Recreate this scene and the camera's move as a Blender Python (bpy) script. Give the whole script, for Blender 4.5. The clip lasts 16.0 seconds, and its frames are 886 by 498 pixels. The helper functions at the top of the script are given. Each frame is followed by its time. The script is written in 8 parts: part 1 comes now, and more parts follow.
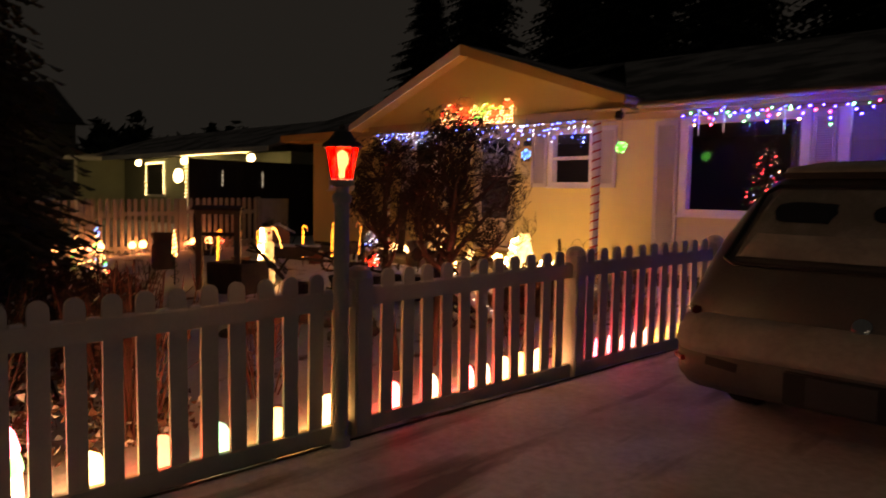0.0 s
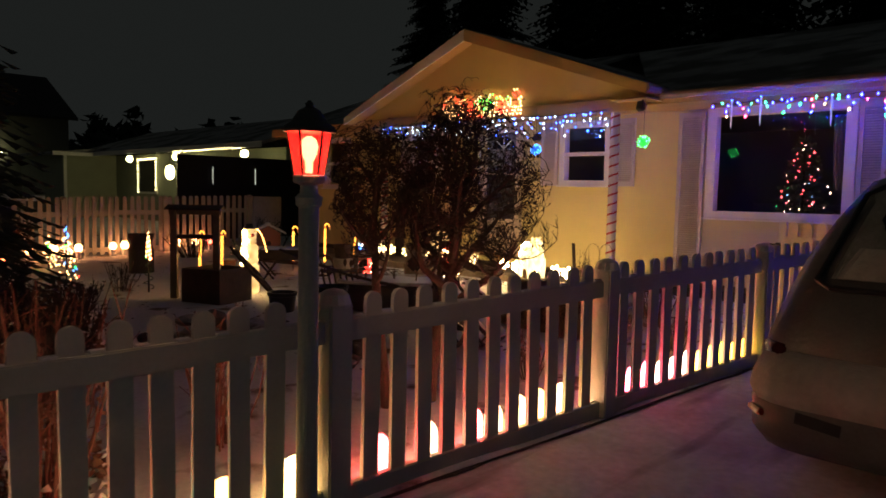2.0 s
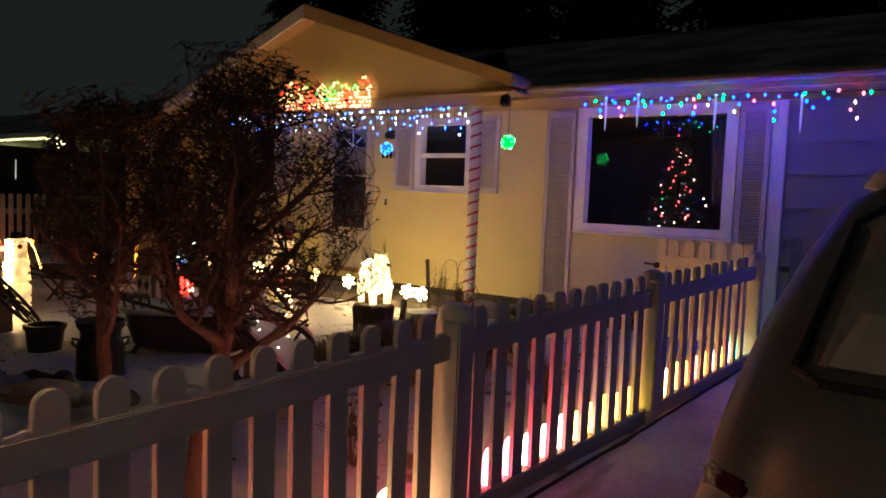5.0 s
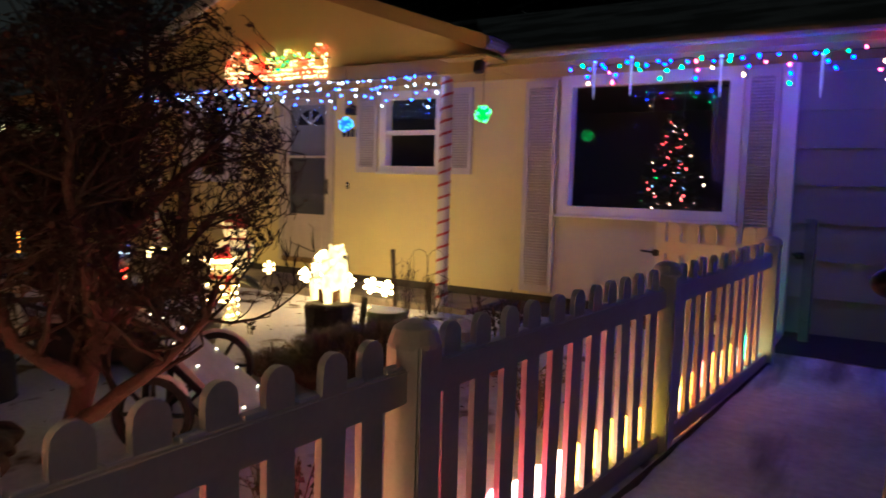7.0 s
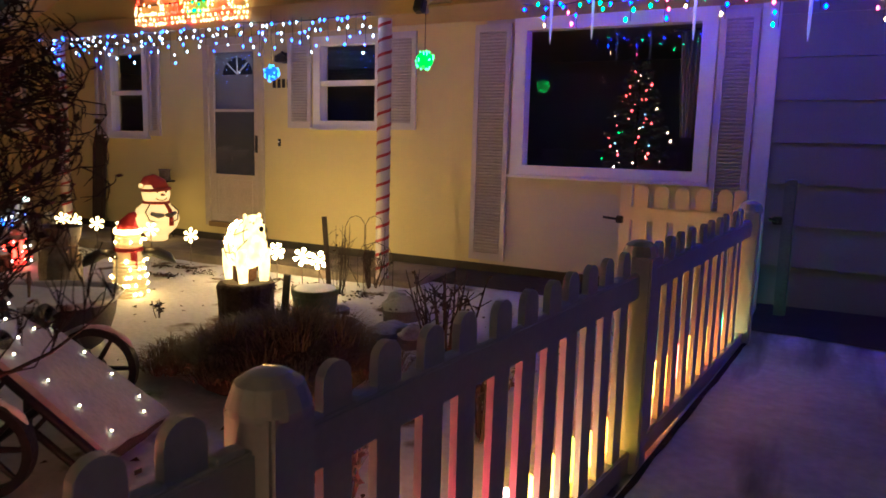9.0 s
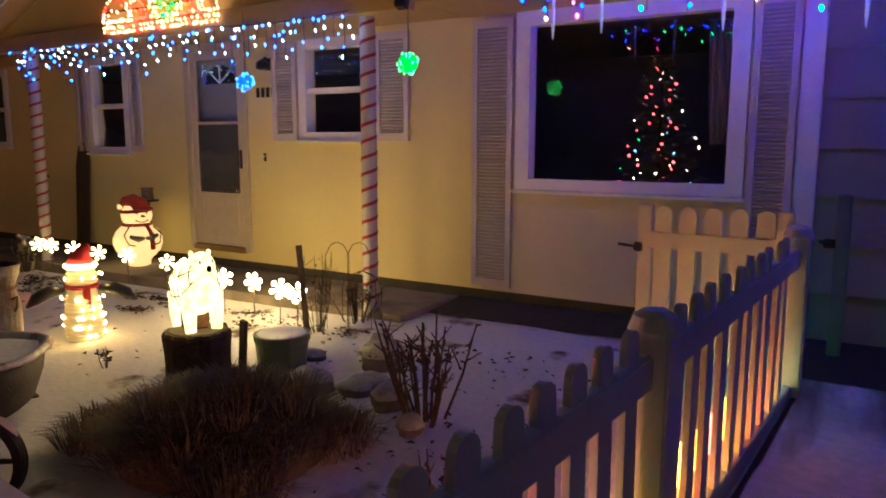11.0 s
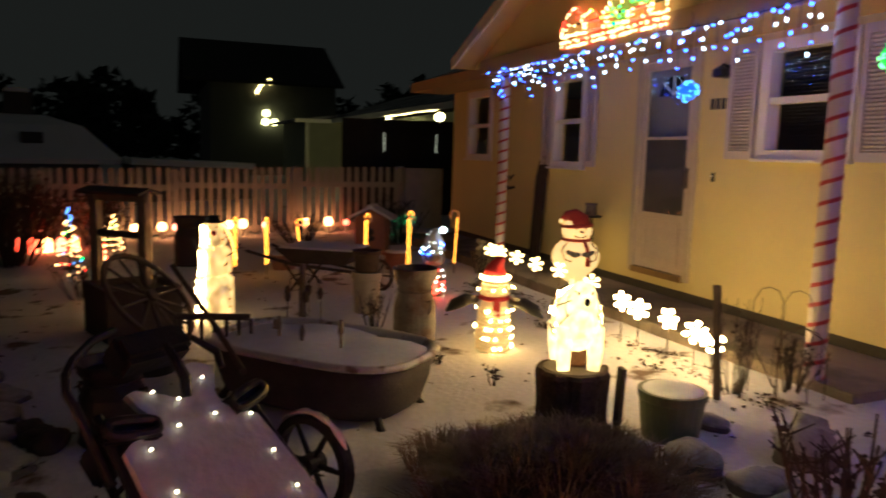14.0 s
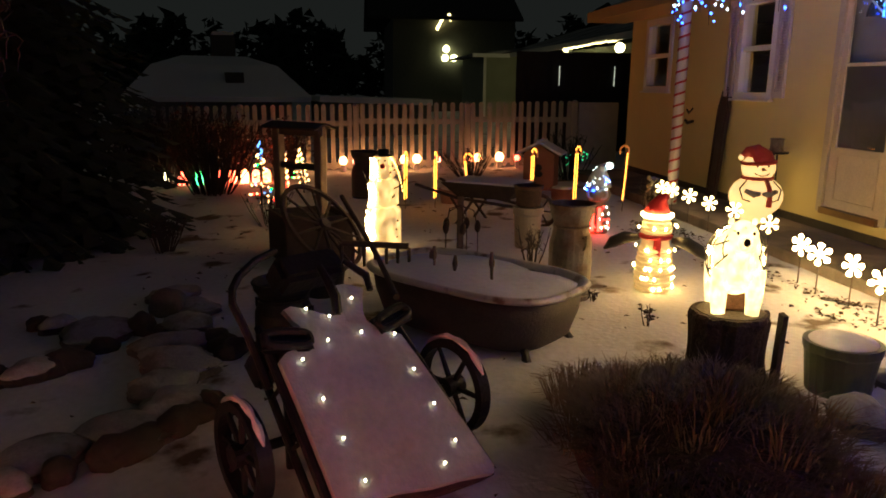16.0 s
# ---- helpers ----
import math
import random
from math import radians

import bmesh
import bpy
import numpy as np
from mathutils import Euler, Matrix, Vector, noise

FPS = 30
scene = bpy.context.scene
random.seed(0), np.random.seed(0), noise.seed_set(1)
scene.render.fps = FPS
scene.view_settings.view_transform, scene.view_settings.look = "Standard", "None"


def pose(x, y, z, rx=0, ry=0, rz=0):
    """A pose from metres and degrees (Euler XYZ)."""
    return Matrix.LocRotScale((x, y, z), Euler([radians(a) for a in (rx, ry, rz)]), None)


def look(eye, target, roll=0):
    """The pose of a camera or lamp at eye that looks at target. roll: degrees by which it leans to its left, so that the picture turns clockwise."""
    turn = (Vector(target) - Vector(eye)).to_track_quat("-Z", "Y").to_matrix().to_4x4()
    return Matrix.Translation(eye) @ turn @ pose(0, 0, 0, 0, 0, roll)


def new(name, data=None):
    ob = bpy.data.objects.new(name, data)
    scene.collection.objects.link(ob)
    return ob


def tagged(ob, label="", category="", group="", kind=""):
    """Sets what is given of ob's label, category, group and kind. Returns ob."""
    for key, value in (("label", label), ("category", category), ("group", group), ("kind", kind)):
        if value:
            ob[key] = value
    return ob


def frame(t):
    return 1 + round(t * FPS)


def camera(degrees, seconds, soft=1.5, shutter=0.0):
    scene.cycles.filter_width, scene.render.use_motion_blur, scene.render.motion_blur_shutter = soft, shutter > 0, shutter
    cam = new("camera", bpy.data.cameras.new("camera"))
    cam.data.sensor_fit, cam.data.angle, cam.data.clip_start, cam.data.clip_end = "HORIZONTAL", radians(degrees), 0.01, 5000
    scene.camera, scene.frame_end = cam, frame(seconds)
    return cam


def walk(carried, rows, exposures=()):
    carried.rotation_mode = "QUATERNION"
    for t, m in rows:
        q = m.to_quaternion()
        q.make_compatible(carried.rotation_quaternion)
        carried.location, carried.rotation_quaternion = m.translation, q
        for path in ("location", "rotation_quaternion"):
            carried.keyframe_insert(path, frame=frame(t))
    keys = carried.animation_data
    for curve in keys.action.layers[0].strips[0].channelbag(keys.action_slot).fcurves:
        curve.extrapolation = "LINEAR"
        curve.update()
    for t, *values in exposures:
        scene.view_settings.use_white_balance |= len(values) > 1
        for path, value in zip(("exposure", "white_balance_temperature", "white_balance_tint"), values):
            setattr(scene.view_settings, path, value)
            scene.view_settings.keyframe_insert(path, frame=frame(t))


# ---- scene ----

SHUT = 0.5
cam = camera(62.8, 16.0, 1.7, SHUT)
PATH = [
    (0, (9.155, -10.239, 1.377), (7.756, -8.819, 1.23), 1.0),
    (0.5, (9.006, -10.036, 1.378), (7.537, -8.695, 1.171), 2.0),
    (1, (8.702, -9.843, 1.378), (7.238, -8.492, 1.198), 0.9),
    (1.5, (8.58, -9.748, 1.402), (7.168, -8.346, 1.206), 0.1),
    (2, (8.433, -9.512, 1.393), (7.031, -8.094, 1.24), 1.2),
    (2.5, (8.289, -9.289, 1.403), (6.885, -7.874, 1.235), 2.0),
    (3, (8.078, -9.1, 1.407), (6.789, -7.581, 1.229), 2.0),
    (3.5, (7.94, -8.912, 1.42), (6.753, -7.311, 1.253), 1.4),
    (4, (7.811, -8.65, 1.422), (6.632, -7.038, 1.324), 2.4),
    (4.5, (7.729, -8.41, 1.446), (6.586, -6.774, 1.31), 2.2),
    (4.7, (7.69, -8.3, 1.446), (6.567, -6.65, 1.313), 2.3),
    (6.8, (7.281, -7.311, 1.353), (6.142, -5.677, 1.178), 2.5),
    (7, (7.153, -7.282, 1.395), (6.091, -5.596, 1.225), 1.7),
    (7.5, (7.072, -7.112, 1.403), (6.083, -5.387, 1.192), 0.6),
    (8, (7.015, -6.887, 1.394), (6.038, -5.154, 1.197), 1.2),
    (8.5, (6.971, -6.683, 1.4), (6.003, -4.954, 1.126), 1.5),
    (8.7, (6.925, -6.625, 1.408), (5.972, -4.889, 1.126), 1.6),
    (10.8, (6.727, -5.697, 1.553), (5.726, -4.001, 1.207), -0.5),
    (11, (6.704, -5.64, 1.54), (5.678, -3.948, 1.249), 0.1),
    (11.5, (6.663, -5.418, 1.576), (5.539, -3.787, 1.299), -0.1),
    (12, (6.673, -5.202, 1.558), (5.398, -3.678, 1.332), 1.4),
    (12.5, (6.651, -5.073, 1.561), (5.246, -3.673, 1.303), 2.1),
    (13, (6.507, -4.994, 1.545), (4.974, -3.73, 1.317), 0.1),
    (13.5, (6.455, -4.937, 1.546), (4.759, -3.904, 1.305), -0.7),
    (14, (6.473, -4.809, 1.541), (4.629, -4.08, 1.278), 1.5),
    (14.5, (6.49, -4.729, 1.529), (4.579, -4.215, 1.244), 1.4),
    (15, (6.519, -4.684, 1.535), (4.582, -4.321, 1.192), 1.2),
    (15.5, (6.514, -4.687, 1.534), (4.58, -4.385, 1.126), 1.4),
    (16, (6.538, -4.67, 1.528), (4.605, -4.414, 1.086), 0.6),
]
# the phone starts with a warmer white balance and settles
walk(cam, [(t, look(eye, target, roll)) for t, eye, target, roll in PATH], [(0.0, 0.34, 9600, 25), (1.0, 0.32, 8000, 13), (3.0, 0.30, 6500, 0), (7.0, 0.30, 6200, -4), (12.0, 0.16, 6200, -6), (14.0, 0.13, 6700, -1), (16.0, 0.17, 6750, -1)])

# ---- light: night sky, glow of the street behind, the lamps stand with their things ----
world = bpy.data.worlds.new("night")
scene.world = world
world.use_nodes = True
wn = world.node_tree
for n in list(wn.nodes):
    wn.nodes.remove(n)
wout, wbg = wn.nodes.new("ShaderNodeOutputWorld"), wn.nodes.new("ShaderNodeBackground")
wbg.inputs["Color"].default_value = (0.86, 0.94, 0.96, 1)
wbg.inputs["Strength"].default_value = 0.0108
wn.links.new(wbg.outputs[0], wout.inputs[0])
# unseen lamp behind the walker, assumed from the lit fence and van tail; its pole and head stand at the end of the file
street = new("unseen_street_light", bpy.data.lights.new("unseen_street_light", "POINT"))
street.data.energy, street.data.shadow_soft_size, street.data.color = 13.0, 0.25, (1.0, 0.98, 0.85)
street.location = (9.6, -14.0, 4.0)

# ---- materials ----
MATS = {}


def mat(name, color, rough=0.6, metal=0.0, vary=0.15, scale=6.0, bump=0.15, fine=60.0, second=None, mixscale=2.0, lo=0.45, hi=0.6, spec=0.5, obj=False):
    """A painted or natural surface: two scales of tone, fine relief, and optional patches of a second colour."""
    if name in MATS:
        return MATS[name]
    m = bpy.data.materials.new(name)
    m.use_nodes = True
    nt = m.node_tree
    b = nt.nodes["Principled BSDF"]
    b.inputs["Roughness"].default_value, b.inputs["Metallic"].default_value = rough, metal
    b.inputs["Specular IOR Level"].default_value = spec
    tc = nt.nodes.new("ShaderNodeTexCoord")
    def noise_at(s, detail=4.0):
        n = nt.nodes.new("ShaderNodeTexNoise")
        n.inputs["Scale"].default_value, n.inputs["Detail"].default_value = s, detail
        nt.links.new(tc.outputs["Object"], n.inputs["Vector"])
        return n
    big, small = noise_at(scale), noise_at(fine, 3.0)
    add = nt.nodes.new("ShaderNodeMath")
    add.operation = "ADD"
    nt.links.new(big.outputs["Fac"], add.inputs[0])
    nt.links.new(small.outputs["Fac"], add.inputs[1])
    ramp = nt.nodes.new("ShaderNodeMapRange")
    ramp.inputs["From Min"].default_value, ramp.inputs["From Max"].default_value = 0.6, 1.4
    ramp.inputs["To Min"].default_value, ramp.inputs["To Max"].default_value = 1 - vary, 1 + vary
    nt.links.new(add.outputs[0], ramp.inputs["Value"])
    mul = nt.nodes.new("ShaderNodeVectorMath")
    mul.operation = "SCALE"
    nt.links.new(ramp.outputs[0], mul.inputs["Scale"])
    if second:
        patch = noise_at(mixscale, 6.0)
        r2 = nt.nodes.new("ShaderNodeMapRange")
        r2.inputs["From Min"].default_value, r2.inputs["From Max"].default_value = lo, hi
        nt.links.new(patch.outputs["Fac"], r2.inputs["Value"])
        mix = nt.nodes.new("ShaderNodeMix")
        mix.data_type = "RGBA"
        mix.inputs["A"].default_value, mix.inputs["B"].default_value = (*color, 1), (*second, 1)
        nt.links.new(r2.outputs[0], mix.inputs["Factor"])
        nt.links.new(mix.outputs["Result"], mul.inputs[0])
    else:
        mul.inputs[0].default_value = color
    col = mul.outputs[0]
    if obj:
        info = nt.nodes.new("ShaderNodeObjectInfo")
        r3 = nt.nodes.new("ShaderNodeMapRange")
        r3.inputs["To Min"].default_value, r3.inputs["To Max"].default_value = 0.85, 1.08
        nt.links.new(info.outputs["Random"], r3.inputs["Value"])
        mul2 = nt.nodes.new("ShaderNodeVectorMath")
        mul2.operation = "SCALE"
        nt.links.new(col, mul2.inputs[0])
        nt.links.new(r3.outputs[0], mul2.inputs["Scale"])
        col = mul2.outputs[0]
    nt.links.new(col, b.inputs["Base Color"])
    bp = nt.nodes.new("ShaderNodeBump")
    bp.inputs["Strength"].default_value, bp.inputs["Distance"].default_value = bump, 0.01
    nt.links.new(add.outputs[0], bp.inputs["Height"])
    nt.links.new(bp.outputs[0], b.inputs["Normal"])
    MATS[name] = m
    return m


def glow(name, color, strength, base=None):
    """A lit plastic or bulb surface."""
    if name in MATS:
        return MATS[name]
    m = bpy.data.materials.new(name)
    m.use_nodes = True
    b = m.node_tree.nodes["Principled BSDF"]
    b.inputs["Base Color"].default_value = (*(base or color), 1)
    b.inputs["Roughness"].default_value = 0.4
    b.inputs["Emission Color"].default_value = (*color, 1)
    b.inputs["Emission Strength"].default_value = strength
    MATS[name] = m
    return m


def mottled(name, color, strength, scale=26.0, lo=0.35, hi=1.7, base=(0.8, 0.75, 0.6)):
    """A lit net or shell whose glow is mottled by noise, as if by lamps close behind."""
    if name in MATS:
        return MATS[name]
    m = glow(name, color, strength, base)
    nt = m.node_tree
    tc, n, r = nt.nodes.new("ShaderNodeTexCoord"), nt.nodes.new("ShaderNodeTexNoise"), nt.nodes.new("ShaderNodeMapRange")
    n.inputs["Scale"].default_value, n.inputs["Detail"].default_value = scale, 2.0
    r.inputs["From Min"].default_value, r.inputs["From Max"].default_value = 0.35, 0.65
    r.inputs["To Min"].default_value, r.inputs["To Max"].default_value = strength * lo, strength * hi
    nt.links.new(tc.outputs["Object"], n.inputs["Vector"])
    nt.links.new(n.outputs["Fac"], r.inputs["Value"])
    nt.links.new(r.outputs[0], nt.nodes["Principled BSDF"].inputs["Emission Strength"])
    return m


def glass(name, tint=(1, 1, 1), rough=0.02):
    if name in MATS:
        return MATS[name]
    m = bpy.data.materials.new(name)
    m.use_nodes = True
    b = m.node_tree.nodes["Principled BSDF"]
    b.inputs["Base Color"].default_value = (*tint, 1)
    b.inputs["Roughness"].default_value = rough
    b.inputs["Transmission Weight"].default_value = 1.0
    b.inputs["IOR"].default_value = 1.45
    MATS[name] = m
    return m


SNOW = mat("snow", (0.66, 0.67, 0.69), 0.75, vary=0.10, scale=1.3, bump=0.5, fine=26.0, spec=0.25)
YARD = mat("yard_snow", (0.64, 0.65, 0.67), 0.8, vary=0.14, scale=1.1, bump=0.7, fine=22.0, second=(0.13, 0.09, 0.06), mixscale=2.3, lo=0.60, hi=0.68, spec=0.2)
DRIVE = mat("drive_snow", (0.86, 0.86, 0.88), 0.6, vary=0.2, scale=0.9, bump=0.5, fine=18.0, second=(0.60, 0.58, 0.58), mixscale=0.8, lo=0.52, hi=0.68, spec=0.3)
SOIL = mat("bare_soil", (0.045, 0.036, 0.030), 0.95, vary=0.35, scale=5.0, bump=0.9, fine=30.0)
SLAB = mat("porch_concrete", (0.24, 0.20, 0.16), 0.85, vary=0.2, scale=3.0, bump=0.3, second=(0.12, 0.10, 0.08), mixscale=1.7)
YELLOW = mat("yellow_siding", (0.66, 0.57, 0.26), 0.6, vary=0.06, scale=2.0, bump=0.25, fine=90.0)
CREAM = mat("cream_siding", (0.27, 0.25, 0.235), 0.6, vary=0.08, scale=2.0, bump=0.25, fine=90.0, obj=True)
WHITE = mat("white_paint", (0.72, 0.71, 0.69), 0.45, vary=0.06, scale=4.0, bump=0.1)
VINYL = mat("white_vinyl", (0.58, 0.58, 0.53), 0.38, vary=0.08, scale=5.0, bump=0.08, second=(0.50, 0.49, 0.44), mixscale=3.0, lo=0.5, hi=0.8)
SHUTTER = mat("shutter_paint", (0.50, 0.46, 0.48), 0.5, vary=0.06, scale=5.0, bump=0.08)
# roof snow coloured dark grey, as it looks unlit at night
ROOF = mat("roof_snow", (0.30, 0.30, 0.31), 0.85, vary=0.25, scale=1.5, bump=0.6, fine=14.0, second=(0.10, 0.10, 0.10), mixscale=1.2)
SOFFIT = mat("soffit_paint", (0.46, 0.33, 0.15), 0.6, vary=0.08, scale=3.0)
CONCRETE = mat("foundation", (0.05, 0.045, 0.04), 0.9, vary=0.3, scale=4.0, bump=0.5)
BARK = mat("bark", (0.042, 0.024, 0.02), 0.9, vary=0.4, scale=14.0, bump=0.9, fine=70.0)
IRON = mat("black_iron", (0.02, 0.02, 0.022), 0.5, 0.6, vary=0.3, scale=20.0, bump=0.3)
RUST = mat("rusty_iron", (0.06, 0.035, 0.025), 0.8, 0.3, vary=0.4, scale=15.0, bump=0.5)
WOOD = mat("weathered_wood", (0.14, 0.10, 0.07), 0.85, vary=0.35, scale=9.0, bump=0.6, fine=80.0)
DARKWOOD = mat("dark_wood", (0.05, 0.034, 0.025), 0.8, vary=0.35, scale=9.0, bump=0.6, fine=80.0)
CLAY = mat("terracotta", (0.20, 0.07, 0.045), 0.8, vary=0.2, scale=8.0)
GALV = mat("galvanised_can", (0.17, 0.15, 0.14), 0.55, 0.5, vary=0.3, scale=7.0, bump=0.3, second=(0.10, 0.06, 0.04), mixscale=5.0)
GREENPOT = mat("green_plastic", (0.085, 0.105, 0.065), 0.5, vary=0.1)
STONE = mat("field_stone", (0.11, 0.10, 0.10), 0.9, vary=0.3, scale=7.0, bump=0.7)
TUBM = mat("tub_enamel", (0.42, 0.40, 0.38), 0.35, vary=0.15, scale=4.0, second=(0.15, 0.09, 0.06), mixscale=6.0, lo=0.58, hi=0.66)
TUBOUT = mat("tub_outside", (0.045, 0.035, 0.032), 0.7, 0.2, vary=0.3, scale=8.0, bump=0.4)
GRASS = mat("dry_grass", (0.150, 0.105, 0.065), 0.8, vary=0.4, scale=9.0)
TWIG = mat("brown_twig", (0.048, 0.034, 0.027), 0.9, vary=0.4, scale=20.0)
SPRUCE = mat("spruce_needles", (0.018, 0.028, 0.018), 0.9, vary=0.4, scale=9.0)
RED = mat("red_cloth", (0.45, 0.02, 0.03), 0.7, vary=0.15)
BLACK = mat("black_plastic", (0.012, 0.012, 0.013), 0.4, vary=0.2)
BGLOW = glow("bulb_warm", (1.0, 0.72, 0.34), 26.0)
BBLUE = glow("bulb_blue", (0.01, 0.06, 1.0), 34.0)
BCOOL = glow("bulb_cool_white", (0.42, 0.66, 1.0), 14.0)
BRED = glow("bulb_red", (1.0, 0.02, 0.015), 16.0)
BGREEN = glow("bulb_green", (0.01, 1.0, 0.12), 8.0)
BPURPLE = glow("bulb_purple_blue", (0.001, 0.004, 1.0), 270.0)
EGREEN = glow("eave_green", (0.02, 1.0, 0.20), 24.0)
ERED = glow("eave_red", (1.0, 0.03, 0.08), 48.0)
EWARM = glow("eave_amber", (1.0, 0.50, 0.16), 34.0)


# ---- building helpers ----
def part(name, bm, material, parent=None, label="", smooth=False):
    """Links a bmesh as one mesh object, under a thing or a part."""
    me = bpy.data.meshes.new(name)
    bm.to_mesh(me)
    bm.free()
    for m in (material if isinstance(material, (list, tuple)) else [material]):
        me.materials.append(m)
    if smooth:
        me.shade_smooth()
    ob = new(name, me)
    if parent is not None:
        ob.parent = parent
    if label:
        tagged(ob, label)
    return ob


def thing(name, m, label, category, group="", kind=""):
    """An empty at the base of a thing, under which its parts stand."""
    ob = new(name)
    ob.empty_display_size = 0.1
    ob.matrix_basis = m
    return tagged(ob, label, category, group, kind)


def box(bm, c, s, m=None, mi=0, bevel=0.0):
    vs = bmesh.ops.create_cube(bm, size=1.0, matrix=(m or Matrix()) @ Matrix.Translation(c) @ Matrix.Diagonal((*s, 1)))["verts"]
    fs = {f for v in vs for f in v.link_faces}
    if bevel:
        es = {e for v in vs for e in v.link_edges}
        r = bmesh.ops.bevel(bm, geom=list(es), offset=bevel, segments=2, affect="EDGES")
        fs = {f for v in r["verts"] for f in v.link_faces} | {f for f in fs if f.is_valid}
    for f in fs:
        f.material_index = mi
    return bm


def one_box(c, s, m=None, bevel=0.0):
    return box(bmesh.new(), c, s, m, 0, bevel)


def span(bm, lo, hi, mi=0, bevel=0.0):
    """A block from one corner to the other."""
    lo, hi = Vector(lo), Vector(hi)
    return box(bm, (lo + hi) / 2, hi - lo, None, mi, bevel)


def tube(bm, pts, radii, seg=8, mi=0, cap=True):
    """A round tube along points, of one radius or one for each point."""
    pts = [Vector(p) for p in pts]
    if not isinstance(radii, (list, tuple)):
        radii = [radii] * len(pts)
    rings, side = [], None
    for i, p in enumerate(pts):
        d = (pts[min(i + 1, len(pts) - 1)] - pts[max(i - 1, 0)]).normalized()
        if side is None:
            side = d.orthogonal().normalized()
        side = (side - d * side.dot(d))
        side = side.normalized() if side.length > 1e-6 else d.orthogonal().normalized()
        up = d.cross(side)
        rings.append([bm.verts.new(p + radii[i] * (math.cos(a) * side + math.sin(a) * up)) for a in (2 * math.pi * k / seg for k in range(seg))])
    for a, b in zip(rings, rings[1:]):
        for k in range(seg):
            bm.faces.new((a[k], a[(k + 1) % seg], b[(k + 1) % seg], b[k])).material_index = mi
    if cap:
        bm.faces.new(rings[0][::-1]).material_index = mi
        bm.faces.new(rings[-1]).material_index = mi
    return bm


def lathe(bm, prof, seg=20, mi=0, c=(0, 0, 0), sx=1.0, sy=1.0, m=None):
    """A turned form from (radius, height) pairs."""
    rings = []
    m = m or Matrix()
    for r, z in prof:
        rings.append([bm.verts.new(m @ Vector((c[0] + sx * r * math.cos(2 * math.pi * k / seg), c[1] + sy * r * math.sin(2 * math.pi * k / seg), c[2] + z))) for k in range(seg)])
    for a, b in zip(rings, rings[1:]):
        for k in range(seg):
            bm.faces.new((a[k], a[(k + 1) % seg], b[(k + 1) % seg], b[k])).material_index = mi
    bm.faces.new(rings[0][::-1]).material_index = mi
    bm.faces.new(rings[-1]).material_index = mi
    return bm


def ball(bm, c, r, mi=0, seg=10, s=(1, 1, 1), m=None):
    mm = (m or Matrix()) @ Matrix.Translation(c) @ Matrix.Diagonal((r * s[0], r * s[1], r * s[2], 1))
    vs = bmesh.ops.create_uvsphere(bm, u_segments=seg, v_segments=max(4, seg * 2 // 3), radius=1.0, matrix=mm)["verts"]
    for f in {f for v in vs for f in v.link_faces}:
        f.material_index = mi
    return bm


def bulb(bm, c, r=0.011, mi=0):
    """A small lamp: an eight-sided drop."""
    c = Vector(c)
    top, bot = bm.verts.new(c + Vector((0, 0, r * 1.4))), bm.verts.new(c - Vector((0, 0, r * 1.6)))
    ring = [bm.verts.new(c + Vector((r * math.cos(a), r * math.sin(a), 0))) for a in (k * math.pi / 2 for k in range(4))]
    for k in range(4):
        bm.faces.new((ring[k], ring[(k + 1) % 4], top)).material_index = mi
        bm.faces.new((ring[(k + 1) % 4], ring[k], bot)).material_index = mi


def torus(bm, R, r, m=None, seg=28, ring=8, mi=0):
    m = m or Matrix()
    rows = []
    for i in range(seg):
        a = 2 * math.pi * i / seg
        rows.append([bm.verts.new(m @ Vector(((R + r * math.cos(b)) * math.cos(a), (R + r * math.cos(b)) * math.sin(a), r * math.sin(b)))) for b in (2 * math.pi * k / ring for k in range(ring))])
    for i in range(seg):
        a, b = rows[i], rows[(i + 1) % seg]
        for k in range(ring):
            bm.faces.new((a[k], b[k], b[(k + 1) % ring], a[(k + 1) % ring])).material_index = mi
    return bm


def prism(bm, outline, m=None, depth=0.02, mi=0):
    """A flat plate: an outline in the local xz plane, given depth along y."""
    m = m or Matrix()
    a = [bm.verts.new(m @ Vector((x, 0, z))) for x, z in outline]
    b = [bm.verts.new(m @ Vector((x, depth, z))) for x, z in outline]
    n = len(outline)
    bm.faces.new(a).material_index = mi
    bm.faces.new(b[::-1]).material_index = mi
    for k in range(n):
        bm.faces.new((a[(k + 1) % n], a[k], b[k], b[(k + 1) % n])).material_index = mi
    return bm


def wire(bm, pts, r=0.004, mi=0):
    return tube(bm, pts, r, 5, mi)


def ground_z(x, y):
    """The lie of the land: it rises a little towards the house."""
    z = 0.05 + 0.02 * (max(min(y, 2), -14) + 3.5) + 0.008 * (max(min(x, 12), -12) - 6)
    return z


def lump(x, y):
    return 0.02 * noise.noise(Vector((x * 0.8, y * 0.8, 0))) + 0.008 * noise.noise(Vector((x * 3.1, y * 3.1, 5)))


R = random.Random(7)

# ---- ground ----
def edge_x(y):
    """The line between garden and drive, under the fence."""
    return 5.66 + 0.0625 * (y + 11.7)


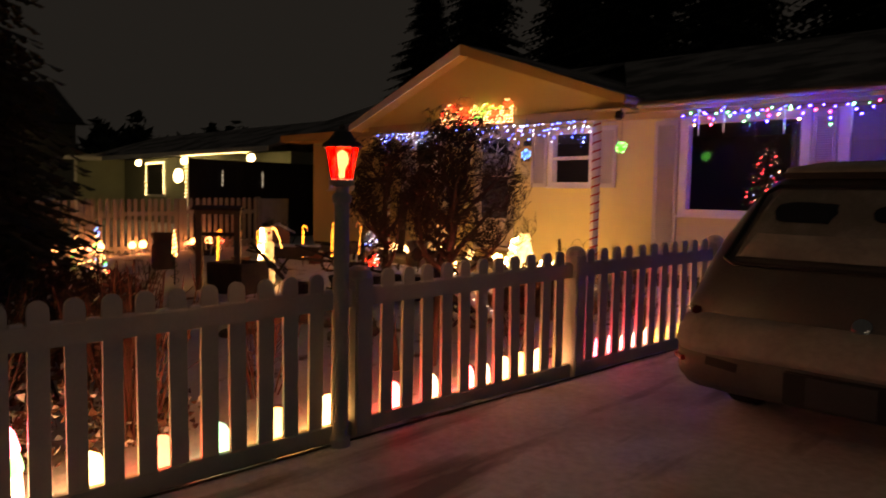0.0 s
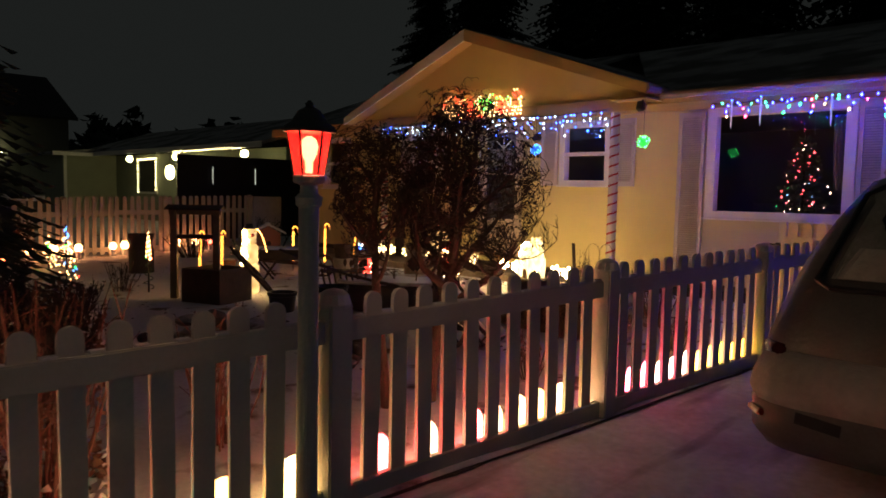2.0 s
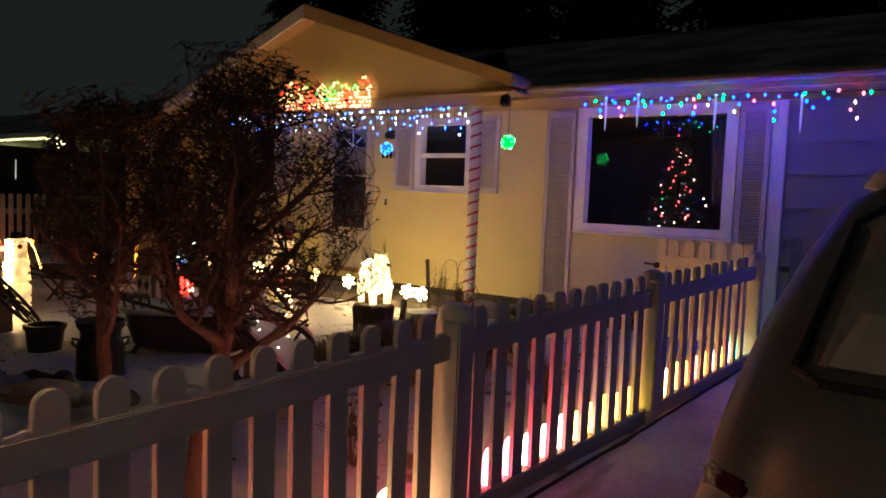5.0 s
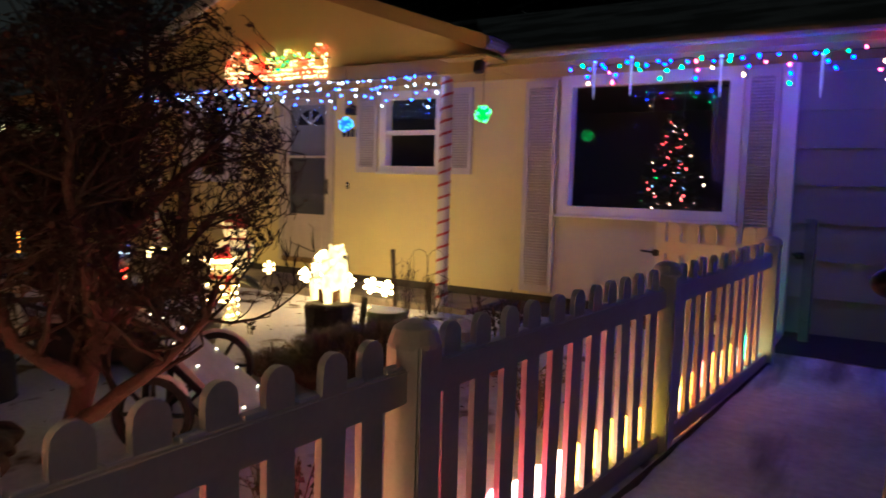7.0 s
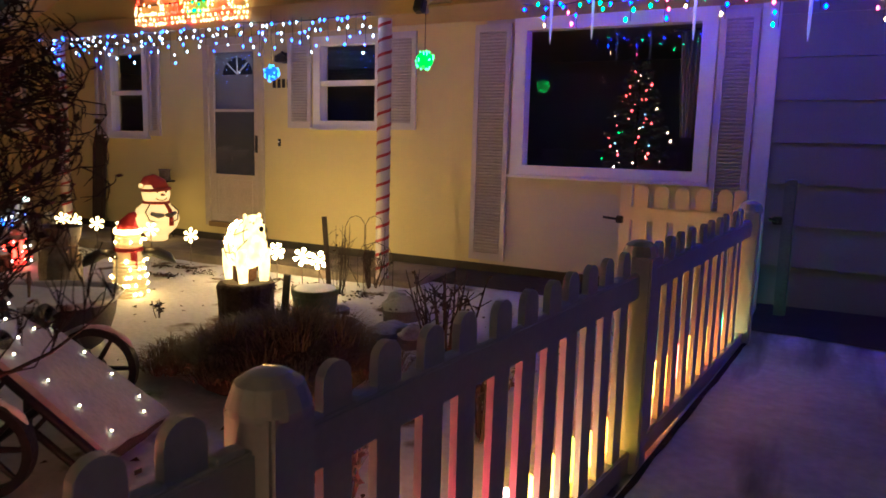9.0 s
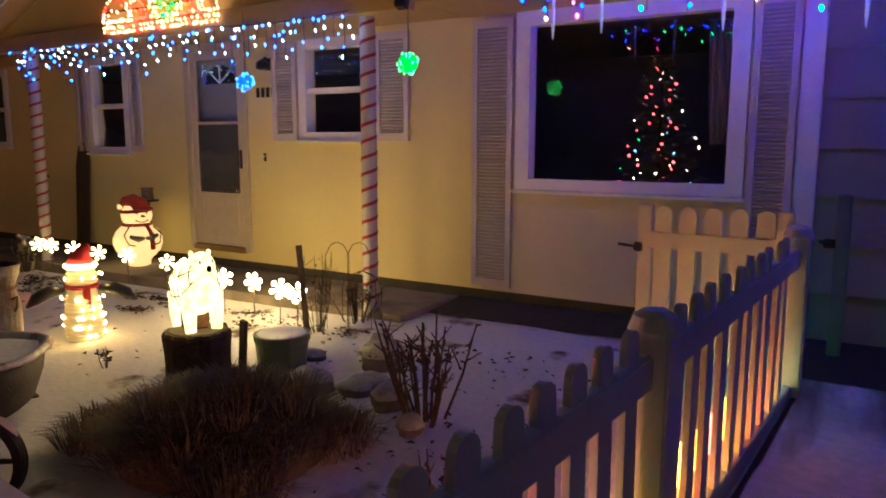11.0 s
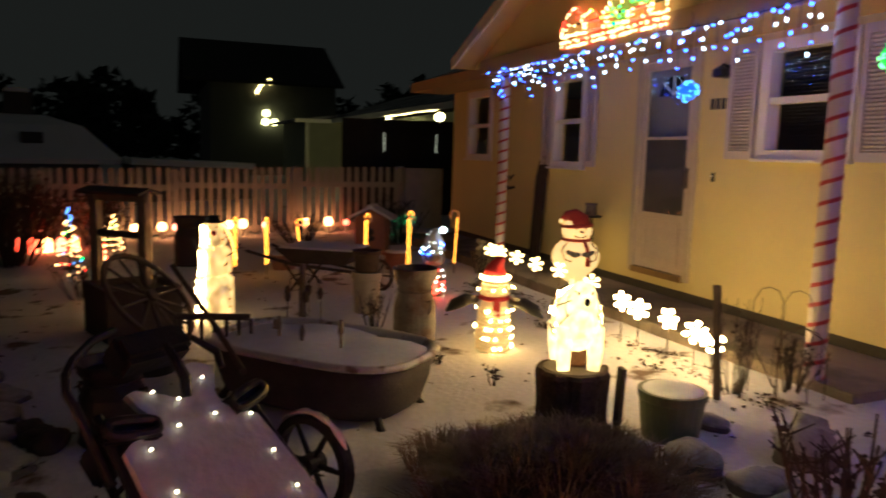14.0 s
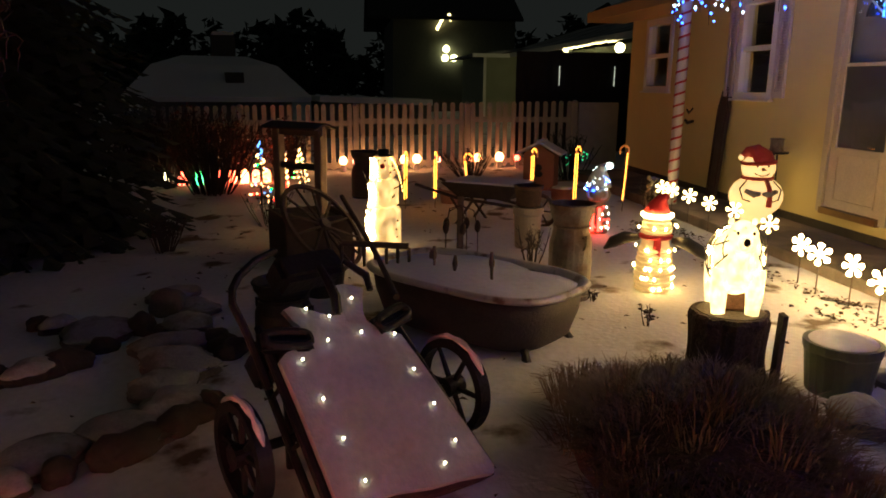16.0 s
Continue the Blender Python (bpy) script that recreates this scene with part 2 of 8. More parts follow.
bm = bmesh.new()
xs = [-400, -120, -50, -30] + [-20 + 0.5 * i for i in range(16)] + [-12 + 0.16 * i for i in range(116)] + [6.6, 8, 10, 14, 20, 40, 120, 400]
ys = [-400, -120, -50, -30, -22, -18, -15] + [-13 + 0.16 * i for i in range(82)] + [0.4, 2, 6, 12, 20, 40, 120, 400]
grid = [[bm.verts.new((x, y, ground_z(x, y) + (lump(x, y) if -13 < x < edge_x(y) and -13 < y < 0 else 0) - (0.06 if x > edge_x(y) + 0.02 else 0))) for y in ys] for x in xs]
for i in range(len(xs) - 1):
    for j in range(len(ys) - 1):
        bm.faces.new((grid[i][j], grid[i + 1][j], grid[i + 1][j + 1], grid[i][j + 1]))
tagged(part("ground", bm, YARD, smooth=True), "snowy front garden with soil and dead plants showing through", "ground", kind="structure")

bm = bmesh.new()
dx = [0.02 + 0.2 * i for i in range(34)]
dy = [-16 + 0.25 * i for i in range(64)]
grid = [[bm.verts.new((x + edge_x(y), y, ground_z(x + edge_x(y), y) + 0.008 + 0.4 * lump(x + 3, y))) for y in dy] for x in dx]
for i in range(len(dx) - 1):
    for j in range(len(dy) - 1):
        bm.faces.new((grid[i][j], grid[i + 1][j], grid[i + 1][j + 1], grid[i][j + 1]))
nt = DRIVE.node_tree
tc, mp, tracks, r4, mx = (nt.nodes.new("ShaderNode" + k) for k in ("TexCoord", "Mapping", "TexNoise", "MapRange", "Mix"))
mp.inputs["Scale"].default_value = (3.2, 0.55, 1.0)
tracks.inputs["Scale"].default_value, tracks.inputs["Detail"].default_value = 1.0, 7.0
r4.inputs["From Min"].default_value, r4.inputs["From Max"].default_value = 0.54, 0.68
mx.data_type = "RGBA"
mx.inputs["B"].default_value = (0.26, 0.25, 0.25, 1)
old = nt.nodes["Principled BSDF"].inputs["Base Color"].links[0].from_socket
nt.links.new(tc.outputs["Object"], mp.inputs["Vector"])
nt.links.new(mp.outputs[0], tracks.inputs["Vector"])
nt.links.new(tracks.outputs["Fac"], r4.inputs["Value"])
nt.links.new(r4.outputs[0], mx.inputs["Factor"])
nt.links.new(old, mx.inputs["A"])
nt.links.new(mx.outputs["Result"], nt.nodes["Principled BSDF"].inputs["Base Color"])
tagged(part("driveway", bm, DRIVE, smooth=True), "driveway under thin trodden snow with bare patches", "driveway", kind="structure")

# dark strip laid for the shadow gap and wet line under the bottom rail
bm = bmesh.new()
rows = []
for i in range(90):
    y = -13.0 + 11.9 * i / 89
    a, b = 0.050 + 0.009 * noise.noise(Vector((y * 2.3, 0, 3))), 0.062 + 0.026 * noise.noise(Vector((y * 3.1, 2, 3)))
    rows.append([bm.verts.new((edge_x(y) + q, y, ground_z(edge_x(y), y) + 0.4 * lump(q + 3, y) + h)) for q, h in ((0.03, 0.014), (a, 0.017), (b, 0.013))])
for a, b in zip(rows, rows[1:]):
    for k in range(2):
        bm.faces.new((a[k], a[k + 1], b[k + 1], b[k]))
tagged(part("bare_fence_edge", bm, SOIL, smooth=True), "narrow dark strip for the shadow gap and wet line under the fence", "ground", kind="structure")

# ---- house ----
WZ = 0.24  # foot of the siding
TOPZ = 2.62


def clap_wall(name, x0, x1, z0, z1, y, holes, material, label, step=0.3, lap=0.014):
    """A wall with real openings, clad in lapped boards that are pieces of their own."""
    wall = new(name)
    tagged(wall, label, "wall", kind="structure")
    bm = bmesh.new()
    cuts = sorted({x0, x1, *[h[0] for h in holes], *[h[1] for h in holes]})
    for a, b in zip(cuts, cuts[1:]):
        hs = sorted([(h[2], h[3]) for h in holes if h[0] <= a + 1e-6 and h[1] >= b - 1e-6])
        z = z0
        for lo, hi in hs:
            if lo > z:
                span(bm, (a, y + 0.022, z), (b, y + 0.16, lo))
            z = hi
        if z < z1:
            span(bm, (a, y + 0.022, z), (b, y + 0.16, z1))
    part("wall_core", bm, material, wall)
    z = z0
    while z < z1 - 0.02:
        top = min(z + step, z1)
        runs, x = [], x0
        levels = sorted({z, top, *[v for h in holes for v in (h[2], h[3]) if z < v < top]})
        for lo, hi in zip(levels, levels[1:]):
            x = x0
            for h in sorted(h for h in holes if h[2] < hi - 1e-6 and h[3] > lo + 1e-6):
                if h[0] > x + 1e-4:
                    runs.append((x, h[0], lo, hi))
                x = h[1]
            if x < x1 - 1e-4:
                runs.append((x, x1, lo, hi))
        for a, b, lo, hi in runs:
            bm = bmesh.new()
            f = lambda zz: y - 0.004 + lap * (zz - z) / step
            vs = [bm.verts.new(p) for p in ((a, f(lo), lo), (b, f(lo), lo), (b, f(hi), hi), (a, f(hi), hi), (a, y + 0.021, lo), (b, y + 0.021, lo), (b, y + 0.021, hi), (a, y + 0.021, hi))]
            for q in ((0, 1, 2, 3), (5, 4, 7, 6), (4, 5, 1, 0), (3, 2, 6, 7), (4, 0, 3, 7), (1, 5, 6, 2)):
                bm.faces.new([vs[k] for k in q])
            part("siding_board", bm, material, wall)
        z = top
    return wall


DOOR = (-0.03, 0.79, 0.36, 2.52)
WIN1 = (1.66, 2.46, 1.60, 2.48)
WIN2 = (-1.86, -1.17, 1.44, 2.50)
WIN3 = (-4.62, -3.80, 1.50, 2.46)
PWIN = (4.10, 5.74, 1.20, 2.52)
clap_wall("wall_front", -5.33, 3.70, WZ, TOPZ, 0.0, [DOOR, WIN1, WIN2, WIN3], YELLOW, "yellow lapped siding wall of the bungalow", 0.3, 0.003)
clap_wall("wall_window", 3.70, 6.16, WZ, TOPZ, 0.0, [PWIN], mat("beige_siding", (0.54, 0.48, 0.37), 0.6, vary=0.08, scale=2.0, bump=0.25, fine=90.0), "beige wide lapped siding round the picture window", 0.335, 0.012)
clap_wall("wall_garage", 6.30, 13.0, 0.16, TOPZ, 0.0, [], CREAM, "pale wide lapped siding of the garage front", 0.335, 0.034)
bm = bmesh.new()
span(bm, (-5.33, 0.03, -0.3), (6.2, 0.15, WZ))
span(bm, (6.2, 0.02, -0.3), (13.0, 0.15, 0.16))
tagged(part("foundation", bm, CONCRETE), "dark foundation under the siding", "wall", kind="structure")
bm = bmesh.new()
span(bm, (6.16, -0.025, 0.10), (6.30, 0.10, TOPZ), bevel=0.006)
tagged(part("trim", bm, WHITE), "white corner board between house and garage", "trim", kind="structure")
# side, back and inner walls that close the house
bm = bmesh.new()
span(bm, (-5.33, 0.17, -0.3), (-5.18, 8.0, TOPZ))
span(bm, (-5.33, 8.0, -0.3), (13.0, 8.15, TOPZ))
span(bm, (12.85, 0.17, -0.3), (13.0, 8.0, TOPZ))
tagged(part("wall_back", bm, YELLOW), "plain outer walls of the house", "wall", kind="structure")
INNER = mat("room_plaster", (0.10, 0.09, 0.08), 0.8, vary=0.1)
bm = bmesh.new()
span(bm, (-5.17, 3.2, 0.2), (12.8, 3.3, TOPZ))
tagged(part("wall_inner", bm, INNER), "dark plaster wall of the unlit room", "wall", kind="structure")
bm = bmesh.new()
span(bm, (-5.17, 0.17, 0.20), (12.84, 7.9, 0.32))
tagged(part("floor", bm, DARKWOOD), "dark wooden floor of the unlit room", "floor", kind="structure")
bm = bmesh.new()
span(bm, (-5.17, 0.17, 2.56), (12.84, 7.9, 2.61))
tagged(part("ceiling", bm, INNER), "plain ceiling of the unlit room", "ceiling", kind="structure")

# porch slab and the bare strip along the wall
bm = bmesh.new()
span(bm, (-5.3, -0.92, -0.2), (3.45, 0.02, 0.15), bevel=0.01)
tagged(part("porch_slab", bm, SLAB), "bare grey concrete porch slab", "porch", kind="structure")
bm = bmesh.new()
n = 40
rows = []
for i in range(n + 1):
    x = 3.46 + (6.25 - 3.46) * i / n
    edge = -0.56 + 0.05 * noise.noise(Vector((x * 2, 1, 0)))
    rows.append([bm.verts.new((x, y, ground_z(x, y) + h)) for y, h in ((edge, 0.018), (edge * 0.6, 0.03), (0.03, 0.05))])
for a, b in zip(rows, rows[1:]):
    for k in range(2):
        bm.faces.new((a[k], b[k], b[k + 1], a[k + 1]))
tagged(part("bare_soil_strip", bm, SOIL, smooth=True), "dark bare soil along the foundation under the eaves", "ground", kind="structure")

bm = bmesh.new()
rows = []
for i in range(61):
    x = 6.32 + 6.6 * i / 60
    edge = -0.86 - 0.12 * min(1.0, (x - 6.3)) + 0.09 * noise.noise(Vector((x * 1.7, 4, 0))) + 0.03 * noise.noise(Vector((x * 9, 4, 0)))
    rows.append([bm.verts.new((x, y, ground_z(x, y) + h)) for y, h in ((edge, 0.020), (edge * 0.6, 0.032), (0.015, 0.042))])
for a, b in zip(rows, rows[1:]):
    for k in range(2):
        bm.faces.new((a[k], b[k], b[k + 1], a[k + 1]))
tagged(part("bare_drive_strip", bm, mat("wet_asphalt", (0.035, 0.033, 0.035), 0.7, vary=0.3, scale=6.0, bump=0.5), smooth=True), "dark bare strip of drive under the garage eave", "ground", kind="structure")

# roofs
def slope_slab(bm, a, b, c, d, t=0.06, mi=0):
    """A sloping slab from four upper corners, t thick."""
    up = [bm.verts.new(p) for p in (a, b, c, d)]
    dn = [bm.verts.new(Vector(p) - Vector((0, 0, t))) for p in (a, b, c, d)]
    bm.faces.new(up)
    bm.faces.new(dn[::-1])
    for k in range(4):
        bm.faces.new((up[(k + 1) % 4], up[k], dn[k], dn[(k + 1) % 4]))
    for f in bm.faces:
        f.material_index = mi


roof = thing("roof", Matrix(), "low-pitched bungalow roof under snow coloured grey as unlit", "roof", kind="structure")
GX0, GX1, GA, GZ, GY = -2.34, 3.78, 0.64, 3.92, -1.25
EZ0, EZ1 = 2.66, 2.74
bm = bmesh.new()
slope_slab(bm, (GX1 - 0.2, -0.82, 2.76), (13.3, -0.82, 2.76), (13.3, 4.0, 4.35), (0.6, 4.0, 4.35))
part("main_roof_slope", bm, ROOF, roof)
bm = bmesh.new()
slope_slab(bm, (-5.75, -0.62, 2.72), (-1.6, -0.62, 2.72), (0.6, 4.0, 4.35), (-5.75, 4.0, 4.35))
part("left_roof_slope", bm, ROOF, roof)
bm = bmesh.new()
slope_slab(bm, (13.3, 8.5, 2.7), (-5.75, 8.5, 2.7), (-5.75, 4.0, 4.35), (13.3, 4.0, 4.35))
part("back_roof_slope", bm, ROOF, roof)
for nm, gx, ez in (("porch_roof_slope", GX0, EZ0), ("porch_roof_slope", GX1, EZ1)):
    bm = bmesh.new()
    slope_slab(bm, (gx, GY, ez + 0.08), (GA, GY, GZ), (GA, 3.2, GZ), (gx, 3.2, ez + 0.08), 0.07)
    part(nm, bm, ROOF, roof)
# rake boards, fascia, gutter, soffits
for nm, gx, ez in (("rake_board", GX0, EZ0), ("rake_board", GX1, EZ1)):
    bm = bmesh.new()
    y0, y1 = GY - 0.028, GY - 0.003
    a = [(gx, ez - 0.06), (GA, GZ - 0.19), (GA, GZ - 0.012), (gx, ez + 0.07)]
    if gx > GA:
        a = a[::-1]
    prism(bm, a, Matrix.Translation((0, y0, 0)), y1 - y0)
    part(nm, bm, SOFFIT if gx > GA else WHITE, roof)
bm = bmesh.new()
span(bm, (GX1 + 0.0, -0.85, 2.60), (13.3, -0.822, 2.755))
part("fascia", bm, SOFFIT, roof)
bm = bmesh.new()
span(bm, (-5.75, -0.65, 2.56), (GX0 + 0.1, -0.622, 2.715))
part("fascia", bm, SOFFIT, roof)
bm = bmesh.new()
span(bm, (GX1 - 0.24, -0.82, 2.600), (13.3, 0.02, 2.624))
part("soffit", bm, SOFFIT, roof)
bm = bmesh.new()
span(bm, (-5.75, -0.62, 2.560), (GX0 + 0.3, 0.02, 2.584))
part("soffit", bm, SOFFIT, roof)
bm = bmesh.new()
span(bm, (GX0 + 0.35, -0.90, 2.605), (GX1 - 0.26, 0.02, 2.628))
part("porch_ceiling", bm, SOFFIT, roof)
bm = bmesh.new()
tube(bm, [(GX1 - 0.02, GY - 0.02, EZ1 + 0.02), (GX1 - 0.02, -0.80, EZ1 + 0.02)], 0.055, 10)
tube(bm, [(GX1 + 0.0, -0.885, 2.70), (13.3, -0.885, 2.70)], 0.05, 10)
part("gutter", bm, mat("gutter_paint", (0.24, 0.21, 0.17), 0.5, vary=0.12), roof, "pale painted gutter")
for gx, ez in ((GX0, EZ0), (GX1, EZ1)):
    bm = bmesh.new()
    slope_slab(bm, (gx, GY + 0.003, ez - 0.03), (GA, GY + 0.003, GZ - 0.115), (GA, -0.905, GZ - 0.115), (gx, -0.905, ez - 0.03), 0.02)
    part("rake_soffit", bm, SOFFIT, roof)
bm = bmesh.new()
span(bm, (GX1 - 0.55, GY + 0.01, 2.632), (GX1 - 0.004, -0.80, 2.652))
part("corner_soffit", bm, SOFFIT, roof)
# gable face and porch beam
bm = bmesh.new()
prism(bm, [(GX0 + 0.28, 2.60), (GX1 - 0.20, 2.60), (GX1 - 0.03, EZ1 - 0.042), (GA, GZ - 0.124), (GX0 + 0.03, EZ0 - 0.042)], Matrix.Translation((0, -0.965, 0)), 0.045)
tagged(part("wall_gable", bm, YELLOW), "yellow painted gable over the porch", "wall", kind="structure")
bm = bmesh.new()
span(bm, (GX0 + 0.3, -1.02, 2.52), (GX1 - 0.2, -0.90, 2.69), bevel=0.006)
tagged(part("porch_beam", bm, SOFFIT), "tan painted beam along the porch front", "beam", kind="structure")

# windows and door
PANE = glass("window_glass", (0.93, 0.95, 0.95))


def window(name, x0, x1, z0, z1, label, mullion=True, trim=0.06, sill=True):
    w = new(name)
    tagged(w, label, "window", kind="structure")
    bm = bmesh.new()
    y0, y1 = -0.03, 0.10
    span(bm, (x0 - trim, y0, z0), (x0 + 0.035, y1, z1))
    span(bm, (x1 - 0.035, y0, z0), (x1 + trim, y1, z1))
    span(bm, (x0 - trim, y0 - 0.003, z1 - 0.035), (x1 + trim, y1, z1 + trim))
    span(bm, (x0 - trim, y0 - 0.003, z0 - trim * 0.6), (x1 + trim, y1, z0 + 0.035))
    part("window_frame", bm, WHITE, w)
    if sill:
        bm = bmesh.new()
        span(bm, (x0 - trim - 0.02, -0.075, z0 - trim * 0.6 - 0.03), (x1 + trim + 0.02, 0.0, z0 - trim * 0.6 - 0.002), bevel=0.005)
        part("window_sill", bm, WHITE, w)
    zs = [z0 + 0.035, (z0 + z1) / 2, z1 - 0.035] if mullion else [z0 + 0.035, z1 - 0.035]
    if mullion:
        bm = bmesh.new()
        span(bm, (x0 + 0.035, -0.012, zs[1] - 0.028), (x1 - 0.035, 0.06, zs[1] + 0.028))
        part("meeting_rail", bm, WHITE, w)
    for k, (a, b) in enumerate(zip(zs, zs[1:])):
        bm = bmesh.new()
        span(bm, (x0 + 0.035, 0.040 - 0.015 * k, a), (x1 - 0.035, 0.046 - 0.015 * k, b))
        part("pane", bm, PANE, w).visible_shadow = False
    return w


window("window_1", *WIN1, "white sash window reflecting the coloured lights")
window("window_2", *WIN2, "white sash window beside the front door")
window("window_3", *WIN3, "unlit sash window of the far room")
window("window_4", *PWIN, "large picture window with a lit tree behind", False, 0.09)
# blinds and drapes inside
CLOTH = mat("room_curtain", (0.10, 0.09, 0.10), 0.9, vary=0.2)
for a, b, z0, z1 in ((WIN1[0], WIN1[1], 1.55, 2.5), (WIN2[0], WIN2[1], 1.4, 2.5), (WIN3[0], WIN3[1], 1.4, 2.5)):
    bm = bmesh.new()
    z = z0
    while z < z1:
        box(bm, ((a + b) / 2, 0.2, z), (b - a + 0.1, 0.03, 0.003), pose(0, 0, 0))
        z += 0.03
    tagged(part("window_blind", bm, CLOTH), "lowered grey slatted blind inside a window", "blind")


def shutter(x0, x1, z0, z1):
    s = thing("window_shutter", Matrix.Translation(((x0 + x1) / 2, -0.012, z0)), "pale louvred window shutter on the siding", "shutter", "window shutters")
    w, h = x1 - x0, z1 - z0
    bm = bmesh.new()
    for sx in (-1, 1):
        box(bm, (sx * (w / 2 - 0.025), -0.012, h / 2), (0.05, 0.03, h))
    for zc in (0.035, h - 0.035):
        box(bm, (0, -0.0125, zc), (w - 0.1, 0.028, 0.07))
    part("shutter_frame", bm, SHUTTER, s)
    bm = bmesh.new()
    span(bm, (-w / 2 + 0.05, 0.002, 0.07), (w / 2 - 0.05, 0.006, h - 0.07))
    # back coloured darker than the slats for the shade between them
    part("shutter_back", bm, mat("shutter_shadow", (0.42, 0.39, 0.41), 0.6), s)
    first = None
    z = 0.085
    while z < h - 0.085:
        if first is None:
            first = part("slat", one_box((0, 0, 0), (w - 0.1, 0.026, 0.005), pose(0, 0, 0, -38)), SHUTTER, s)
            first.location = (0, -0.010, z)
        else:
            o = new("slat", first.data)
            o.parent, o.location = s, (0, -0.010, z)
        z += 0.030
    return s


shutter(1.24, 1.57, 1.55, 2.54)
shutter(2.56, 2.93, 1.55, 2.54)
shutter(-2.14, -1.94, 1.42, 2.54)
shutter(-1.09, -0.88, 1.42, 2.54)
shutter(3.60, 3.98, 0.28, 2.56)
shutter(5.85, 6.15, 0.28, 2.56)

door = new("door_1")
tagged(door, "closed white storm door with a fanlight behind", "door", kind="structure")
x0, x1, z0, z1 = DOOR
bm = bmesh.new()
span(bm, (x0 - 0.07, -0.035, z0 - 0.02), (x0 + 0.01, 0.12, z1))
span(bm, (x1 - 0.01, -0.035, z0 - 0.02), (x1 + 0.07, 0.12, z1))
span(bm, (x0 - 0.07, -0.038, z1 - 0.01), (x1 + 0.07, 0.12, z1 + 0.07))
part("door_frame", bm, mat("door_trim", (0.48, 0.42, 0.30), 0.5), door)
bm = bmesh.new()
span(bm, (x0 + 0.01, -0.06, z0 - 0.03), (x1 - 0.01, 0.12, z0 + 0.03))
part("threshold", bm, mat("brass_sill", (0.25, 0.16, 0.07), 0.5, 0.6), door)
bm = bmesh.new()
zg = 0.98
span(bm, (x0 + 0.012, -0.012, z0 + 0.035), (x0 + 0.085, 0.022, z1 - 0.012))
span(bm, (x1 - 0.085, -0.012, z0 + 0.035), (x1 - 0.012, 0.022, z1 - 0.012))
span(bm, (x0 + 0.085, -0.011, z1 - 0.09), (x1 - 0.085, 0.021, z1 - 0.012))
span(bm, (x0 + 0.085, -0.011, z0 + 0.035), (x1 - 0.085, 0.021, zg))
span(bm, (x0 + 0.085, -0.010, 1.73), (x1 - 0.085, 0.020, 1.76))
for lo, hi in (((x0 + 0.12, z0 + 0.10), (x1 - 0.12, z0 + 0.125)), ((x0 + 0.12, zg - 0.085), (x1 - 0.12, zg - 0.06))):
    span(bm, (lo[0], -0.019, lo[1]), (hi[0], -0.0112, hi[1]))
for xa in (x0 + 0.12, x1 - 0.145):
    span(bm, (xa, -0.018, z0 + 0.126), (xa + 0.025, -0.0112, zg - 0.086))
part("storm_door_leaf", bm, mat("storm_door_paint", (0.50, 0.43, 0.33), 0.45), door)
bm = bmesh.new()
span(bm, (x0 + 0.085, 0.003, zg), (x1 - 0.085, 0.009, z1 - 0.09))
part("storm_door_pane", bm, PANE, door).visible_shadow = False
bm = bmesh.new()
span(bm, (x0 + 0.012, 0.07, z0 + 0.035), (x1 - 0.012, 0.11, z1 - 0.012))
part("inner_door_leaf", bm, mat("inner_door_paint", (0.16, 0.16, 0.17), 0.5), door, "grey-white panelled inner door")
bm = bmesh.new()
span(bm, (x0 + 0.085, 0.012, zg), (x1 - 0.085, 0.016, 1.73))
part("insect_screen", bm, mat("screen_mesh", (0.035, 0.035, 0.04), 0.6, vary=0.2, scale=3.0), door, "dark insect screen")
bm = bmesh.new()
cx = (x0 + x1) / 2
fan = [(cx + 0.24 * math.cos(a), 2.17 + 0.20 * math.sin(a)) for a in (math.pi * k / 14 for k in range(15))]
prism(bm, fan[::-1], Matrix.Translation((0, 0.062, 0)), 0.006)
part("fanlight", bm, mat("dark_pane", (0.02, 0.02, 0.025), 0.1), door)
bm = bmesh.new()
for a in (math.pi / 4, math.pi / 2, 3 * math.pi / 4):
    tube(bm, [(cx, 0.058, 2.175), (cx + 0.235 * math.cos(a), 0.058, 2.17 + 0.195 * math.sin(a))], 0.006, 6)
part("fanlight_bars", bm, WHITE, door)
bm = bmesh.new()
tube(bm, [(x1 - 0.05, -0.012, 1.28), (x1 - 0.05, -0.06, 1.29), (x1 - 0.05, -0.06, 1.42), (x1 - 0.05, -0.012, 1.43)], 0.009, 8)
box(bm, (x1 - 0.05, -0.016, 1.355), (0.035, 0.008, 0.2))
part("door_handle", bm, BLACK, door, "dark storm door handle")

# candy-striped porch posts
STRIPE = mat("red_ribbon", (0.32, 0.018, 0.024), 0.5, vary=0.15)
POSTW = mat("post_wrap", (0.48, 0.45, 0.45), 0.5, vary=0.08)


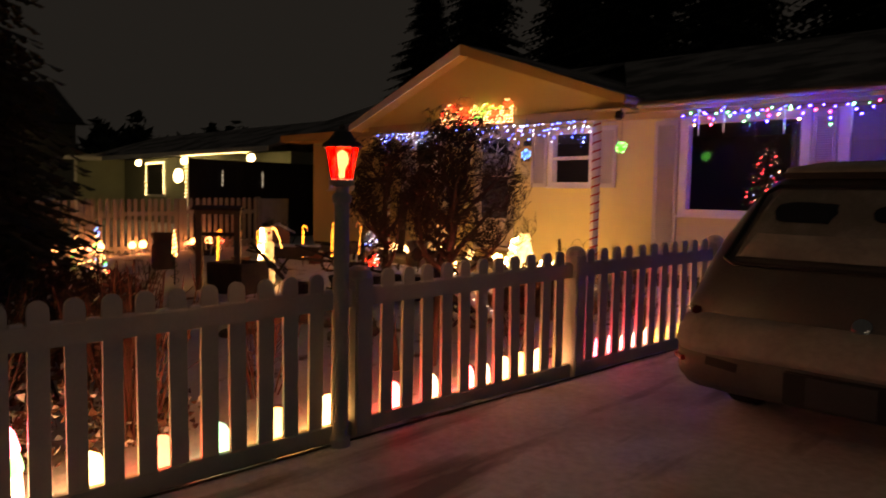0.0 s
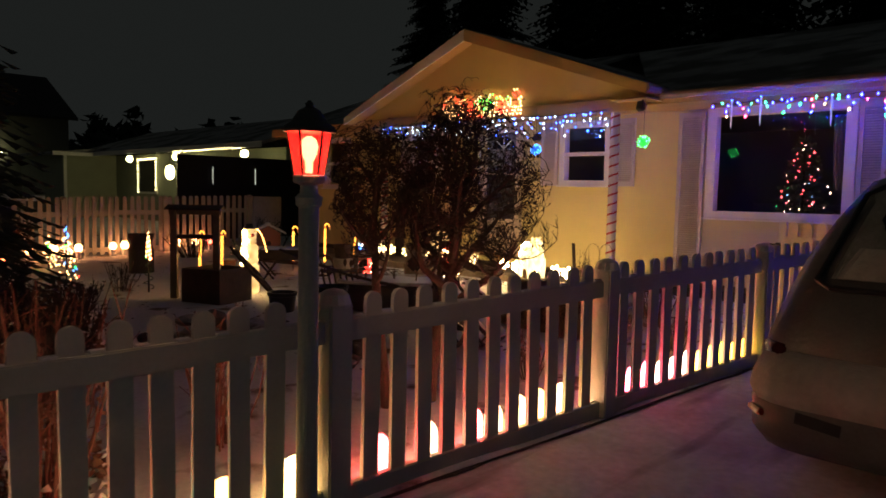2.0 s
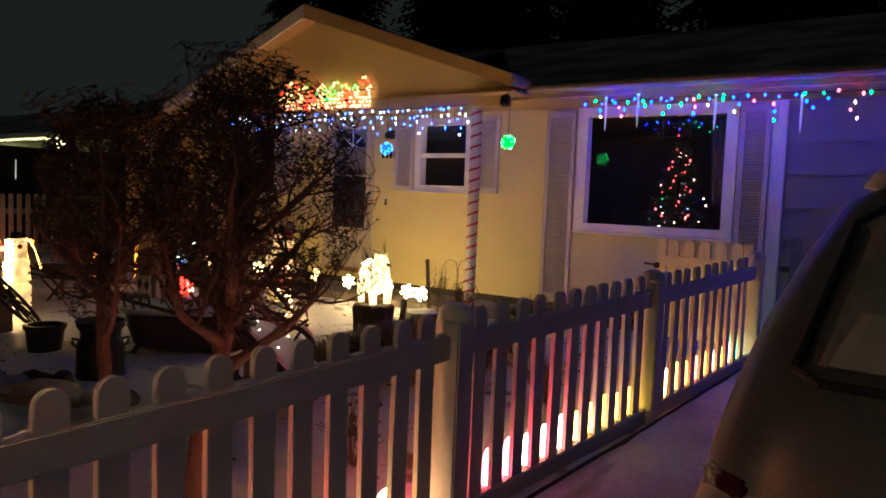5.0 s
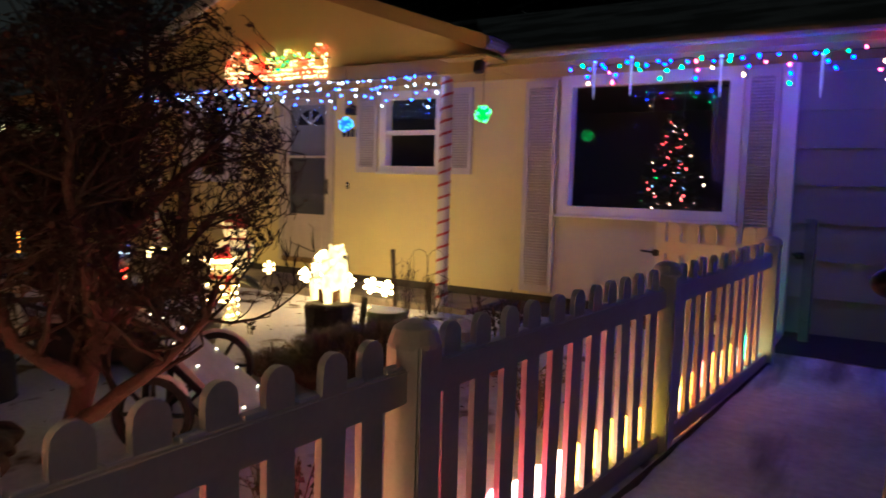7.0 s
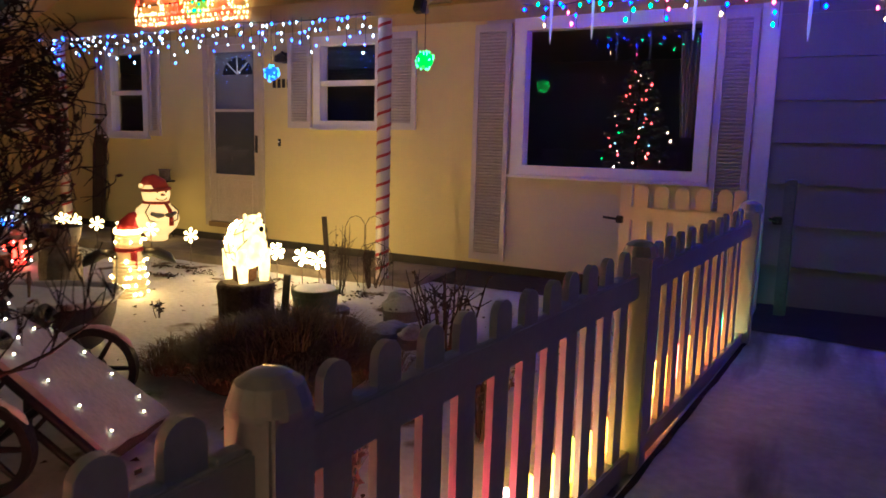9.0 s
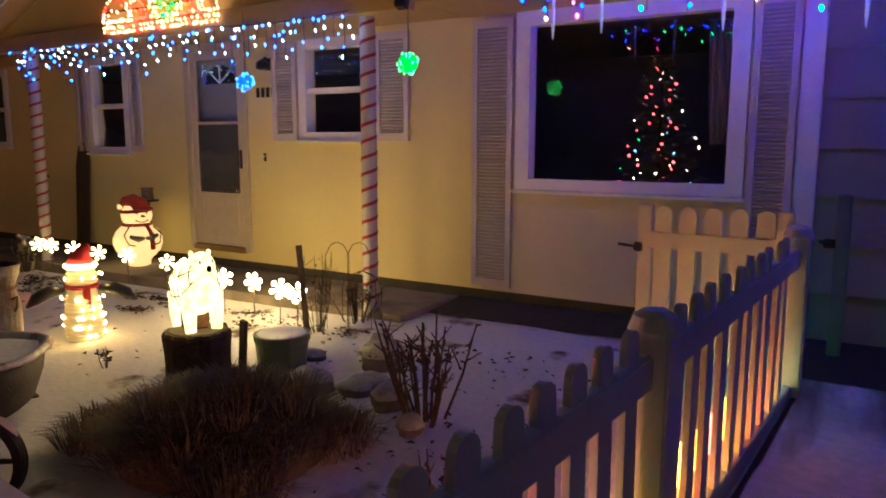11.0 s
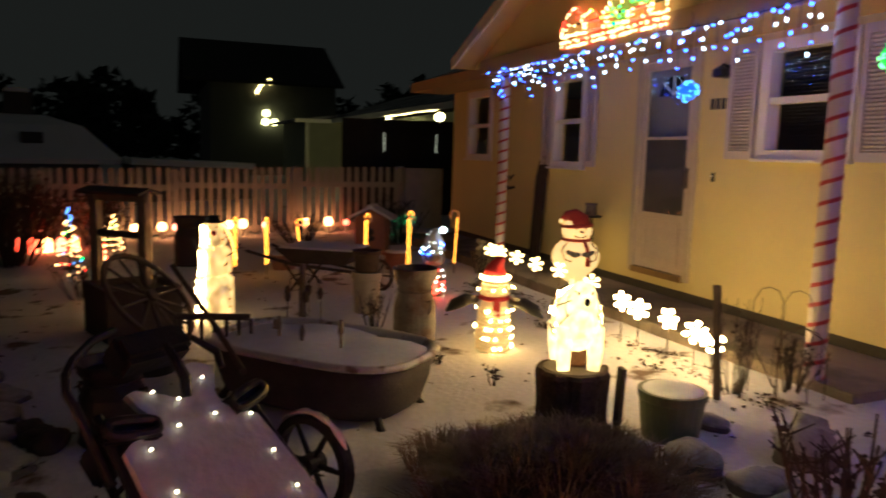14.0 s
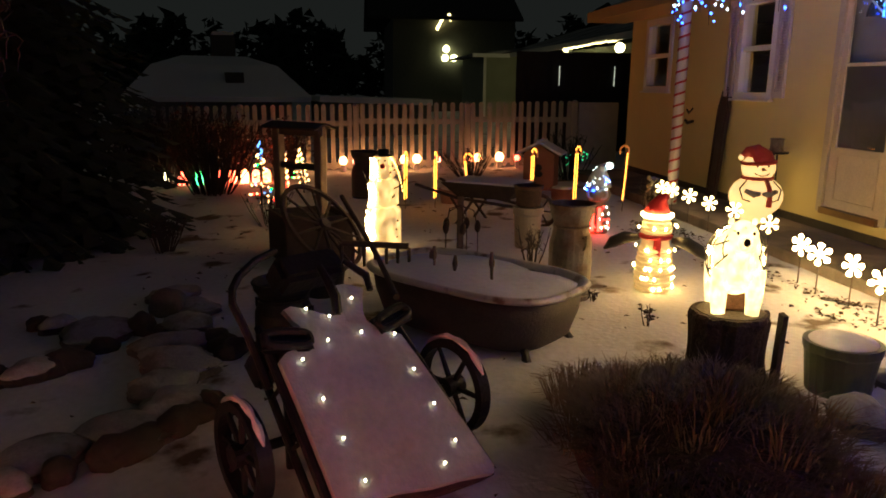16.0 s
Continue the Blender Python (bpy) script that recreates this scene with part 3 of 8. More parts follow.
def porch_post(x, y, z0, z1, r, turns):
    p = thing("porch_post", Matrix.Translation((x, y, z0)), "white porch post wound with a red ribbon like a candy cane", "post", "porch posts")
    h = z1 - z0
    part("post_shaft", lathe(bmesh.new(), [(r, 0), (r, h)], 20), POSTW, p, smooth=False)
    bm = bmesh.new()
    n = int(turns * 20)
    rows = []
    w = 0.014
    for k in range(n + 1):
        a = 2 * math.pi * turns * k / n
        zz = 0.03 + (h - 0.06) * k / n
        c, s = math.cos(a), math.sin(a)
        rows.append([bm.verts.new((c * q, s * q, zz + d)) for q, d in ((r + 0.001, -w), (r + 0.004, -w), (r + 0.004, w), (r + 0.001, w))])
    for a, b in zip(rows, rows[1:]):
        for k in range(4):
            bm.faces.new((a[k], a[(k + 1) % 4], b[(k + 1) % 4], b[k]))
    part("ribbon", bm, STRIPE, p, "spiral red ribbon")
    return p


porch_post(3.10, -0.86, 0.12, 2.52, 0.062, 18)
porch_post(-1.72, -0.80, 0.15, 2.52, 0.062, 18)

# fittings on the wall
lamp = thing("wall_lantern", Matrix.Translation((1.20, -0.01, 2.33)), "unlit black wall lantern beside the door", "wall lamp")
bm = bmesh.new()
box(bm, (0, -0.005, 0.0), (0.10, 0.02, 0.12), None, 0, 0.004)
tube(bm, [(0, -0.01, 0.03), (0, -0.07, 0.06), (0, -0.10, 0.03)], 0.012, 8)
part("bracket", bm, BLACK, lamp)
part("shade", lathe(bmesh.new(), [(0.02, 0.04), (0.065, 0.01), (0.07, -0.05), (0.05, -0.06)], 14, c=(0, -0.10, 0)), BLACK, lamp)
sign = thing("house_number", Matrix.Translation((1.12, -0.006, 2.05)), "dark metal house number on yellow siding", "sign")
for k in range(4):
    bm = bmesh.new()
    box(bm, (-0.105 + 0.07 * k, 0, 0), (0.045, 0.012, 0.10), None, 0, 0.003)
    part("figure_bar", bm, BLACK, sign)
bell = thing("door_bell", Matrix.Translation((1.09, -0.006, 1.38)), "small dark door bell on the siding", "door bell")
part("bell_plate", one_box((0, -0.004, 0), (0.035, 0.014, 0.085), None, 0.003), BLACK, bell)
part("bell_button", lathe(bmesh.new(), [(0.009, 0), (0.008, 0.01)], 10, m=pose(0, -0.012, 0.01, 90)), WHITE, bell)
flood = thing("flood_light", Matrix.Translation((3.66, -1.14, 2.62)), "unlit black flood light under the porch eave", "flood light")
bm = bmesh.new()
tube(bm, [(0, 0, 0.02), (0, -0.01, -0.04)], 0.012, 8)
part("stem", bm, BLACK, flood)
bm = bmesh.new()
box(bm, (0, -0.02, -0.09), (0.09, 0.08, 0.12), pose(0, 0, 0, -20), 0, 0.012)
part("housing", bm, BLACK, flood)

# ---- picket fence along the drive ----
FENCE = [(5.63, -11.70), (5.74, -9.65), (5.85, -7.58), (5.96, -5.53), (6.14, -3.47), (6.32, -1.20)]


def fence_at(y):
    """The fence line's x at a given y."""
    for (xa, ya), (xb, yb) in zip(FENCE, FENCE[1:]):
        if y <= yb:
            return xa + (xb - xa) * (y - ya) / (yb - ya)
    return FENCE[-1][0]


def picket_mesh(w, h, t):
    """One rounded-top picket, standing on its foot."""
    bm = bmesh.new()
    out = [(-w / 2, 0), (w / 2, 0), (w / 2, h - w * 0.62)]
    out += [(w / 2 * math.cos(a), h - w * 0.5 + w * 0.5 * math.sin(a)) for a in (math.pi * k / 8 for k in range(1, 8))]
    out += [(-w / 2, h - w * 0.62)]
    prism(bm, out, Matrix.Translation((0, -t / 2, 0)), t)
    me = bpy.data.meshes.new("picket")
    bm.to_mesh(me)
    bm.free()
    me.materials.append(VINYL)
    return me


PICKET = picket_mesh(0.088, 0.90, 0.024)


def post_mesh(h, w=0.125):
    bm = bmesh.new()
    box(bm, (0, 0, h / 2 - 0.03), (w, w, h - 0.06), None, 0, 0.008)
    lathe(bm, [(w * 0.62, h - 0.075), (w * 0.64, h - 0.06), (w * 0.60, h - 0.045), (w * 0.52, h - 0.018), (w * 0.30, h), (0.01, h + 0.006)], 16)
    me = bpy.data.meshes.new("fence_post")
    bm.to_mesh(me)
    bm.free()
    me.materials.append(VINYL)
    return me


POSTM = post_mesh(1.01)


def picket_run(fence, pts, places, picket, postm, h_rail=(-0.012, 0.755), posts=True, snowy=True):
    for i, (x, y) in enumerate(pts):
        if posts:
            o = new("fence_post", postm)
            o.parent, o.location = fence, (x, y, ground_z(x, y) - 0.02)
    for (xa, ya), (xb, yb), (f0, df, n) in zip(pts, pts[1:], places):
        a = Vector((xa, ya, ground_z(xa, ya)))
        b = Vector((xb, yb, ground_z(xb, yb)))
        turn = math.degrees(math.atan2(yb - ya, xb - xa))
        length = (b - a).length
        for zr, hr in ((h_rail[0], 0.10), (h_rail[1], 0.105)):
            bm = bmesh.new()
            box(bm, (length / 2, 0, zr + hr / 2), (length - 0.11, 0.048, hr), None, 0, 0.006)
            for v in bm.verts:
                v.co = Vector((0, 0, (b.z - a.z) * v.co.x / length)) + v.co
            o = part("rail", bm, VINYL, fence)
            o.matrix_basis = Matrix.Translation(a) @ pose(0, 0, 0, 0, 0, turn)
        if snowy:
            # a thin line of snow left on the top rail, broken at each picket
            bm = bmesh.new()
            for k in range(n + 1):
                x0 = length * (f0 + df * (k - 1)) + 0.05 if k else 0.075
                x1 = length * (f0 + df * k) - 0.05 if k < n else length - 0.075
                if x1 - x0 > 0.02 and R.random() < 0.9:
                    h = R.uniform(0.006, 0.014)
                    box(bm, ((x0 + x1) / 2, 0.0, h_rail[1] + 0.1045 + h / 2), (x1 - x0, 0.034, h), None, 0, 0.003)
            for v in bm.verts:
                v.co = Vector((0, 0, (b.z - a.z) * v.co.x / length)) + v.co
            o = part("rail_snow", bm, SNOW, fence, "thin line of snow on the rail")
            tagged(o, kind="stuff")
            o.matrix_basis = Matrix.Translation(a) @ pose(0, 0, 0, 0, 0, turn)
        for k in range(n):
            f = f0 + df * k
            p = a.lerp(b, f)
            o = new("picket", picket)
            o.parent = fence
            o.matrix_basis = Matrix.Translation(p + Vector((0, 0, 0.065))) @ pose(0, 0, 0, R.uniform(-0.6, 0.6), R.uniform(-0.5, 0.5), turn)


fence = thing("picket_fence", Matrix(), "white vinyl picket fence with rounded pickets and domed posts", "fence")
# first picket, spacing and count of each panel, as shares of its length
picket_run(fence, FENCE, ((0.10, 0.0755, 12), (0.109, 0.0748, 12), (0.0998, 0.0808, 11), (0.0884, 0.0823, 11), (0.0945, 0.0856, 10)), PICKET, POSTM)
gate = thing("garden_gate", Matrix.Translation((0.05, 0, 0)), "white picket gate standing open into the garden", "gate")
GP = picket_mesh(0.10, 0.94, 0.024)
gz = ground_z(5.8, -1.1)
bm = bmesh.new()
box(bm, (5.40, -1.12, gz + 0.55), (0.085, 0.06, 1.02), None, 0, 0.006)
part("gate_stile", bm, VINYL, gate)
bm = bmesh.new()
box(bm, (6.20, -1.17, gz + 0.55), (0.085, 0.06, 1.02), None, 0, 0.006)
part("gate_stile", bm, VINYL, gate)
for zr in (0.17, 0.80):
    bm = bmesh.new()
    box(bm, (5.80, -1.145, gz + zr + 0.05), (0.72, 0.045, 0.10), pose(0, 0, 0), 0, 0.006)
    part("gate_rail", bm, VINYL, gate)
for k in range(5):
    o = new("picket", GP)
    o.parent, o.location = gate, (5.515 + 0.145 * k, -1.145, gz + 0.12)
bm = bmesh.new()
box(bm, (5.365, -1.16, gz + 0.80), (0.05, 0.035, 0.055), None, 0, 0.006)
tube(bm, [(5.36, -1.165, gz + 0.80), (5.24, -1.165, gz + 0.81)], 0.009, 8)
part("gate_latch", bm, BLACK, gate, "black gate latch with a short bar")
# post coloured dark grey to stand for the dim light on it
gp = thing("gate_post", Matrix.Translation((6.50, -0.32, ground_z(6.5, -0.32) - 0.02)), "gate post beside the garage wall, coloured dark for the dimness there", "post")
part("post_body", one_box((0, 0, 0.56), (0.085, 0.085, 1.12), None, 0.008), mat("dimmed_post_paint", (0.17, 0.17, 0.17), 0.6, vary=0.2, scale=6.0), gp)
bm = bmesh.new()
box(bm, (-0.07, -0.05, 0.80), (0.07, 0.04, 0.06), None, 0, 0.006)
tube(bm, [(-0.06, -0.07, 0.80), (-0.13, -0.07, 0.81)], 0.012, 8)
part("latch_keeper", bm, BLACK, gp)

# ---- lamp post with a red lantern ----
LX, LY = 5.97, -7.80
lz = ground_z(LX, LY)
lp = thing("lamp_post", Matrix.Translation((LX, LY, lz)), "white garden lamp post with a lit red glass lantern", "lamp post")
part("pole", lathe(bmesh.new(), [(0.058, -0.03), (0.055, 0.05), (0.044, 0.07), (0.041, 1.36), (0.052, 1.37), (0.055, 1.40), (0.036, 1.42), (0.034, 1.45), (0.062, 1.462), (0.066, 1.475)], 20), mat("lamp_paint", (0.45, 0.46, 0.42), 0.5, vary=0.12), lp, smooth=False)
part("lantern_base", lathe(bmesh.new(), [(0.062, 1.476), (0.066, 1.486), (0.06, 1.492)], 6), mat("lamp_paint", (0.45, 0.46, 0.42)), lp)
z0, z1, r0, r1 = 1.492, 1.665, 0.058, 0.088
for k in range(6):
    a0, a1 = math.pi / 3 * k, math.pi / 3 * (k + 1)
    p = lambda a, r, z: Vector((r * math.cos(a), r * math.sin(a), z))
    bm = bmesh.new()
    vs = [p(a0, r0, z0), p(a1, r0, z0), p(a1, r1, z1), p(a0, r1, z1)]
    inn = [Vector((v.x * 0.965, v.y * 0.965, v.z)) for v in vs]
    q = [bm.verts.new(v) for v in vs] + [bm.verts.new(v) for v in inn]
    for f in ((0, 1, 2, 3), (7, 6, 5, 4), (0, 4, 5, 1), (1, 5, 6, 2), (2, 6, 7, 3), (3, 7, 4, 0)):
        bm.faces.new([q[i] for i in f])
    redglass = glass("red_glow_glass", (1.0, 0.09, 0.08), 0.16)
    # panes emit red themselves, standing for the bulb's light in the glass
    rb = redglass.node_tree.nodes["Principled BSDF"]
    rb.inputs["Emission Color"].default_value = (1.0, 0.015, 0.018, 1)
    rb.inputs["Emission Strength"].default_value = 0.70
    o = part("lantern_pane", bm, redglass, lp, "red glass pane with added glow")
    o.visible_shadow = False
    bm = bmesh.new()
    tube(bm, [p(a0, r0 + 0.002, z0), p(a0, r1 + 0.002, z1)], 0.005, 6)
    part("lantern_rib", bm, RUST, lp)
part("lantern_roof", lathe(bmesh.new(), [(0.106, 1.662), (0.110, 1.672), (0.098, 1.688), (0.074, 1.704), (0.058, 1.728), (0.046, 1.748), (0.016, 1.765), (0.018, 1.776), (0.005, 1.79)], 18), mat("lantern_roof_metal", (0.05, 0.05, 0.045), 0.6, 0.3), lp, "dark domed lantern roof")
part("lantern_bulb", lathe(bmesh.new(), [(0.014, 1.50), (0.015, 1.545), (0.030, 1.575), (0.036, 1.605), (0.027, 1.635), (0.008, 1.648)], 14), glow("lantern_bulb", (1.0, 0.55, 0.30), 120.0), lp, "bright warm bulb")

# ---- luminaries behind the fence ----
JUGC = [((1.0, 0.60, 0.24), 9.0), ((1.0, 0.10, 0.06), 9.0), ((0.30, 1.0, 0.60), 2.6), ((1.0, 0.42, 0.12), 8.0), ((1.0, 0.60, 0.24), 10.0), ((1.0, 0.06, 0.07), 26.0), ((1.0, 0.52, 0.30), 7.0), ((1.0, 0.30, 0.30), 9.0)]
def lit_plastic(c, s):
    return glow("lit_plastic_%02d%02d%02d" % tuple(int(99 * v) for v in c), c, s, (0.7, 0.7, 0.7))


def luminary(x, y, r, h, c, s, capc):
    o = thing("path_luminary", Matrix.Translation((x, y, ground_z(x, y) + lump(x, y) - 0.01)), "glowing %s plastic luminary behind the picket fence" % capc, "luminary", "luminaries along the fence")
    part("lit_body", lathe(bmesh.new(), [(r * 0.9, 0), (r, 0.01), (r, h * 0.62), (r * 0.93, h * 0.76), (r * 0.7, h * 0.90), (r * 0.34, h * 0.985), (r * 0.1, h)], 16), lit_plastic(c, s), o, smooth=True)
    part("foot", lathe(bmesh.new(), [(r * 1.05, -0.01), (r * 1.05, 0.012), (r * 0.95, 0.016)], 16), WHITE, o)
    return o


ROW = [(-10.9, 0, "warm white"), (-10.45, 1, "red"), (-10.05, 2, "green"), (-9.70, 3, "orange"), (-9.01, 4, "warm white"), (-8.66, 1, "red"), (-8.37, 2, "pale green"), (-8.00, 3, "orange"), (-7.65, 4, "warm white")]
for y, k, nm in ROW:
    luminary(fence_at(y) - 0.18, y, 0.078, 0.21, *JUGC[k], nm)
# a taller lantern of three tiers
y = -9.36
tl = thing("tiered_lantern", Matrix.Translation((fence_at(y) - 0.17, y, ground_z(5.5, y) + lump(5.5, y) - 0.01)), "tall lit plastic lantern with white, green and pink tiers", "luminary")
for z, h, r0, r1, c, q, nm in ((0.0, 0.20, 0.075, 0.070, (1.0, 0.50, 0.34), 9.0, "white tier"), (0.20, 0.09, 0.078, 0.062, (0.10, 1.0, 0.40), 2.2, "green tier"), (0.29, 0.15, 0.066, 0.012, (1.0, 0.12, 0.22), 12.0, "pink tier")):
    part("tier", lathe(bmesh.new(), [(r0 * 0.92, z + 0.002), (r0, z + 0.015), (r1 + 0.6 * (r0 - r1), z + h * 0.6), (r1, z + h - 0.006), (r1 * 0.6, z + h)], 18), lit_plastic(c, q), tl, nm, smooth=True)
ROW = [(-7.18, 5, "red"), (-6.86, 6, "white"), (-6.52, 5, "red"), (-6.36, 6, "white"), (-6.14, 4, "warm white"), (-5.96, 3, "orange"), (-5.74, 6, "white")]
for y, k, nm in ROW:
    luminary(fence_at(y) - 0.16, y, 0.052, 0.21, *JUGC[k], nm)
PINK, PALE, ORNG, YELL, LIME = ((1.0, 0.06, 0.12), 48.0, "pink"), ((1.0, 0.50, 0.36), 17.0, "white"), ((1.0, 0.22, 0.03), 14.5, "orange"), ((1.0, 0.40, 0.05), 13.0, "yellow"), ((0.75, 0.80, 0.07), 5.0, "yellow-green")
AMBER = ((1.0, 0.24, 0.03), 16.0, "orange")
GOLD, CORAL = ((1.0, 0.50, 0.16), 14.0, "warm white"), ((1.0, 0.10, 0.08), 14.0, "coral")
ICE, LEAF, ROSE = ((0.75, 0.80, 0.60), 6.0, "cool white"), ((0.06, 1.0, 0.32), 12.0, "green"), ((1.0, 0.10, 0.15), 27.0, "rose")
for k, (c, s, nm) in enumerate((PINK, PINK, ROSE, PALE, PALE, PALE, YELL, YELL, LIME, YELL, AMBER)):
    y = -5.19 + 0.18 * k
    luminary(fence_at(y) - 0.15, y, 0.030, 0.185 + 0.012 * (k % 3), c, s, nm)
for k, (c, s, nm) in enumerate((CORAL, GOLD, YELL, ORNG, CORAL, ORNG, GOLD, LIME, ICE, LEAF)):
    y = -2.98 + 0.200 * k
    luminary(fence_at(y) - 0.15, y, 0.030, 0.20 + 0.012 * (k % 3), c, s, nm)

# ---- the van on the drive ----
SILVER = mat("van_paint", (0.105, 0.105, 0.10), 0.45, 0.3, vary=0.15, scale=2.0, bump=0.15, second=(0.16, 0.165, 0.16), mixscale=1.6, lo=0.45, hi=0.65)
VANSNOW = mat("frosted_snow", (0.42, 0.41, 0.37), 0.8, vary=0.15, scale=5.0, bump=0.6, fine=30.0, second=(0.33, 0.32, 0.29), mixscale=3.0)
DARKGLASS = mat("frosted_glass", (0.30, 0.31, 0.29), 0.5, vary=0.25, scale=3.0, second=(0.18, 0.19, 0.17), mixscale=2.6, lo=0.42, hi=0.56)
VX, VY = 8.04, -6.28  # middle of the tail
vz = ground_z(8, -5) - 0.02
van = thing("minivan", pose(VX, VY, vz, 0, 0, -1.5), "parked silver-brown minivan under frost and snow", "car")


def loft(bm, sections, mi=0):
    """A skin through closed sections of equal counts."""
    rows = [[bm.verts.new(p) for p in s] for s in sections]
    n = len(rows[0])
    for a, b in zip(rows, rows[1:]):
        for k in range(n):
            bm.faces.new((a[k], a[(k + 1) % n], b[(k + 1) % n], b[k])).material_index = mi
    bm.faces.new(rows[0][::-1]).material_index = mi
    bm.faces.new(rows[-1]).material_index = mi


def rrect(hw, y0, y1, z, r, n=5):
    """A rounded rectangle at height z."""
    pts = []
    for cx, cy, a0 in ((hw - r, y1 - r, 0), (-hw + r, y1 - r, 90), (-hw + r, y0 + r, 180), (hw - r, y0 + r, 270)):
        for k in range(n):
            a = radians(a0 + 90 * k / (n - 1))
            pts.append((cx + r * math.cos(a), cy + r * math.sin(a), z))
    return pts


def tail_y(z):
    """How far the tail leans forward at a height."""
    pts = ((0.26, 0.10), (0.34, 0.02), (0.55, 0.0), (0.76, 0.04), (0.92, 0.13), (1.10, 0.25), (1.30, 0.43), (1.48, 0.62), (1.57, 0.88))
    for (za, ya), (zb, yb) in zip(pts, pts[1:]):
        if z <= zb:
            return ya + (yb - ya) * (z - za) / (zb - za)
    return pts[-1][1]


bm = bmesh.new()
loft(bm, [rrect(hw, tail_y(z), yf, z, r) for hw, yf, z, r in ((0.80, 4.45, 0.26, 0.22), (0.87, 4.58, 0.34, 0.26), (0.90, 4.62, 0.55, 0.28), (0.90, 4.50, 0.76, 0.26), (0.87, 4.10, 0.92, 0.26), (0.82, 3.55, 1.10, 0.24), (0.75, 3.15, 1.30, 0.24), (0.66, 2.80, 1.48, 0.24), (0.50, 2.50, 1.57, 0.24))])
part("body", bm, SILVER, van, smooth=True)
bm = bmesh.new()
loft(bm, [rrect(0.86, -0.02, 0.7, 0.30, 0.22), rrect(0.91, -0.07, 0.7, 0.36, 0.26), rrect(0.915, -0.08, 0.7, 0.50, 0.26), rrect(0.89, -0.03, 0.7, 0.57, 0.26)])
part("bumper", bm, SILVER, van, "silver-brown rear bumper", smooth=True)
bm = bmesh.new()
box(bm, (0.06, -0.075, 0.40), (0.56, 0.03, 0.18), None, 0, 0.01)
part("plate_recess", bm, BLACK, van)
bm = bmesh.new()
box(bm, (0.06, -0.092, 0.40), (0.33, 0.008, 0.15), None, 0, 0.003)
part("number_plate", bm, mat("dark_plate", (0.05, 0.05, 0.06), 0.5), van, "dark unlit number plate")
bm = bmesh.new()
box(bm, (-0.60, -0.055, 0.40), (0.22, 0.05, 0.09), pose(0, 0, 0, 0, 6), 0, 0.02)
part("bumper_vent", bm, BLACK, van)
def on_tail(x, z, out):
    return (x, tail_y(z) - out, z)
def tail_panel(bm, hw0, hw1, z0, z1, out, n=6, thick=0.02):
    """A plate that follows the tail from one height to another."""
    rows = []
    for k in range(n + 1):
        z = z0 + (z1 - z0) * k / n
        hw = hw0 + (hw1 - hw0) * k / n
        y = tail_y(z) - out
        rows.append([(-hw, y + 0.05, z), (-hw * 0.9, y, z), (hw * 0.9, y, z), (hw, y + 0.05, z), (hw, y + 0.05 + thick, z), (-hw, y + 0.05 + thick, z)])
    loft(bm, rows)
bm = bmesh.new()
tail_panel(bm, 0.68, 0.58, 1.04, 1.43, 0.006)
part("rear_window", bm, DARKGLASS, van, "frosted rear window with wiped patches")
bm = bmesh.new()
pts = [(-0.68, 1.03), (-0.62, 1.0), (0.62, 1.0), (0.68, 1.03), (0.60, 1.41), (0.54, 1.45), (-0.54, 1.45), (-0.60, 1.41), (-0.68, 1.03)]
tube(bm, [on_tail(x, z, 0.012) for x, z in pts], 0.013, 8)
part("window_seal", bm, BLACK, van)
bm = bmesh.new()
tail_panel(bm, 0.64, 0.58, 1.045, 1.175, 0.030, 8)
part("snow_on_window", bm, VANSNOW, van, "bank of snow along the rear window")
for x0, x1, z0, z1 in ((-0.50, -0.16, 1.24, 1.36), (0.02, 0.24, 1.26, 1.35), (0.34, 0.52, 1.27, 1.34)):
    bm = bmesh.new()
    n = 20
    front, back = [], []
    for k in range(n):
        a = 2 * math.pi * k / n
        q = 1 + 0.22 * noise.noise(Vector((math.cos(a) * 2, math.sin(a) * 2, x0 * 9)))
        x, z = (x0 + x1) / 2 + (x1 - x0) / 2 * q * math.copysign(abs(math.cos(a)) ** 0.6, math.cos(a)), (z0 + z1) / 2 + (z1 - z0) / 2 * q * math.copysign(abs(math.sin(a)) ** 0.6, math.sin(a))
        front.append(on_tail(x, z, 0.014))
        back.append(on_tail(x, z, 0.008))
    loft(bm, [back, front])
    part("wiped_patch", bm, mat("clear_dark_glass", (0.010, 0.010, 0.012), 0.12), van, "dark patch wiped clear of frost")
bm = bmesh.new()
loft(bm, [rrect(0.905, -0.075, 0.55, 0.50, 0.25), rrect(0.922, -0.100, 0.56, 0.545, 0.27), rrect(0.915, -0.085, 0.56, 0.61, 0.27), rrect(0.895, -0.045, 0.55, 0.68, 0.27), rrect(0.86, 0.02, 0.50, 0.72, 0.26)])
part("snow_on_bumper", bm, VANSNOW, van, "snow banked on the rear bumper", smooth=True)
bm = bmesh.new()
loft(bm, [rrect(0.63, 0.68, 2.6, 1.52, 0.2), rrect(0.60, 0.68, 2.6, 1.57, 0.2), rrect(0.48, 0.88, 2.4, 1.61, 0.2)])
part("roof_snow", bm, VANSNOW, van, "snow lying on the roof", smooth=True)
bm = bmesh.new()
box(bm, (0, 0.66, 1.515), (1.06, 0.20, 0.035), pose(0, 0, 0), 0, 0.012)
part("spoiler", bm, BLACK, van, "dark roof spoiler", smooth=False)
bm = bmesh.new()
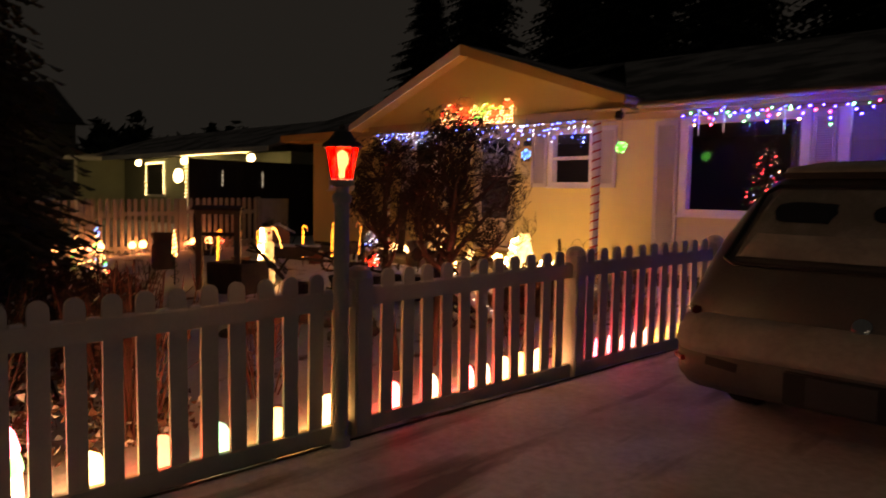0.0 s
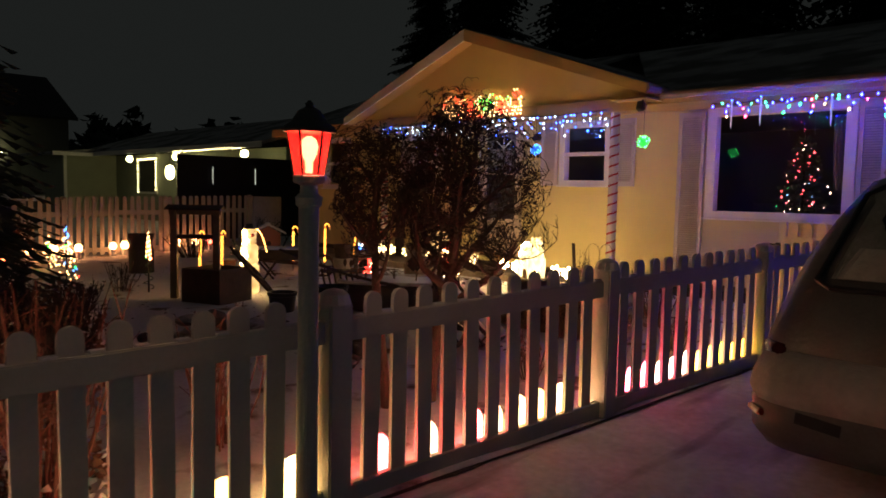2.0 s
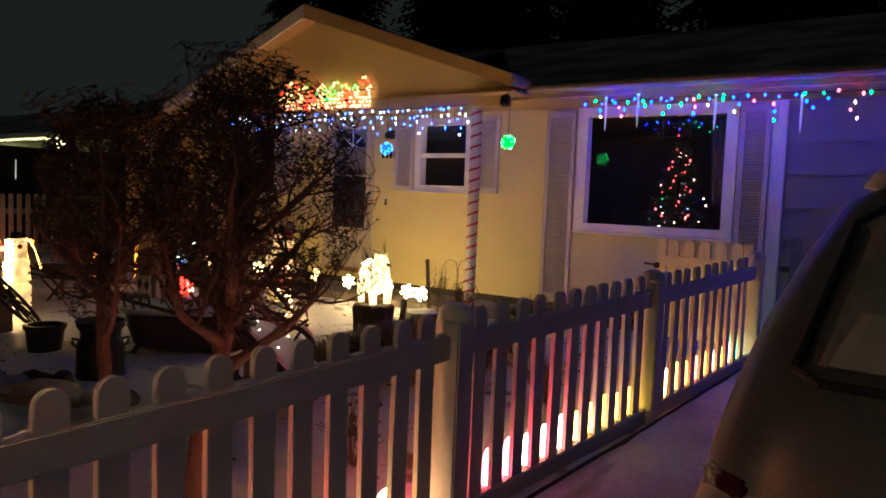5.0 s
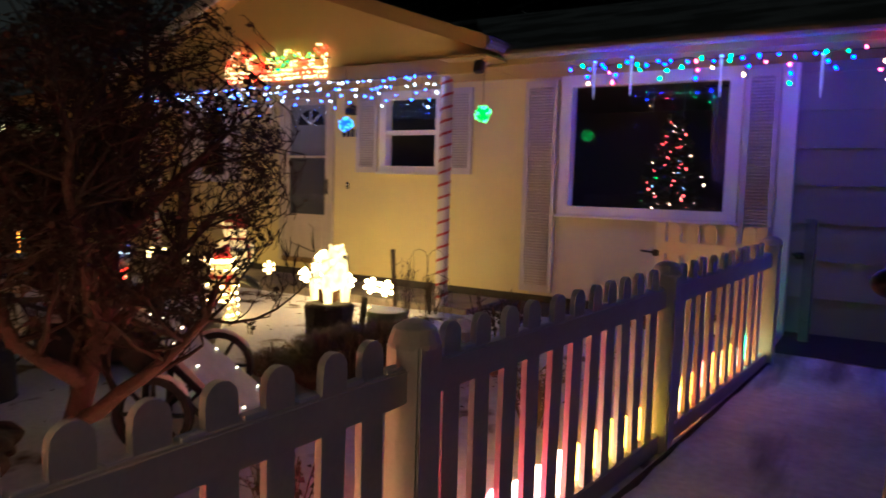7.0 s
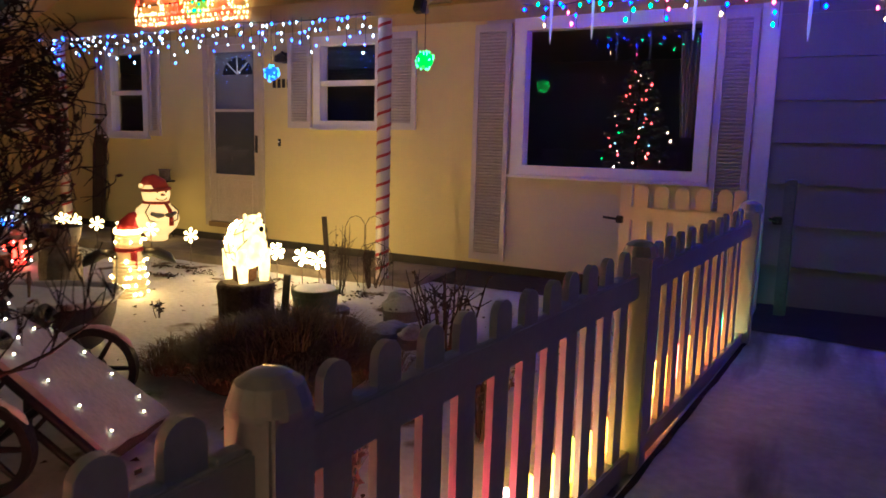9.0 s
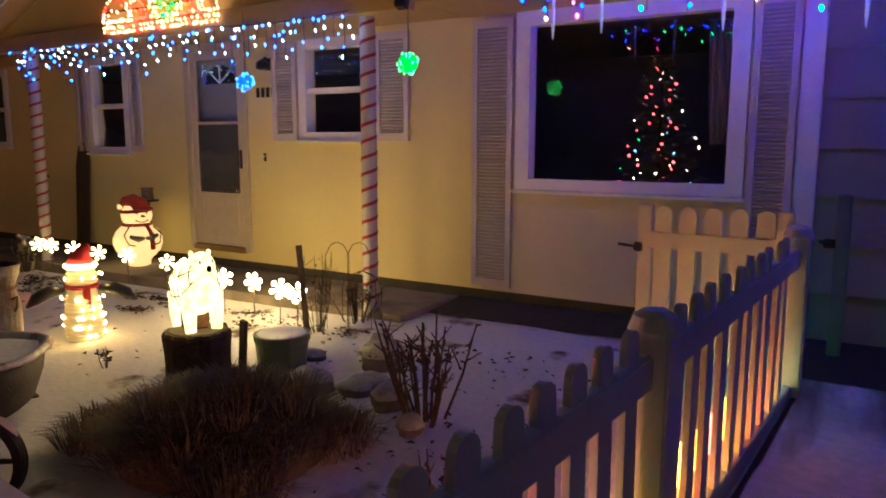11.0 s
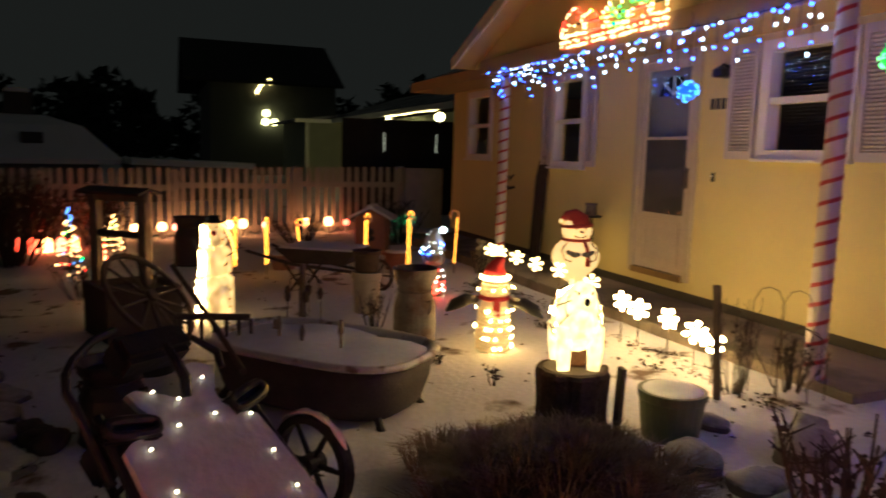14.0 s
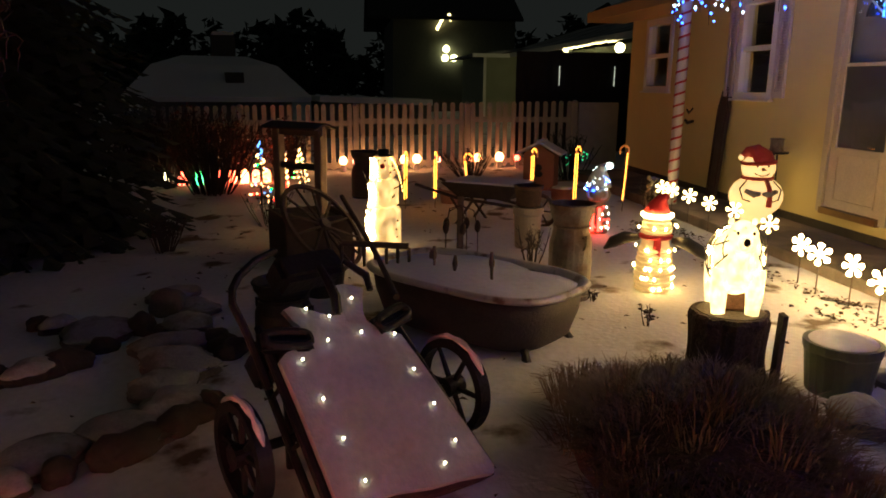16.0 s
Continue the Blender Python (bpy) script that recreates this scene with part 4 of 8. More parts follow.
lathe(bm, [(0.045, 0), (0.048, 0.008), (0.03, 0.014)], 16, m=Matrix.Translation(on_tail(0.10, 0.74, 0.0)) @ pose(0, 0, 0, 65))
part("badge", bm, mat("chrome", (0.6, 0.6, 0.6), 0.15, 1.0), van, "small chrome badge")
for sx in (-1, 1):
    bm = bmesh.new()
    box(bm, (0, 0, 0), (0.17, 0.045, 0.17), pose(sx * 0.812, 0.112, 0.66, 0, 0, sx * 45), 0, 0.012)
    part("tail_light", bm, mat("dark_red_lens", (0.06, 0.006, 0.006), 0.25), van, "unlit dark red tail light", smooth=True)
    bm = bmesh.new()
    box(bm, (0, 0, 0), (0.12, 0.03, 0.03), pose(sx * 0.838, -0.002, 0.45, 0, 0, sx * 45), 0, 0.006)
    part("reflector", bm, mat("red_reflector", (0.25, 0.02, 0.015), 0.2), van, "small red bumper reflector")
    bm = bmesh.new()
    box(bm, (0, 0, 0), (0.012, 1.15, 0.24), None, 0, 0.004)
    o = part("side_window", bm, DARKGLASS, van)
    o.matrix_basis = Matrix.Translation((sx * 0.812, 1.75, 1.16)) @ pose(0, 0, 0, 0, -sx * 25)
    bm = bmesh.new()
    ball(bm, (sx * 0.98, 3.05, 0.98), 0.10, 0, 12, (1.0, 0.6, 0.75))
    tube(bm, [(sx * 0.80, 3.1, 0.95), (sx * 0.93, 3.06, 0.97)], 0.03, 8)
    part("side_mirror", bm, BLACK, van, smooth=True)
    for yy in (0.95, 3.7):
        w = part("wheel", lathe(bmesh.new(), [(0.20, -0.10), (0.30, -0.10), (0.325, -0.07), (0.325, 0.07), (0.30, 0.10), (0.20, 0.10)], 28, m=pose(0, 0, 0, 0, 90)), mat("tyre_rubber", (0.015, 0.015, 0.015), 0.85, bump=0.4), van)
        w.location = (sx * 0.80, yy, 0.325)
        part("rim", lathe(bmesh.new(), [(0.05, -0.105), (0.19, -0.104), (0.20, -0.06), (0.20, 0.06), (0.19, 0.104), (0.05, 0.105)], 20, m=pose(0, 0, 0, 0, 90)), GALV, w)

# ---- bare crab-apple trees by the fence ----
def twig(bm, lv, p, d, r, length, depth, rng, c, rad):
    """A twig that curves to the light, keeps inside the crown and forks; dead leaves cling to some tips."""
    n = 4
    pts, rr = [p], [r]
    for k in range(n):
        d = (d + Vector((rng.uniform(-1, 1), rng.uniform(-1, 1), rng.uniform(-0.5, 0.8))) * 0.22).normalized()
        e = Vector(((p.x - c[0]) / rad[0], (p.y - c[1]) / rad[1], (p.z - c[2]) / rad[2]))
        if e.length > 1 and e.dot(d) > 0:
            d = (d - e * 0.8 * rng.random()).normalized()
        p = p + d * length / n
        pts.append(p)
        rr.append(r * (1 - 0.6 * (k + 1) / n))
    tube(bm, pts, rr, 5 if r > 0.006 else 3, 0, False)
    if depth == 0:
        if rng.random() < 0.22:
            q = pts[-1]
            v = Vector((rng.uniform(-1, 1), rng.uniform(-1, 1), rng.uniform(-1, 0.3))).normalized() * rng.uniform(0.015, 0.03)
            w = v.orthogonal().normalized() * rng.uniform(0.006, 0.012)
            lv.faces.new([lv.verts.new(u) for u in (q, q + v * 0.5 + w, q + v, q + v * 0.5 - w)])
        return
    for k in range(7 if depth == 2 else 5):
        i = rng.randint(1, n) if k else n
        side = Vector((rng.uniform(-1, 1), rng.uniform(-1, 1), rng.uniform(-0.5, 0.8))).normalized()
        twig(bm, lv, pts[i], (d * 0.75 + side * 0.8).normalized(), max(0.0024, rr[i] * rng.uniform(0.5, 0.7)), length * rng.uniform(0.40, 0.62), depth - 1, rng, c, rad)


def bare_tree(name, trunk, r, c, rad, seed, label, limbs, reach):
    """A low-forking tree: a short trunk, long limbs that fan up and out, and sprays of fine twigs along them."""
    rng = random.Random(seed)
    t = thing(name, Matrix.Translation(trunk[0]), label, "tree")
    base = Vector(trunk[0])
    pts = [Vector(q) - base for q in trunk]
    c = Vector(c) - base
    part("trunk", tube(bmesh.new(), pts, [r * (1 - 0.12 * k) for k in range(len(pts))], 10), BARK, t, smooth=True)
    crown, lv = bmesh.new(), bmesh.new()
    for k in range(limbs):
        f = k / max(1, limbs - 1)
        a = 2.4 * k + rng.uniform(-0.35, 0.35)
        s = pts[2].lerp(pts[-1], f)
        d = Vector((math.cos(a), math.sin(a), 0.45 + 1.5 * f)).normalized()
        length, lr = reach * rng.uniform(0.85, 1.1) * (1.0 - 0.25 * f), r * rng.uniform(0.44, 0.62)
        q, line, rr = s, [s], [lr]
        for i in range(7):
            d = (d + Vector((rng.uniform(-1, 1), rng.uniform(-1, 1), rng.uniform(-0.3, 0.75))) * 0.20).normalized()
            e = Vector(((q.x - c.x) / rad[0], (q.y - c.y) / rad[1], (q.z - c.z) / rad[2]))
            if e.length > 0.9 and e.dot(d) > 0:
                d = (d - e * 0.5).normalized()
            q = q + d * length / 7
            line.append(q)
            rr.append(lr * (1 - 0.72 * (i + 1) / 7))
        part("limb", tube(bmesh.new(), line, rr, 7, 0, False), BARK, t, smooth=True)
        for i in range(18):
            m = 7 if i == 0 else rng.randint(2, 7) if i % 3 else rng.randint(5, 7)
            side = Vector((rng.uniform(-1, 1), rng.uniform(-1, 1), rng.uniform(-0.6, 0.7))).normalized()
            twig(crown, lv, line[m], (d * 0.45 + side).normalized(), max(0.004, rr[m] * 0.55), reach * rng.uniform(0.22, 0.42), 2, rng, c, rad)
    part("crown", crown, mat("dark_twig", (0.022, 0.014, 0.012), 0.9, vary=0.4, scale=14.0), t, "tangle of bare brown twigs")
    tagged(part("withered_leaf", lv, mat("dark_leaf", (0.03, 0.018, 0.012), 0.9, vary=0.4), t, "withered leaves clinging to the twigs"), kind="stuff")
    return t


bare_tree("crab_apple_tree", [(4.99, -6.14, -0.03), (4.95, -6.06, 0.32), (4.94, -5.97, 0.60), (4.95, -5.90, 0.86), (4.97, -5.86, 1.12), (4.98, -5.84, 1.40)], 0.052, (5.03, -5.83, 1.40), (0.44, 0.44, 0.62), 5, "bare crab-apple tree with limbs fanning into a dense twiggy crown", 13, 0.74)
bare_tree("young_tree", [(4.88, -6.42, -0.03), (4.82, -6.42, 0.40), (4.73, -6.40, 0.80), (4.66, -6.36, 1.10), (4.63, -6.33, 1.40)], 0.036, (4.62, -6.27, 1.42), (0.27, 0.27, 0.50), 9, "slender bare tree with a leaning trunk", 8, 0.52)


# ---- conifers ----
def conifer(name, x, y, h, r, seed, label, dense=900, foot=0.06):
    rng = random.Random(seed)
    t = thing(name, Matrix.Translation((x, y, ground_z(x, y))), label, "tree")
    part("trunk", tube(bmesh.new(), [(0, 0, -0.1), (0.02, 0, h * 0.5), (0, 0, h * 0.97)], [0.035 * h, 0.022 * h, 0.004 * h], 10), BARK, t)
    bm = bmesh.new()
    for k in range(dense):
        f = rng.random() ** 1.15
        zz = foot * h + (0.98 - foot) * h * f
        rr = r * (1 - f) ** 0.85 * rng.uniform(0.55, 1.08)
        a = rng.uniform(0, 2 * math.pi)
        c, s = math.cos(a), math.sin(a)
        root = Vector((c * rr * 0.15, s * rr * 0.15, zz + 0.12 * rr))
        tip = Vector((c * rr, s * rr, zz - 0.22 * rr + rng.uniform(-0.05, 0.05)))
        side = Vector((-s, c, 0))
        for q in range(6):
            p = root.lerp(tip, 0.25 + 0.75 * q / 5)
            w = 0.10 * r * (1.15 - 0.75 * q / 5)
            for sg in (-1, 1):
                e = p + sg * side * w * rng.uniform(0.7, 1.3) + (tip - root) * 0.10 - Vector((0, 0, w * rng.uniform(0.1, 0.7)))
                bm.faces.new([bm.verts.new(p), bm.verts.new(p + (tip - root) * 0.16), bm.verts.new(e)])
    part("crown", bm, SPRUCE, t, "drooping dark needle branches")
    return t


conifer("spruce_tree", -1.3, -8.6, 9.0, 2.05, 3, "dark spruce tree in the unlit part of the garden", 3600, 0.03)
conifer("spruce_tree", -0.6, 12.0, 13.0, 3.4, 4, "tall dark spruce behind the house", 1300)
conifer("spruce_tree", 5.0, 13.5, 15.0, 4.2, 5, "tall dark spruce behind the house", 1300)
conifer("spruce_tree", 10.5, 12.5, 14.0, 4.2, 6, "tall dark spruce behind the house", 1300)
for k, (x, y, h, r) in enumerate(((-17.5, 15.5, 13.5, 3.6), (-13.0, 14.5, 15.0, 4.2), (-9.0, 16.0, 14.5, 4.2), (-4.8, 14.0, 15.0, 4.2), (2.4, 16.0, 16.0, 4.4))):
    conifer("spruce_tree", x, y, h, r, 70 + k, "tall dark spruce behind the house", 1300)
conifer("spruce_tree", 15.5, 13.0, 14.0, 4.2, 8, "tall dark spruce behind the house", 1300)


# ---- lit garden figures ----
def figure(name, m, bm, mats, label, category, smooth=True):
    o = part(name, bm, mats, None, "", smooth)
    o.matrix_basis = m
    return tagged(o, label, category)


LITSNOW = glow("lit_snowman_shell", (1.0, 0.62, 0.25), 0.95, (0.75, 0.7, 0.55))
# glow split to shape light on the wall: near flakes raised, far lowered
LITFLAKE = glow("lit_flake", (1.0, 0.62, 0.25), 72.0, (0.8, 0.8, 0.75))
DIMFLAKE = glow("lowered_flake", (1.0, 0.66, 0.28), 8.0, (0.8, 0.8, 0.75))
LITPENG = glow("lit_penguin_shell", (1.0, 0.55, 0.16), 0.38, (0.55, 0.5, 0.42))

# stump with the lit bear on it
BX, BY = 3.20, -2.74
bz = ground_z(BX, BY)
st = thing("tree_stump", Matrix.Translation((BX, BY, bz - 0.02)), "dark sawn stump that carries the lit bear", "stump")
bm = bmesh.new()
rows = []
for zz, k in ((0, 1.16), (0.05, 1.06), (0.12, 1.0), (0.19, 0.985), (0.26, 0.99), (0.32, 1.01), (0.365, 1.03), (0.385, 0.98)):
    ring = []
    for q in range(56):
        a = 2 * math.pi * q / 56
        w = 0.19 * k * (1 + 0.06 * noise.noise(Vector((math.cos(a) * 2, math.sin(a) * 2, 3))) + 0.07 * noise.noise(Vector((math.cos(a) * 9, math.sin(a) * 9, zz * 3))))
        ring.append((w * math.cos(a), w * math.sin(a), zz + (0.018 * noise.noise(Vector((math.cos(a) * 3, math.sin(a) * 3, 5))) if zz > 0.3 else 0.0)))
    rows.append(ring)
loft(bm, rows)
part("stump_body", bm, mat("stump_bark", (0.085, 0.055, 0.038), 0.9, vary=0.45, scale=16.0, bump=0.9, fine=60.0), st)
part("stump_top", lathe(bmesh.new(), [(0.165, 0.386), (0.165, 0.392)], 24), WOOD, st, "pale sawn top")
part("bark_slab", one_box((-0.03, 0.0, 0.455), (0.10, 0.15, 0.13), pose(0, 0, 0, 0, 0, -18), 0.015), mat("red_brown_bark", (0.19, 0.085, 0.045), 0.85, vary=0.35, scale=14.0, bump=0.6), st, "upright slab of red-brown bark under the bear")
board = thing("garden_stake", Matrix.Translation((BX + 0.20, BY + 0.15, bz)), "dark wooden stake beside the stump", "stake")
part("stake_board", one_box((0, 0, 0.25), (0.045, 0.025, 0.44), pose(0, 0, -0.03, 4, 9)), DARKWOOD, board)
bm = bmesh.new()
ball(bm, (-0.06, 0, 0.255), 0.155, 0, 18, (1.10, 0.98, 1.10))
ball(bm, (0.05, 0, 0.275), 0.158, 0, 18, (1.0, 0.98, 1.12))
ball(bm, (-0.01, 0, 0.205), 0.145, 0, 18, (1.3, 0.98, 0.8))
ball(bm, (0.13, 0, 0.395), 0.100, 0, 16, (0.95, 1.0, 0.92))
ball(bm, (0.220, 0, 0.385), 0.048, 0, 10, (1.1, 0.9, 0.8))
for sy in (-1, 1):
    ball(bm, (0.11, sy * 0.068, 0.478), 0.018, 0, 8)
    tube(bm, [(0.12, sy * 0.10, 0.24), (0.125, sy * 0.105, 0.12), (0.13, sy * 0.10, 0.012)], [0.06, 0.052, 0.040], 10)
    tube(bm, [(-0.13, sy * 0.09, 0.22), (-0.14, sy * 0.095, 0.10), (-0.13, sy * 0.09, 0.012)], [0.07, 0.055, 0.045], 10)
ball(bm, (0.270, 0, 0.398), 0.021, 1, 8)
for sy in (-1, 1):
    ball(bm, (0.222, sy * 0.046, 0.436), 0.010, 1, 6)
for k in range(70):
    # the lamp chain runs all over the body
    a, q = radians(R.uniform(0, 360)), R.uniform(-0.6, 0.9)
    bulb(bm, (-0.01 + 0.20 * math.cos(a) * math.sqrt(max(0.05, 1 - q * q)), 0.16 * math.sin(a) * math.sqrt(max(0.05, 1 - q * q)), 0.28 + 0.16 * q), 0.012, 2)
# wire frame over the net: hoops across and ribs along the body
for x, ry, rz, z in ((-0.17, 0.134, 0.14, 0.26), (-0.09, 0.164, 0.176, 0.265), (0.0, 0.168, 0.180, 0.275), (0.08, 0.166, 0.176, 0.285), (0.16, 0.112, 0.110, 0.35)):
    tube(bm, [(x, ry * math.cos(a), z + rz * math.sin(a)) for a in (2 * math.pi * k / 24 for k in range(25))], 0.0042, 5, 3, False)
for b in (-20, 20, 55, 90, 125, 160, 200):
    c, s = math.cos(radians(b)), math.sin(radians(b))
    tube(bm, [(-0.240, 0.05 * c, 0.27 + 0.05 * s), (-0.15, 0.156 * c, 0.265 + 0.16 * s), (0.0, 0.170 * c, 0.275 + 0.180 * s), (0.10, 0.160 * c, 0.295 + 0.168 * s), (0.20, 0.096 * c, 0.36 + 0.100 * s)], 0.0042, 5, 3, False)
for v in bm.verts:
    v.co.x, v.co.y = v.co.x * 0.80, v.co.y * 0.80
figure("lit_bear_figure", pose(BX, BY, bz + 0.372, 0, 0, -18), bm, [mottled("lit_bear_mesh", (1.0, 0.74, 0.34), 1.9, 22.0, 0.7, 1.5), BLACK, glow("bear_bulb", (1.0, 0.60, 0.24), 520.0), mat("bear_wire", (0.06, 0.05, 0.035), 0.5)], "glowing white wire-frame polar bear standing on a stump", "light figure")

# penguin
PX, PY = 1.53, -2.42
bm = bmesh.new()
for k in range(11):
    zz = 0.02 + 0.031 * k
    rr = 0.128 - 0.02 * abs(k - 3) / 5 - (0.012 if k > 8 else 0)
    torus(bm, rr - 0.018, 0.017, Matrix.Translation((0, 0, zz)), 20, 6, 0)
lathe(bm, [(0.10, 0.0), (0.105, 0.1), (0.10, 0.22), (0.085, 0.34)], 16, 0)
ball(bm, (0, 0, 0.42), 0.092, 0, 14, (1, 1, 0.9))
for k in range(4):
    torus(bm, 0.088 - 0.004 * k, 0.012, Matrix.Translation((0, 0, 0.385 + 0.027 * k)), 18, 5, 0)
tube(bm, [(0, 0, 0.49), (0.0, 0.005, 0.55), (0.01, 0.03, 0.60), (0.02, 0.055, 0.615)], [0.092, 0.062, 0.032, 0.02], 14, 1)
torus(bm, 0.09, 0.016, Matrix.Translation((0, 0, 0.355)), 20, 6, 1)
box(bm, (0.09, 0.03, 0.27), (0.012, 0.045, 0.17), None, 1)
torus(bm, 0.088, 0.014, Matrix.Translation((0, 0, 0.49)), 20, 6, 3)
for sy in (-1, 1):
    tube(bm, [(0, sy * 0.10, 0.335), (0.0, sy * 0.19, 0.325), (0.0, sy * 0.27, 0.285), (0, sy * 0.325, 0.235)], [0.02, 0.042, 0.040, 0.008], 10, 2)
for k in range(46):
    a = R.uniform(0, 2 * math.pi)
    zz = R.choice((0.035, 0.10, 0.16, 0.22, 0.28, 0.42))
    bulb(bm, (0.125 * math.cos(a), 0.125 * math.sin(a), zz), 0.009, 3)
for v in bm.verts:
    v.co *= 1.17
figure("lit_penguin_figure", pose(PX, PY, ground_z(PX, PY) + lump(PX, PY), 0, 0, -35), bm, [LITPENG, RED, BLACK, glow("bulb_amber", (1.0, 0.60, 0.20), 48.0)], "glowing wire-frame penguin with a red hat and scarf", "light figure")

# snowman by the door
bm = bmesh.new()
lathe(bm, [(0.10, 0.0), (0.125, 0.015), (0.13, 0.07), (0.165, 0.10), (0.235, 0.17), (0.265, 0.25), (0.262, 0.32), (0.225, 0.40), (0.165, 0.450), (0.13, 0.468), (0.135, 0.485), (0.160, 0.53), (0.168, 0.58), (0.155, 0.635), (0.12, 0.675), (0.03, 0.69)], 28, 0, sy=0.92)
# a soft cap that hangs to one side, with a rolled brim
tube(bm, [(0.0, 0.01, 0.625), (-0.01, 0.01, 0.69), (-0.05, 0.01, 0.735), (-0.12, 0.01, 0.735), (-0.175, 0.0, 0.69)], [0.162, 0.135, 0.085, 0.05, 0.02], 18, 1)
torus(bm, 0.160, 0.020, pose(0, 0, 0.628, 0, -4), 26, 8, 1)
ball(bm, (-0.18, 0.0, 0.675), 0.03, 0, 8)
torus(bm, 0.142, 0.020, Matrix.Translation((0, 0, 0.468)), 26, 8, 1)
for k in range(11):
    a = radians(-50 + 10 * k)
    ball(bm, (0.085 * math.sin(a) + 0.01, -0.152 + 0.02 * abs(math.sin(a)), 0.565 - 0.062 * math.cos(a)), 0.0075, 2, 6)
for sx in (-1, 1):
    ball(bm, (0.01 + sx * 0.052, -0.150, 0.605), 0.012, 2, 8, (1, 0.6, 1.4))
tube(bm, [(0.01, -0.145, 0.572), (0.03, -0.215, 0.566)], [0.019, 0.004], 8, 3)
tube(bm, [(0.055, -0.15, 0.46), (0.075, -0.225, 0.38), (0.08, -0.245, 0.28), (0.078, -0.248, 0.20)], [0.022, 0.026, 0.028, 0.030], 8, 1)
for sx in (-1, 1):
    tube(bm, [(sx * 0.13, -0.12, 0.45), (sx * 0.20, -0.17, 0.37), (sx * 0.17, -0.215, 0.27), (sx * 0.10, -0.235, 0.25)], 0.008, 6, 2)
    tube(bm, [(sx * 0.15, -0.20, 0.355), (sx * 0.07, -0.245, 0.325), (sx * 0.01, -0.258, 0.335)], [0.022, 0.034, 0.020], 8, 4)
figure("lit_snowman_figure", pose(-0.48, -0.46, 0.150, 0, 0, 72), bm, [LITSNOW, mat("snowman_red", (0.38, 0.035, 0.03), 0.5), BLACK, CLAY, mat("grey_mitten", (0.22, 0.20, 0.17), 0.7)], "glowing plastic snowman with a red hat and scarf", "light figure")

# stand with a tin lantern behind the snowman
ls = thing("lantern_stand", Matrix.Translation((-0.66, -0.17, 0.15)), "dark plant stand with a small tin lantern", "stand")
bm = bmesh.new()
for a in range(3):
    c, s = math.cos(2.1 * a), math.sin(2.1 * a)
    tube(bm, [(0.02 * c, 0.02 * s, 0.72), (0.05 * c, 0.05 * s, 0.3), (0.13 * c, 0.13 * s, 0.01)], 0.009, 6)
lathe(bm, [(0.12, 0.70), (0.125, 0.715), (0.12, 0.72)], 18)
part("stand_frame", bm, IRON, ls)
part("tin_lantern", lathe(bmesh.new(), [(0.07, 0.722), (0.072, 0.75), (0.066, 0.755), (0.066, 0.84), (0.074, 0.845), (0.072, 0.86)], 16), GALV, ls, "tin lantern with banded sides")

# snowflake stakes along the slab
def lit_mesh(name, bm, material):
    me = bpy.data.meshes.new(name)
    bm.to_mesh(me)
    bm.free()
    me.materials.append(material)
    return me


def petal_form():
    bm = bmesh.new()
    ball(bm, (0.064, 0, 0), 0.021, 0, 8, (1, 0.4, 1))
    tube(bm, [(0.014, 0, 0), (0.056, 0, 0)], 0.0085, 6)
    return bm


PETAL = {m: (lit_mesh("petal", petal_form(), m), lit_mesh("hub", ball(bmesh.new(), (0, 0, 0), 0.021, 0, 8, (1, 0.4, 1)), m)) for m in (LITFLAKE, DIMFLAKE)}
STAKE = lit_mesh("stake", tube(bmesh.new(), [(0, 0.006, -0.30), (0, 0.006, -0.02)], 0.005, 6), GALV)
for x, y, z, rz in ((2.81, -1.44, 0.36, 30), (2.57, -1.38, 0.36, 55), (2.21, -1.32, 0.37, 15), (1.83, -1.30, 0.36, 50), (1.56, -1.27, 0.37, 20), (0.75, -1.04, 0.37, 75), (0.02, -0.96, 0.37, 50), (-0.46, -0.97, 0.36, 40), (-0.90, -0.98, 0.37, 60), (-1.28, -1.0, 0.38, 35), (-1.50, -1.02, 0.38, 60)):
    s = thing("snowflake_stake", pose(x, y, z, 0, 0, rz), "glowing snowflake on a stake in the flower bed", "garden light", "snowflake stakes")
    petal, hub = PETAL[LITFLAKE if x > 1.2 else DIMFLAKE]
    turn = R.uniform(0, 60)
    for k in range(6):
        o = new("petal", petal)
        o.parent, o.matrix_basis = s, pose(0, 0, 0, 0, turn + 60 * k + R.uniform(-4, 4))
    for nm, me in (("hub", hub), ("stake", STAKE)):
        o = new(nm, me)
        o.parent = s


